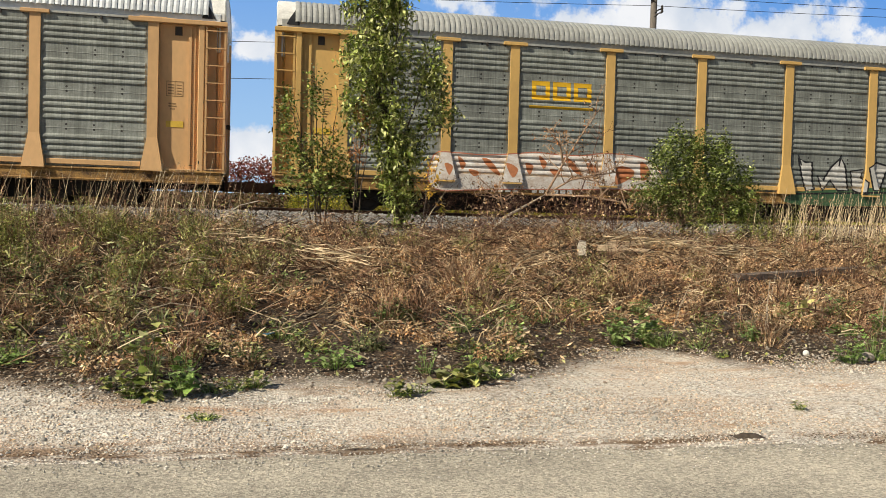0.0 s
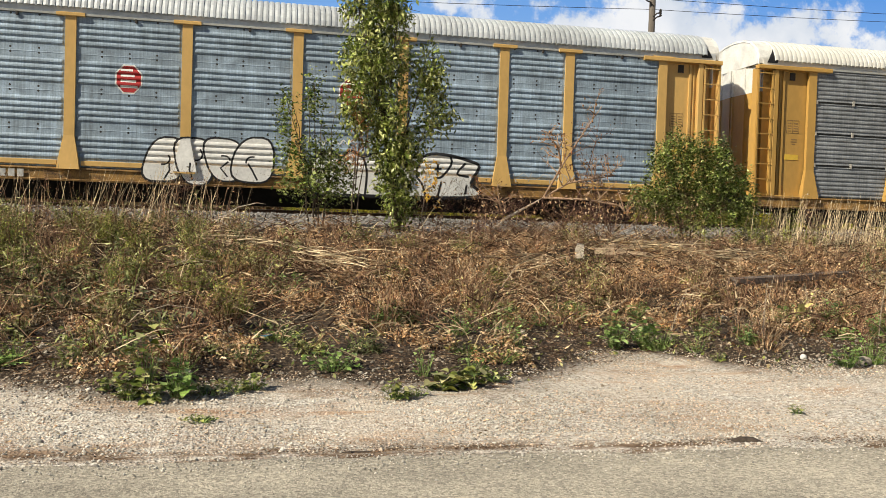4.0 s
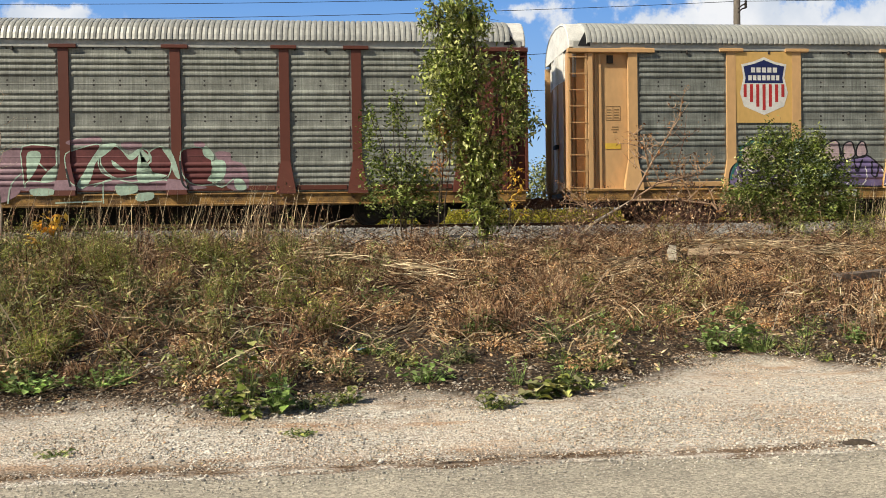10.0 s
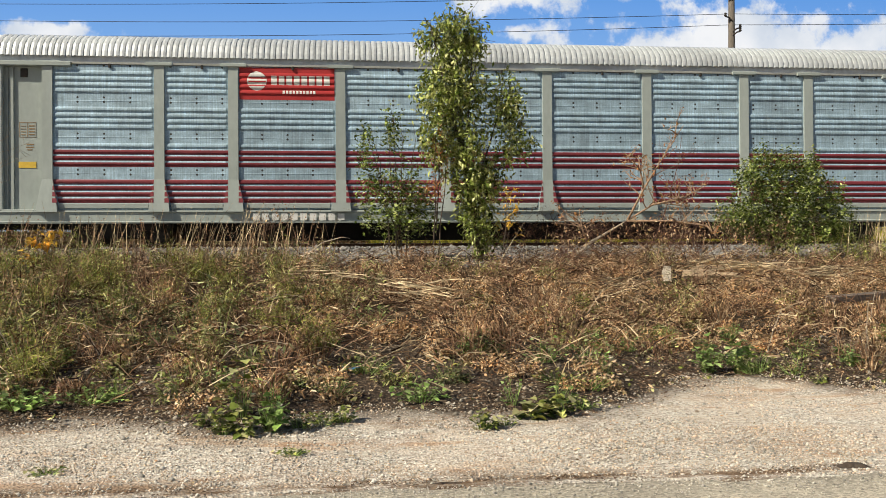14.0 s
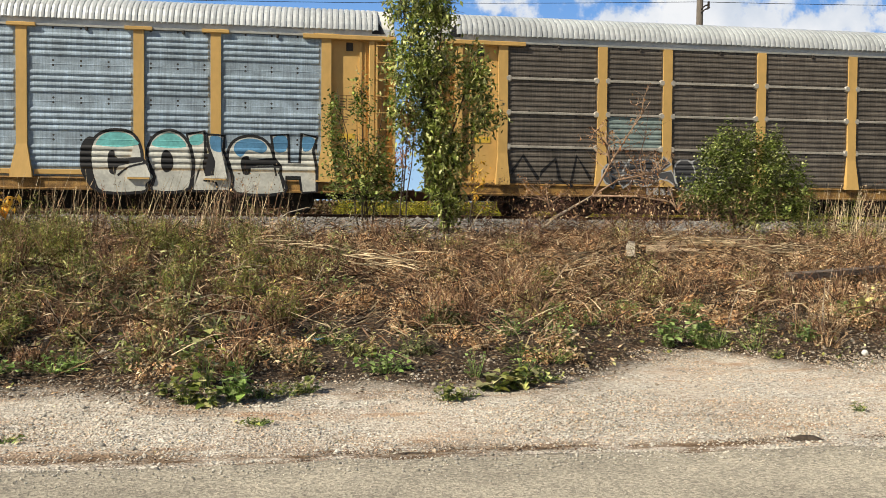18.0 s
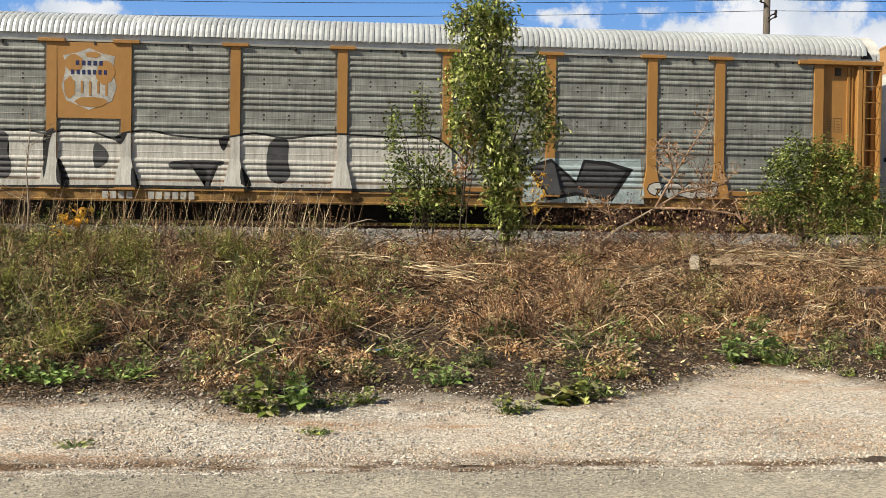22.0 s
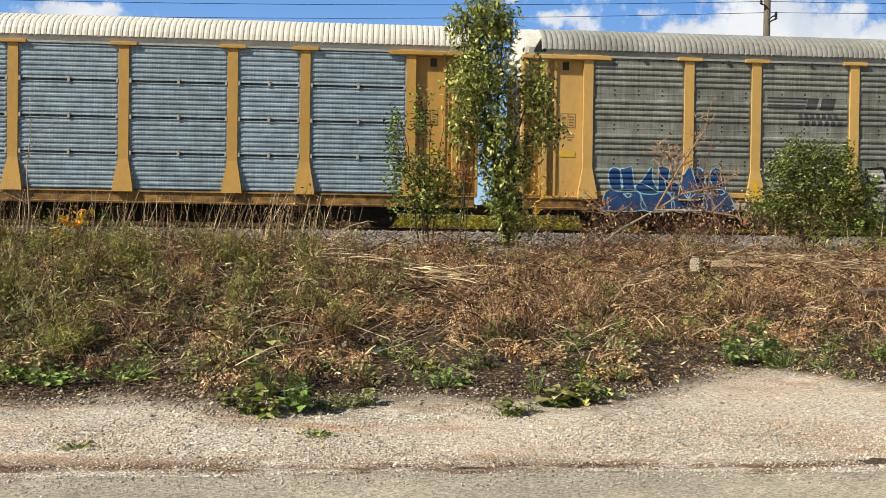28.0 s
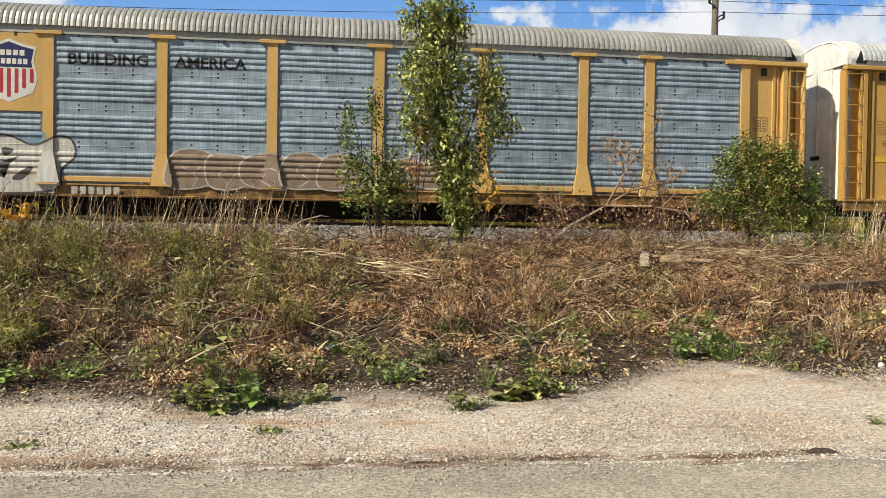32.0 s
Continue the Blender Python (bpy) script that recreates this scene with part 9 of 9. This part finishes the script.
for k, (x, yy, sp, h, n, size) in enumerate((
        (-1.12, 7.32, 0.12, 0.22, 20, 0.13), (-0.92, 7.26, 0.10, 0.14, 14, 0.11), (-0.72, 7.38, 0.13, 0.26, 26, 0.12), (-0.50, 7.50, 0.15, 0.13, 14, 0.09), (-1.02, 7.70, 0.15, 0.40, 22, 0.12), (-0.28, 7.62, 0.16, 0.10, 14, 0.07), (-1.30, 7.55, 0.10, 0.12, 10, 0.09), (-0.12, 7.72, 0.12, 0.08, 10, 0.06),
        (-0.12, 7.75, 0.16, 0.12, 14, 0.08), (1.62, 7.70, 0.16, 0.15, 14, 0.17), (1.85, 7.78, 0.18, 0.18, 20, 0.13), (2.12, 7.95, 0.18, 0.12, 18, 0.08), (1.10, 7.35, 0.14, 0.14, 22, 0.09), (1.32, 7.45, 0.10, 0.08, 10, 0.06),
        (4.18, 9.85, 0.15, 0.34, 26, 0.12), (4.62, 9.90, 0.17, 0.36, 30, 0.12), (2.15, 9.55, 0.30, 0.24, 30, 0.07), (2.7, 9.6, 0.30, 0.22, 30, 0.07), (1.4, 9.9, 0.26, 0.18, 26, 0.07),
        (-3.10, 8.25, 0.36, 0.16, 55, 0.08), (-3.65, 8.30, 0.36, 0.16, 55, 0.08), (-2.5, 8.45, 0.3, 0.14, 34, 0.07), (-4.2, 8.5, 0.4, 0.2, 50, 0.08),
        (6.60, 8.75, 0.22, 0.20, 30, 0.08), (7.05, 8.9, 0.30, 0.26, 34, 0.08), (5.15, 9.05, 0.10, 0.10, 14, 0.06), (4.62, 6.75, 0.09, 0.07, 12, 0.05), (-0.50, 6.68, 0.16, 0.05, 22, 0.045), (-2.2, 6.35, 0.15, 0.05, 16, 0.05),
        (6.9, 10.4, 0.35, 0.28, 34, 0.08), (7.9, 10.8, 0.4, 0.3, 40, 0.08), (0.2, 11.6, 0.4, 0.25, 40, 0.07), (3.4, 13.3, 0.35, 0.15, 30, 0.06), (1.9, 13.4, 0.3, 0.12, 22, 0.06), (5.4, 9.9, 0.25, 0.2, 22, 0.07))):
    broad_plant(x, yy, sp, h, n, size, 200 + k, "low clump of bright green broad-leaved weeds" if size > 0.075 else "small low green weed", L_BRIGHT if n > 24 else L_GREEN)

rs = np.random.RandomState(77)
for k in range(46):
    x, e = rs.uniform(-5.5, 9.0), rs.uniform(0.25, 3.0)
    yy = float(np.interp(x, TOE_X, TOE_Y)) + e
    broad_plant(x, yy, rs.uniform(0.12, 0.34), rs.uniform(0.10, 0.26), rs.randint(14, 40), rs.uniform(0.05, 0.085), 500 + k, "small green weed at the foot of the bank", (L_BRIGHT, L_GREEN, L_OLIVE)[k % 3])

# single dry stalks standing on the bank
for k, (x, yy, h, lean) in enumerate(((6.1, 9.7, 0.75, 0.05), (6.25, 9.85, 0.45, -0.1), (5.15, 10.3, 0.6, 0.35), (7.3, 10.4, 0.65, -0.25), (8.0, 10.0, 0.8, 0.1), (7.1, 11.2, 0.6, 0.15), (-0.2, 11.3, 0.5, 0.5), (3.2, 11.9, 0.5, 0.6), (-2.6, 9.3, 0.6, -0.4), (-3.4, 9.2, 0.8, -0.5))):
    st = thing("dry_stalk", "single pale dry weed stalk", "stalk", (x, yy, float(height(x, yy)) - 0.02), "dry stalks")
    part("stem", Shape().tube([(0, 0, 0), (lean * h * 0.45, 0.02, h * 0.5), (lean * h, 0, h)], [0.007, 0.006, 0.004], 5), M_PALEBARK, st)
    for i, t in enumerate((0.4, 0.6, 0.75, 0.85, 0.95)):
        g = Green(300 + 9 * k + i)
        g.leaves(np.array([(lean * h * t, 0, h * t)]), 0.09, 0.7, 0.2)
        g.out("blade", L_PALE).parent = st
# arching stem with large lemon-yellow leaves, and a rounded stone near it
L_LEMON = leafy("lemon_leaves", [(0.80, 0.68, 0.16), (0.88, 0.80, 0.34), (0.84, 0.72, 0.22)], 0.6, 0.25)
pl = thing("yellow_plant", "arching stem with large lemon-yellow leaves", "plant", (7.08, 10.4, float(height(7.08, 10.4)) - 0.02))
part("stem", Shape().tube([(0, 0, 0), (-0.02, 0, 0.15), (0.05, 0, 0.30), (0.26, 0, 0.55)], [0.007, 0.006, 0.005, 0.004], 5), M_PALEBARK, pl)
for k, (x, z, size) in enumerate(((-0.10, 0.20, 0.20), (-0.02, 0.25, 0.18), (0.04, 0.30, 0.12), (0.10, 0.42, 0.10), (0.17, 0.46, 0.12), (0.22, 0.52, 0.07), (0.27, 0.56, 0.06))):
    g = Green(330 + k)
    g.leaves(np.array([(x, -0.02, z), (x + 0.01, 0.0, z + 0.015)]), size, 0.1, 0.6)
    o = g.out("leaf", L_LEMON)
    o.parent = pl
st = thing("round_stone", "rounded tan stone at the foot of the bank", "stone", (6.89, 8.87, float(height(6.89, 8.87)) + 0.035))
part("stone", Shape().disc((0, 0, 0), "z", [(-0.06, 0.05), (-0.03, 0.10), (0.01, 0.105), (0.04, 0.085), (0.055, 0.04)], 10), mat("tan_stone", (0.40, 0.34, 0.27), 0.9, 0, 0.25, 9, 50, 0.3), st)
for k, (x, yy) in enumerate(((-1.55, 11.9), (-1.75, 10.0), (-1.55, 9.2))):
    pl = thing("arching_plant", "arching stem with paired pale green leaves", "plant", (x, yy, float(height(x, yy)) + 0.15))
    pts = [(0, 0, -0.15), (0.25, -0.1, 0.12), (0.55, -0.15, 0.22), (0.85, -0.2, 0.18)]
    part("stem", Shape().tube(pts, [0.007, 0.006, 0.004, 0.003], 5), M_PALEBARK, pl)
    g = Green(340 + k)
    g.leaves(np.array([(0.3 + 0.04 * q, -0.12 - 0.006 * q, 0.17 + 0.02 * math.sin(q)) for q in range(15)]), 0.12, 0.35, 0.26)
    o = g.out("leaves", leafy("pale_green_leaves", [(0.24, 0.27, 0.12), (0.34, 0.36, 0.18)]))
    tagged(o, kind="stuff").parent = pl

# ---- logs, plank, litter ----
def lies_at(x, y, up=0.0):
    return (x, y, float(height(x, y)) + up)


M_LOGEND = mat("pale_cut_wood", (0.55, 0.48, 0.38), 0.8, 0, 0.45, 8, 60, 0.2)
log = thing("log", "short weathered block of wood with a pale sawn end", "log", lies_at(5.66, 15.1, 0.17), rz=70)
part("bark", Shape().add([(x, y, z) for x, k in ((0.0, 1.0), (0.25, 1.06), (0.6, 0.8)) for y, z in ((-0.08 * k, -0.15), (0.075 * k, -0.15), (0.09 * k, 0.02), (0.05 * k, 0.13 * k), (-0.07 * k, 0.115 * k))],
     [(q + b, q + (b + 1) % 5, q + 5 + (b + 1) % 5, q + 5 + b) for q in (0, 5) for b in range(5)] + [tuple(range(10, 15))]), M_WOOD, log)
part("cut_end", Shape().add([(-0.004, y, z) for y, z in ((-0.08, -0.15), (0.075, -0.15), (0.09, 0.02), (0.05, 0.13), (-0.07, 0.115))] + [(0.004, y, z) for y, z in ((-0.08, -0.15), (0.075, -0.15), (0.09, 0.02), (0.05, 0.13), (-0.07, 0.115))],
     [(0, 1, 2, 3, 4), (9, 8, 7, 6, 5)] + [(b, 5 + b, 5 + (b + 1) % 5, (b + 1) % 5) for b in range(5)]), M_LOGEND, log, label="pale sawn end")
M_SPLIT = mat("tan_wood", (0.42, 0.31, 0.20), 0.85, 0, 0.5, 5, 40, 0.6, stretch=(1, 6, 6))
for at, turn, length, wide, tall in (((5.95, 15.05, 0.16), -8, 0.62, 0.10, 0.12), ((6.45, 14.95, 0.20), -22, 0.55, 0.06, 0.06), ((6.25, 15.35, 0.22), 6, 0.70, 0.07, 0.09)):
    wood = thing("split_wood", "split piece of pale brown wood among dead stalks", "wood", lies_at(*at), "split wood", rz=turn)
    cut = random.Random(int(at[0] * 100))
    ring = [[(length * t, wide * math.cos(a_) * k_ * cut.uniform(0.75, 1.15), tall * math.sin(a_) * k_ * cut.uniform(0.7, 1.2)) for a_ in (0.2, 1.1, 2.2, 3.3, 4.4, 5.4)] for t, k_ in ((0, 0.8), (0.3, 1.0), (0.6, 0.9), (0.85, 0.7), (1.0, 0.25))]
    part("wood", Shape().add([p_ for row in ring for p_ in row], [(6 * q + b_, 6 * q + (b_ + 1) % 6, 6 * q + 6 + (b_ + 1) % 6, 6 * q + 6 + b_) for q in range(4) for b_ in range(6)] + [(5, 4, 3, 2, 1, 0), tuple(range(24, 30))]), M_SPLIT, wood)
a, b = Vector(lies_at(7.25, 12.5, 0.22)), Vector(lies_at(11.4, 14.0, 0.24))
plank = thing("old_plank", "dark weathered old tie half sunk in dead grass", "plank", tuple(a))
plank.matrix_basis = Matrix.Translation(a) @ (b - a).to_track_quat("X", "Z").to_matrix().to_4x4()
s = Shape()
for k in range(3):
    s.box(0.04 * k, (b - a).length - 0.1 * k, -0.12 + 0.085 * k, -0.04 + 0.082 * k, -0.05, 0.055 + 0.008 * (k % 2), 0.008)
part("board", s, M_WOOD, plank)
plank.location.z -= 0.07
stick = thing("dead_branch", "bleached forked branch fallen on the bank", "branch", lies_at(-0.55, 16.2, 0.0))
bz = stick.location.z
part("branch", Shape().tube([(-0.68, 1.0, 1.52 - bz), (-0.36, 0.6, 1.48 - bz), (0.02, -0.1, 1.27 - bz), (0.38, -0.9, 1.05 - bz), (0.55, -1.4, 0.93 - bz)], [0.014, 0.022, 0.026, 0.022, 0.012], 6), M_WHITEBARK, stick)
part("fork", Shape().tube([(-0.42, 0.65, 1.49 - bz), (-0.09, 0.7, 1.76 - bz), (0.28, 0.7, 1.86 - bz), (0.45, 0.75, 1.84 - bz)], [0.016, 0.012, 0.009, 0.004], 5), M_WHITEBARK, stick)
r = random.Random(4)
for k, (x, yy) in enumerate(((-0.91, 8.66), (8.6, 15.6), (9.4, 14.4), (-1.1, 14.2), (-2.2, 13.9), (4.4, 12.6), (6.9, 14.2), (3.0, 9.9), (-0.4, 9.6), (6.2, 9.0), (1.6, 10.3), (5.5, 14.2))):
    st = thing("pale_stone", "pale stone lying on the bank", "stone", lies_at(x, yy, 0.02), "pale stones")
    w = r.uniform(0.03, 0.06) if k else 0.075
    part("stone", Shape().disc((0, 0, 0), "z", [(-0.03, w * 0.7), (0.0, w), (0.02, w * 0.85), (0.035, w * 0.4)], 8), M_LOGEND if k % 3 else M_WHITE, st, pose(0, 0, 0, r.uniform(-20, 20), r.uniform(-20, 20), r.uniform(0, 90)))
scrap = thing("blue_scrap", "crumpled scrap of blue plastic", "litter", lies_at(-0.15, 9.35, 0.05))
part("sheet", Shape().sheet([[(0.05 * i, 0.03 * j, 0.02 * math.sin(i * 2.1 + j)) for j in range(3)] for i in range(5)]), mat("blue_plastic", (0.05, 0.16, 0.28), 0.4, 0, 0.2, 9, 40, 0), scrap)
M_DIRT = mat("dark_damp_dirt", (0.07, 0.052, 0.038), 0.95, 0, 0.4, 6, 40, 0.6)
for x, yy, lx, ly, h in ((3.60, 5.90, 0.12, 0.06, 0.032), (0.62, 5.80, 0.14, 0.03, 0.012)):
    cl = thing("dirt_clod", "dark damp dirt washed along the road's edge", "dirt", (x, yy, 0.005), "dirt at the road's edge")
    rr = random.Random(int(x * 100))
    part("dirt", Shape().sheet([[((i / 9 - 0.5) * 2 * lx, (j / 6 - 0.5) * 2 * ly, max(0, 1 - (2 * i / 9 - 1) ** 2 - (2 * j / 6 - 1) ** 2) * h * rr.uniform(0.6, 1.2)) for j in range(7)] for i in range(10)]), M_DIRT, cl)

# ---- beyond the track ----
g = Green(91)
rs = np.random.RandomState(92)
x, yy = rs.uniform(0.5, 36, 2600), rs.uniform(28.6, 31.5, 2600)
p = np.stack([x, yy, height(x, yy)], 1)
top, h = stems_up(g, p, 0.4, 1.0, 0.2, 0.012)
g.leaves(along(p, top, 12, g.r, 0.5) + g.r.normal(0, 0.05, (len(p) * 12, 3)), 0.08, 0, 0.5)
far = Green(93)
x, yy = rs.uniform(-26, 42, 5200), rs.uniform(33, 39, 5200)
p = np.stack([x, yy, height(x, yy) - 0.05], 1)
top, h = stems_up(far, p, 0.35, 0.95, 0.25, 0.03)
far.leaves(along(p, top, 7, far.r, 0.2) + far.r.normal(0, 0.08, (len(p) * 7, 3)), 0.16, 0, 0.5)
tagged(far.out("far_brush", leafy("far_brush", [(0.10, 0.06, 0.035), (0.20, 0.13, 0.06), (0.13, 0.12, 0.045), (0.24, 0.11, 0.07)], 0.7, 0.05)), "low brown brush on the land beyond the track", "brush", kind="stuff")
tagged(g.out("yellow_weeds", L_GOLD), "yellow flowering weeds beyond the track", "weeds", kind="stuff")


def far_tree(x, yy, clumps, n, size, material, seed, label):
    z = float(height(x, yy)) - 1.7
    ob = thing("far_tree", label, "tree", (x, yy, z))
    r = np.random.RandomState(seed)
    top = max(c[1] for c in clumps)
    part("trunk", Shape().tube([(0, 0, 0), (0.1, 0, top * 0.5), (0, 0, top)], [0.22, 0.15, 0.05], 7), M_BARK, ob)
    g = Green(seed)
    g.leaves(crown_points(r, clumps, n), size, 0.2, 0.6)
    o = g.out("crown", material)
    o.parent = ob


far_tree(-2.4, 64, [(-1.5, 3.2, 2.6, 1.0), (1.5, 3.5, 2.4, 1.1), (3.6, 3.0, 2.0, 0.9)], 5000, 0.22, L_FARRED, 401, "low red-leaved autumn tree far beyond the track")
far_tree(-15.0, 62, [(0, 3.2, 1.8, 1.8), (0.6, 4.2, 1.2, 1.2), (-1.4, 2.4, 1.4, 1.2)], 4200, 0.22, L_BUSH, 402, "dark green tree far beyond the track")
far_tree(12.6, 58, [(0, 3.6, 1.9, 1.8), (1.2, 4.6, 1.2, 1.1), (-1.5, 2.6, 1.3, 1.2)], 3800, 0.22, L_GREEN, 403, "green tree far beyond the track")
far_tree(-21.5, 60, [(0, 4.2, 1.8, 2.2), (1.0, 3.0, 1.6, 1.4)], 3800, 0.22, L_BUSH, 404, "dark green tree far beyond the track")
far_tree(28, 70, [(0, 3.0, 3.2, 1.6), (4, 3.2, 2.6, 1.4)], 4200, 0.25, L_OLIVE, 405, "yellowing trees far beyond the track")

# utility pole with brackets, and its wires
pole = thing("utility_pole", "tall grey wooden utility pole behind the train", "utility pole", (20.6, 45, float(height(20.6, 45)) - 0.3))
pz = float(height(20.6, 45)) - 0.3
part("shaft", Shape().tube([(0, 0, 0), (0, 0, 8), (0.03, 0, 16.5)], [0.22, 0.20, 0.15], 12).mesh("shaft", True), M_POLE, pole)
for z, e in ((14.25, -1), (13.65, 1), (13.45, 1), (15.4, -1)):
    part("bracket", Shape().tube([(0, -0.15, z - pz - 0.25), (e * 0.22, -0.2, z - pz - 0.05), (e * 0.42, -0.2, z - pz)], [0.045, 0.04, 0.04], 6), M_DARK, pole)
    part("insulator", Shape().disc((e * 0.42, -0.2, z - pz), "z", [(0, 0.05), (0.05, 0.09), (0.10, 0.05), (0.15, 0.08), (0.20, 0.04)], 8), M_DARK, pole)
WIRES = [((-60, 45, 13.8), (20.6, 45, 14.45), (60, 45, 15.8), 0.9), ((-60, 45, 13.1), (20.6, 45, 13.85), (60, 45, 15.6), 1.0),
         ((-60, 46, 14.6), (20.6, 45, 15.6), (60, 45, 17.0), 0.9), ((-60, 45, 9.4), (20.6, 45, 11.6), (60, 45, 12.2), 0.8), ((-60, 45, 7.6), (20.6, 45, 9.6), (60, 45, 10.2), 0.7)]
for a, b, c, sag in WIRES:
    s = Shape()
    for p, q in ((a, b), (b, c)):
        p, q = Vector(p), Vector(q)
        pts = [p.lerp(q, t) - Vector((0, 0, 4 * sag * ((q - p).length / 81) ** 2 * t * (1 - t))) for t in np.linspace(0, 1, 22)]
        s.tube(pts, [0.015] * 22, 5, False)
    w = part("wire", s, M_INK, None)
    tagged(w, "dark overhead wire on the utility pole", "wire", "overhead wires")

def travelled(t):
    """How far the train has rolled to the left at t seconds."""
    return 10.739697 * t + 0.0105376 * t * t + 0.00008135 * t ** 3


def motions():
    for car, x in TRAIN:
        walk(car, [(t, pose(x - travelled(t), TRACK_Y, RAIL_Z)) for t in range(0, 33, 2)])


motions()
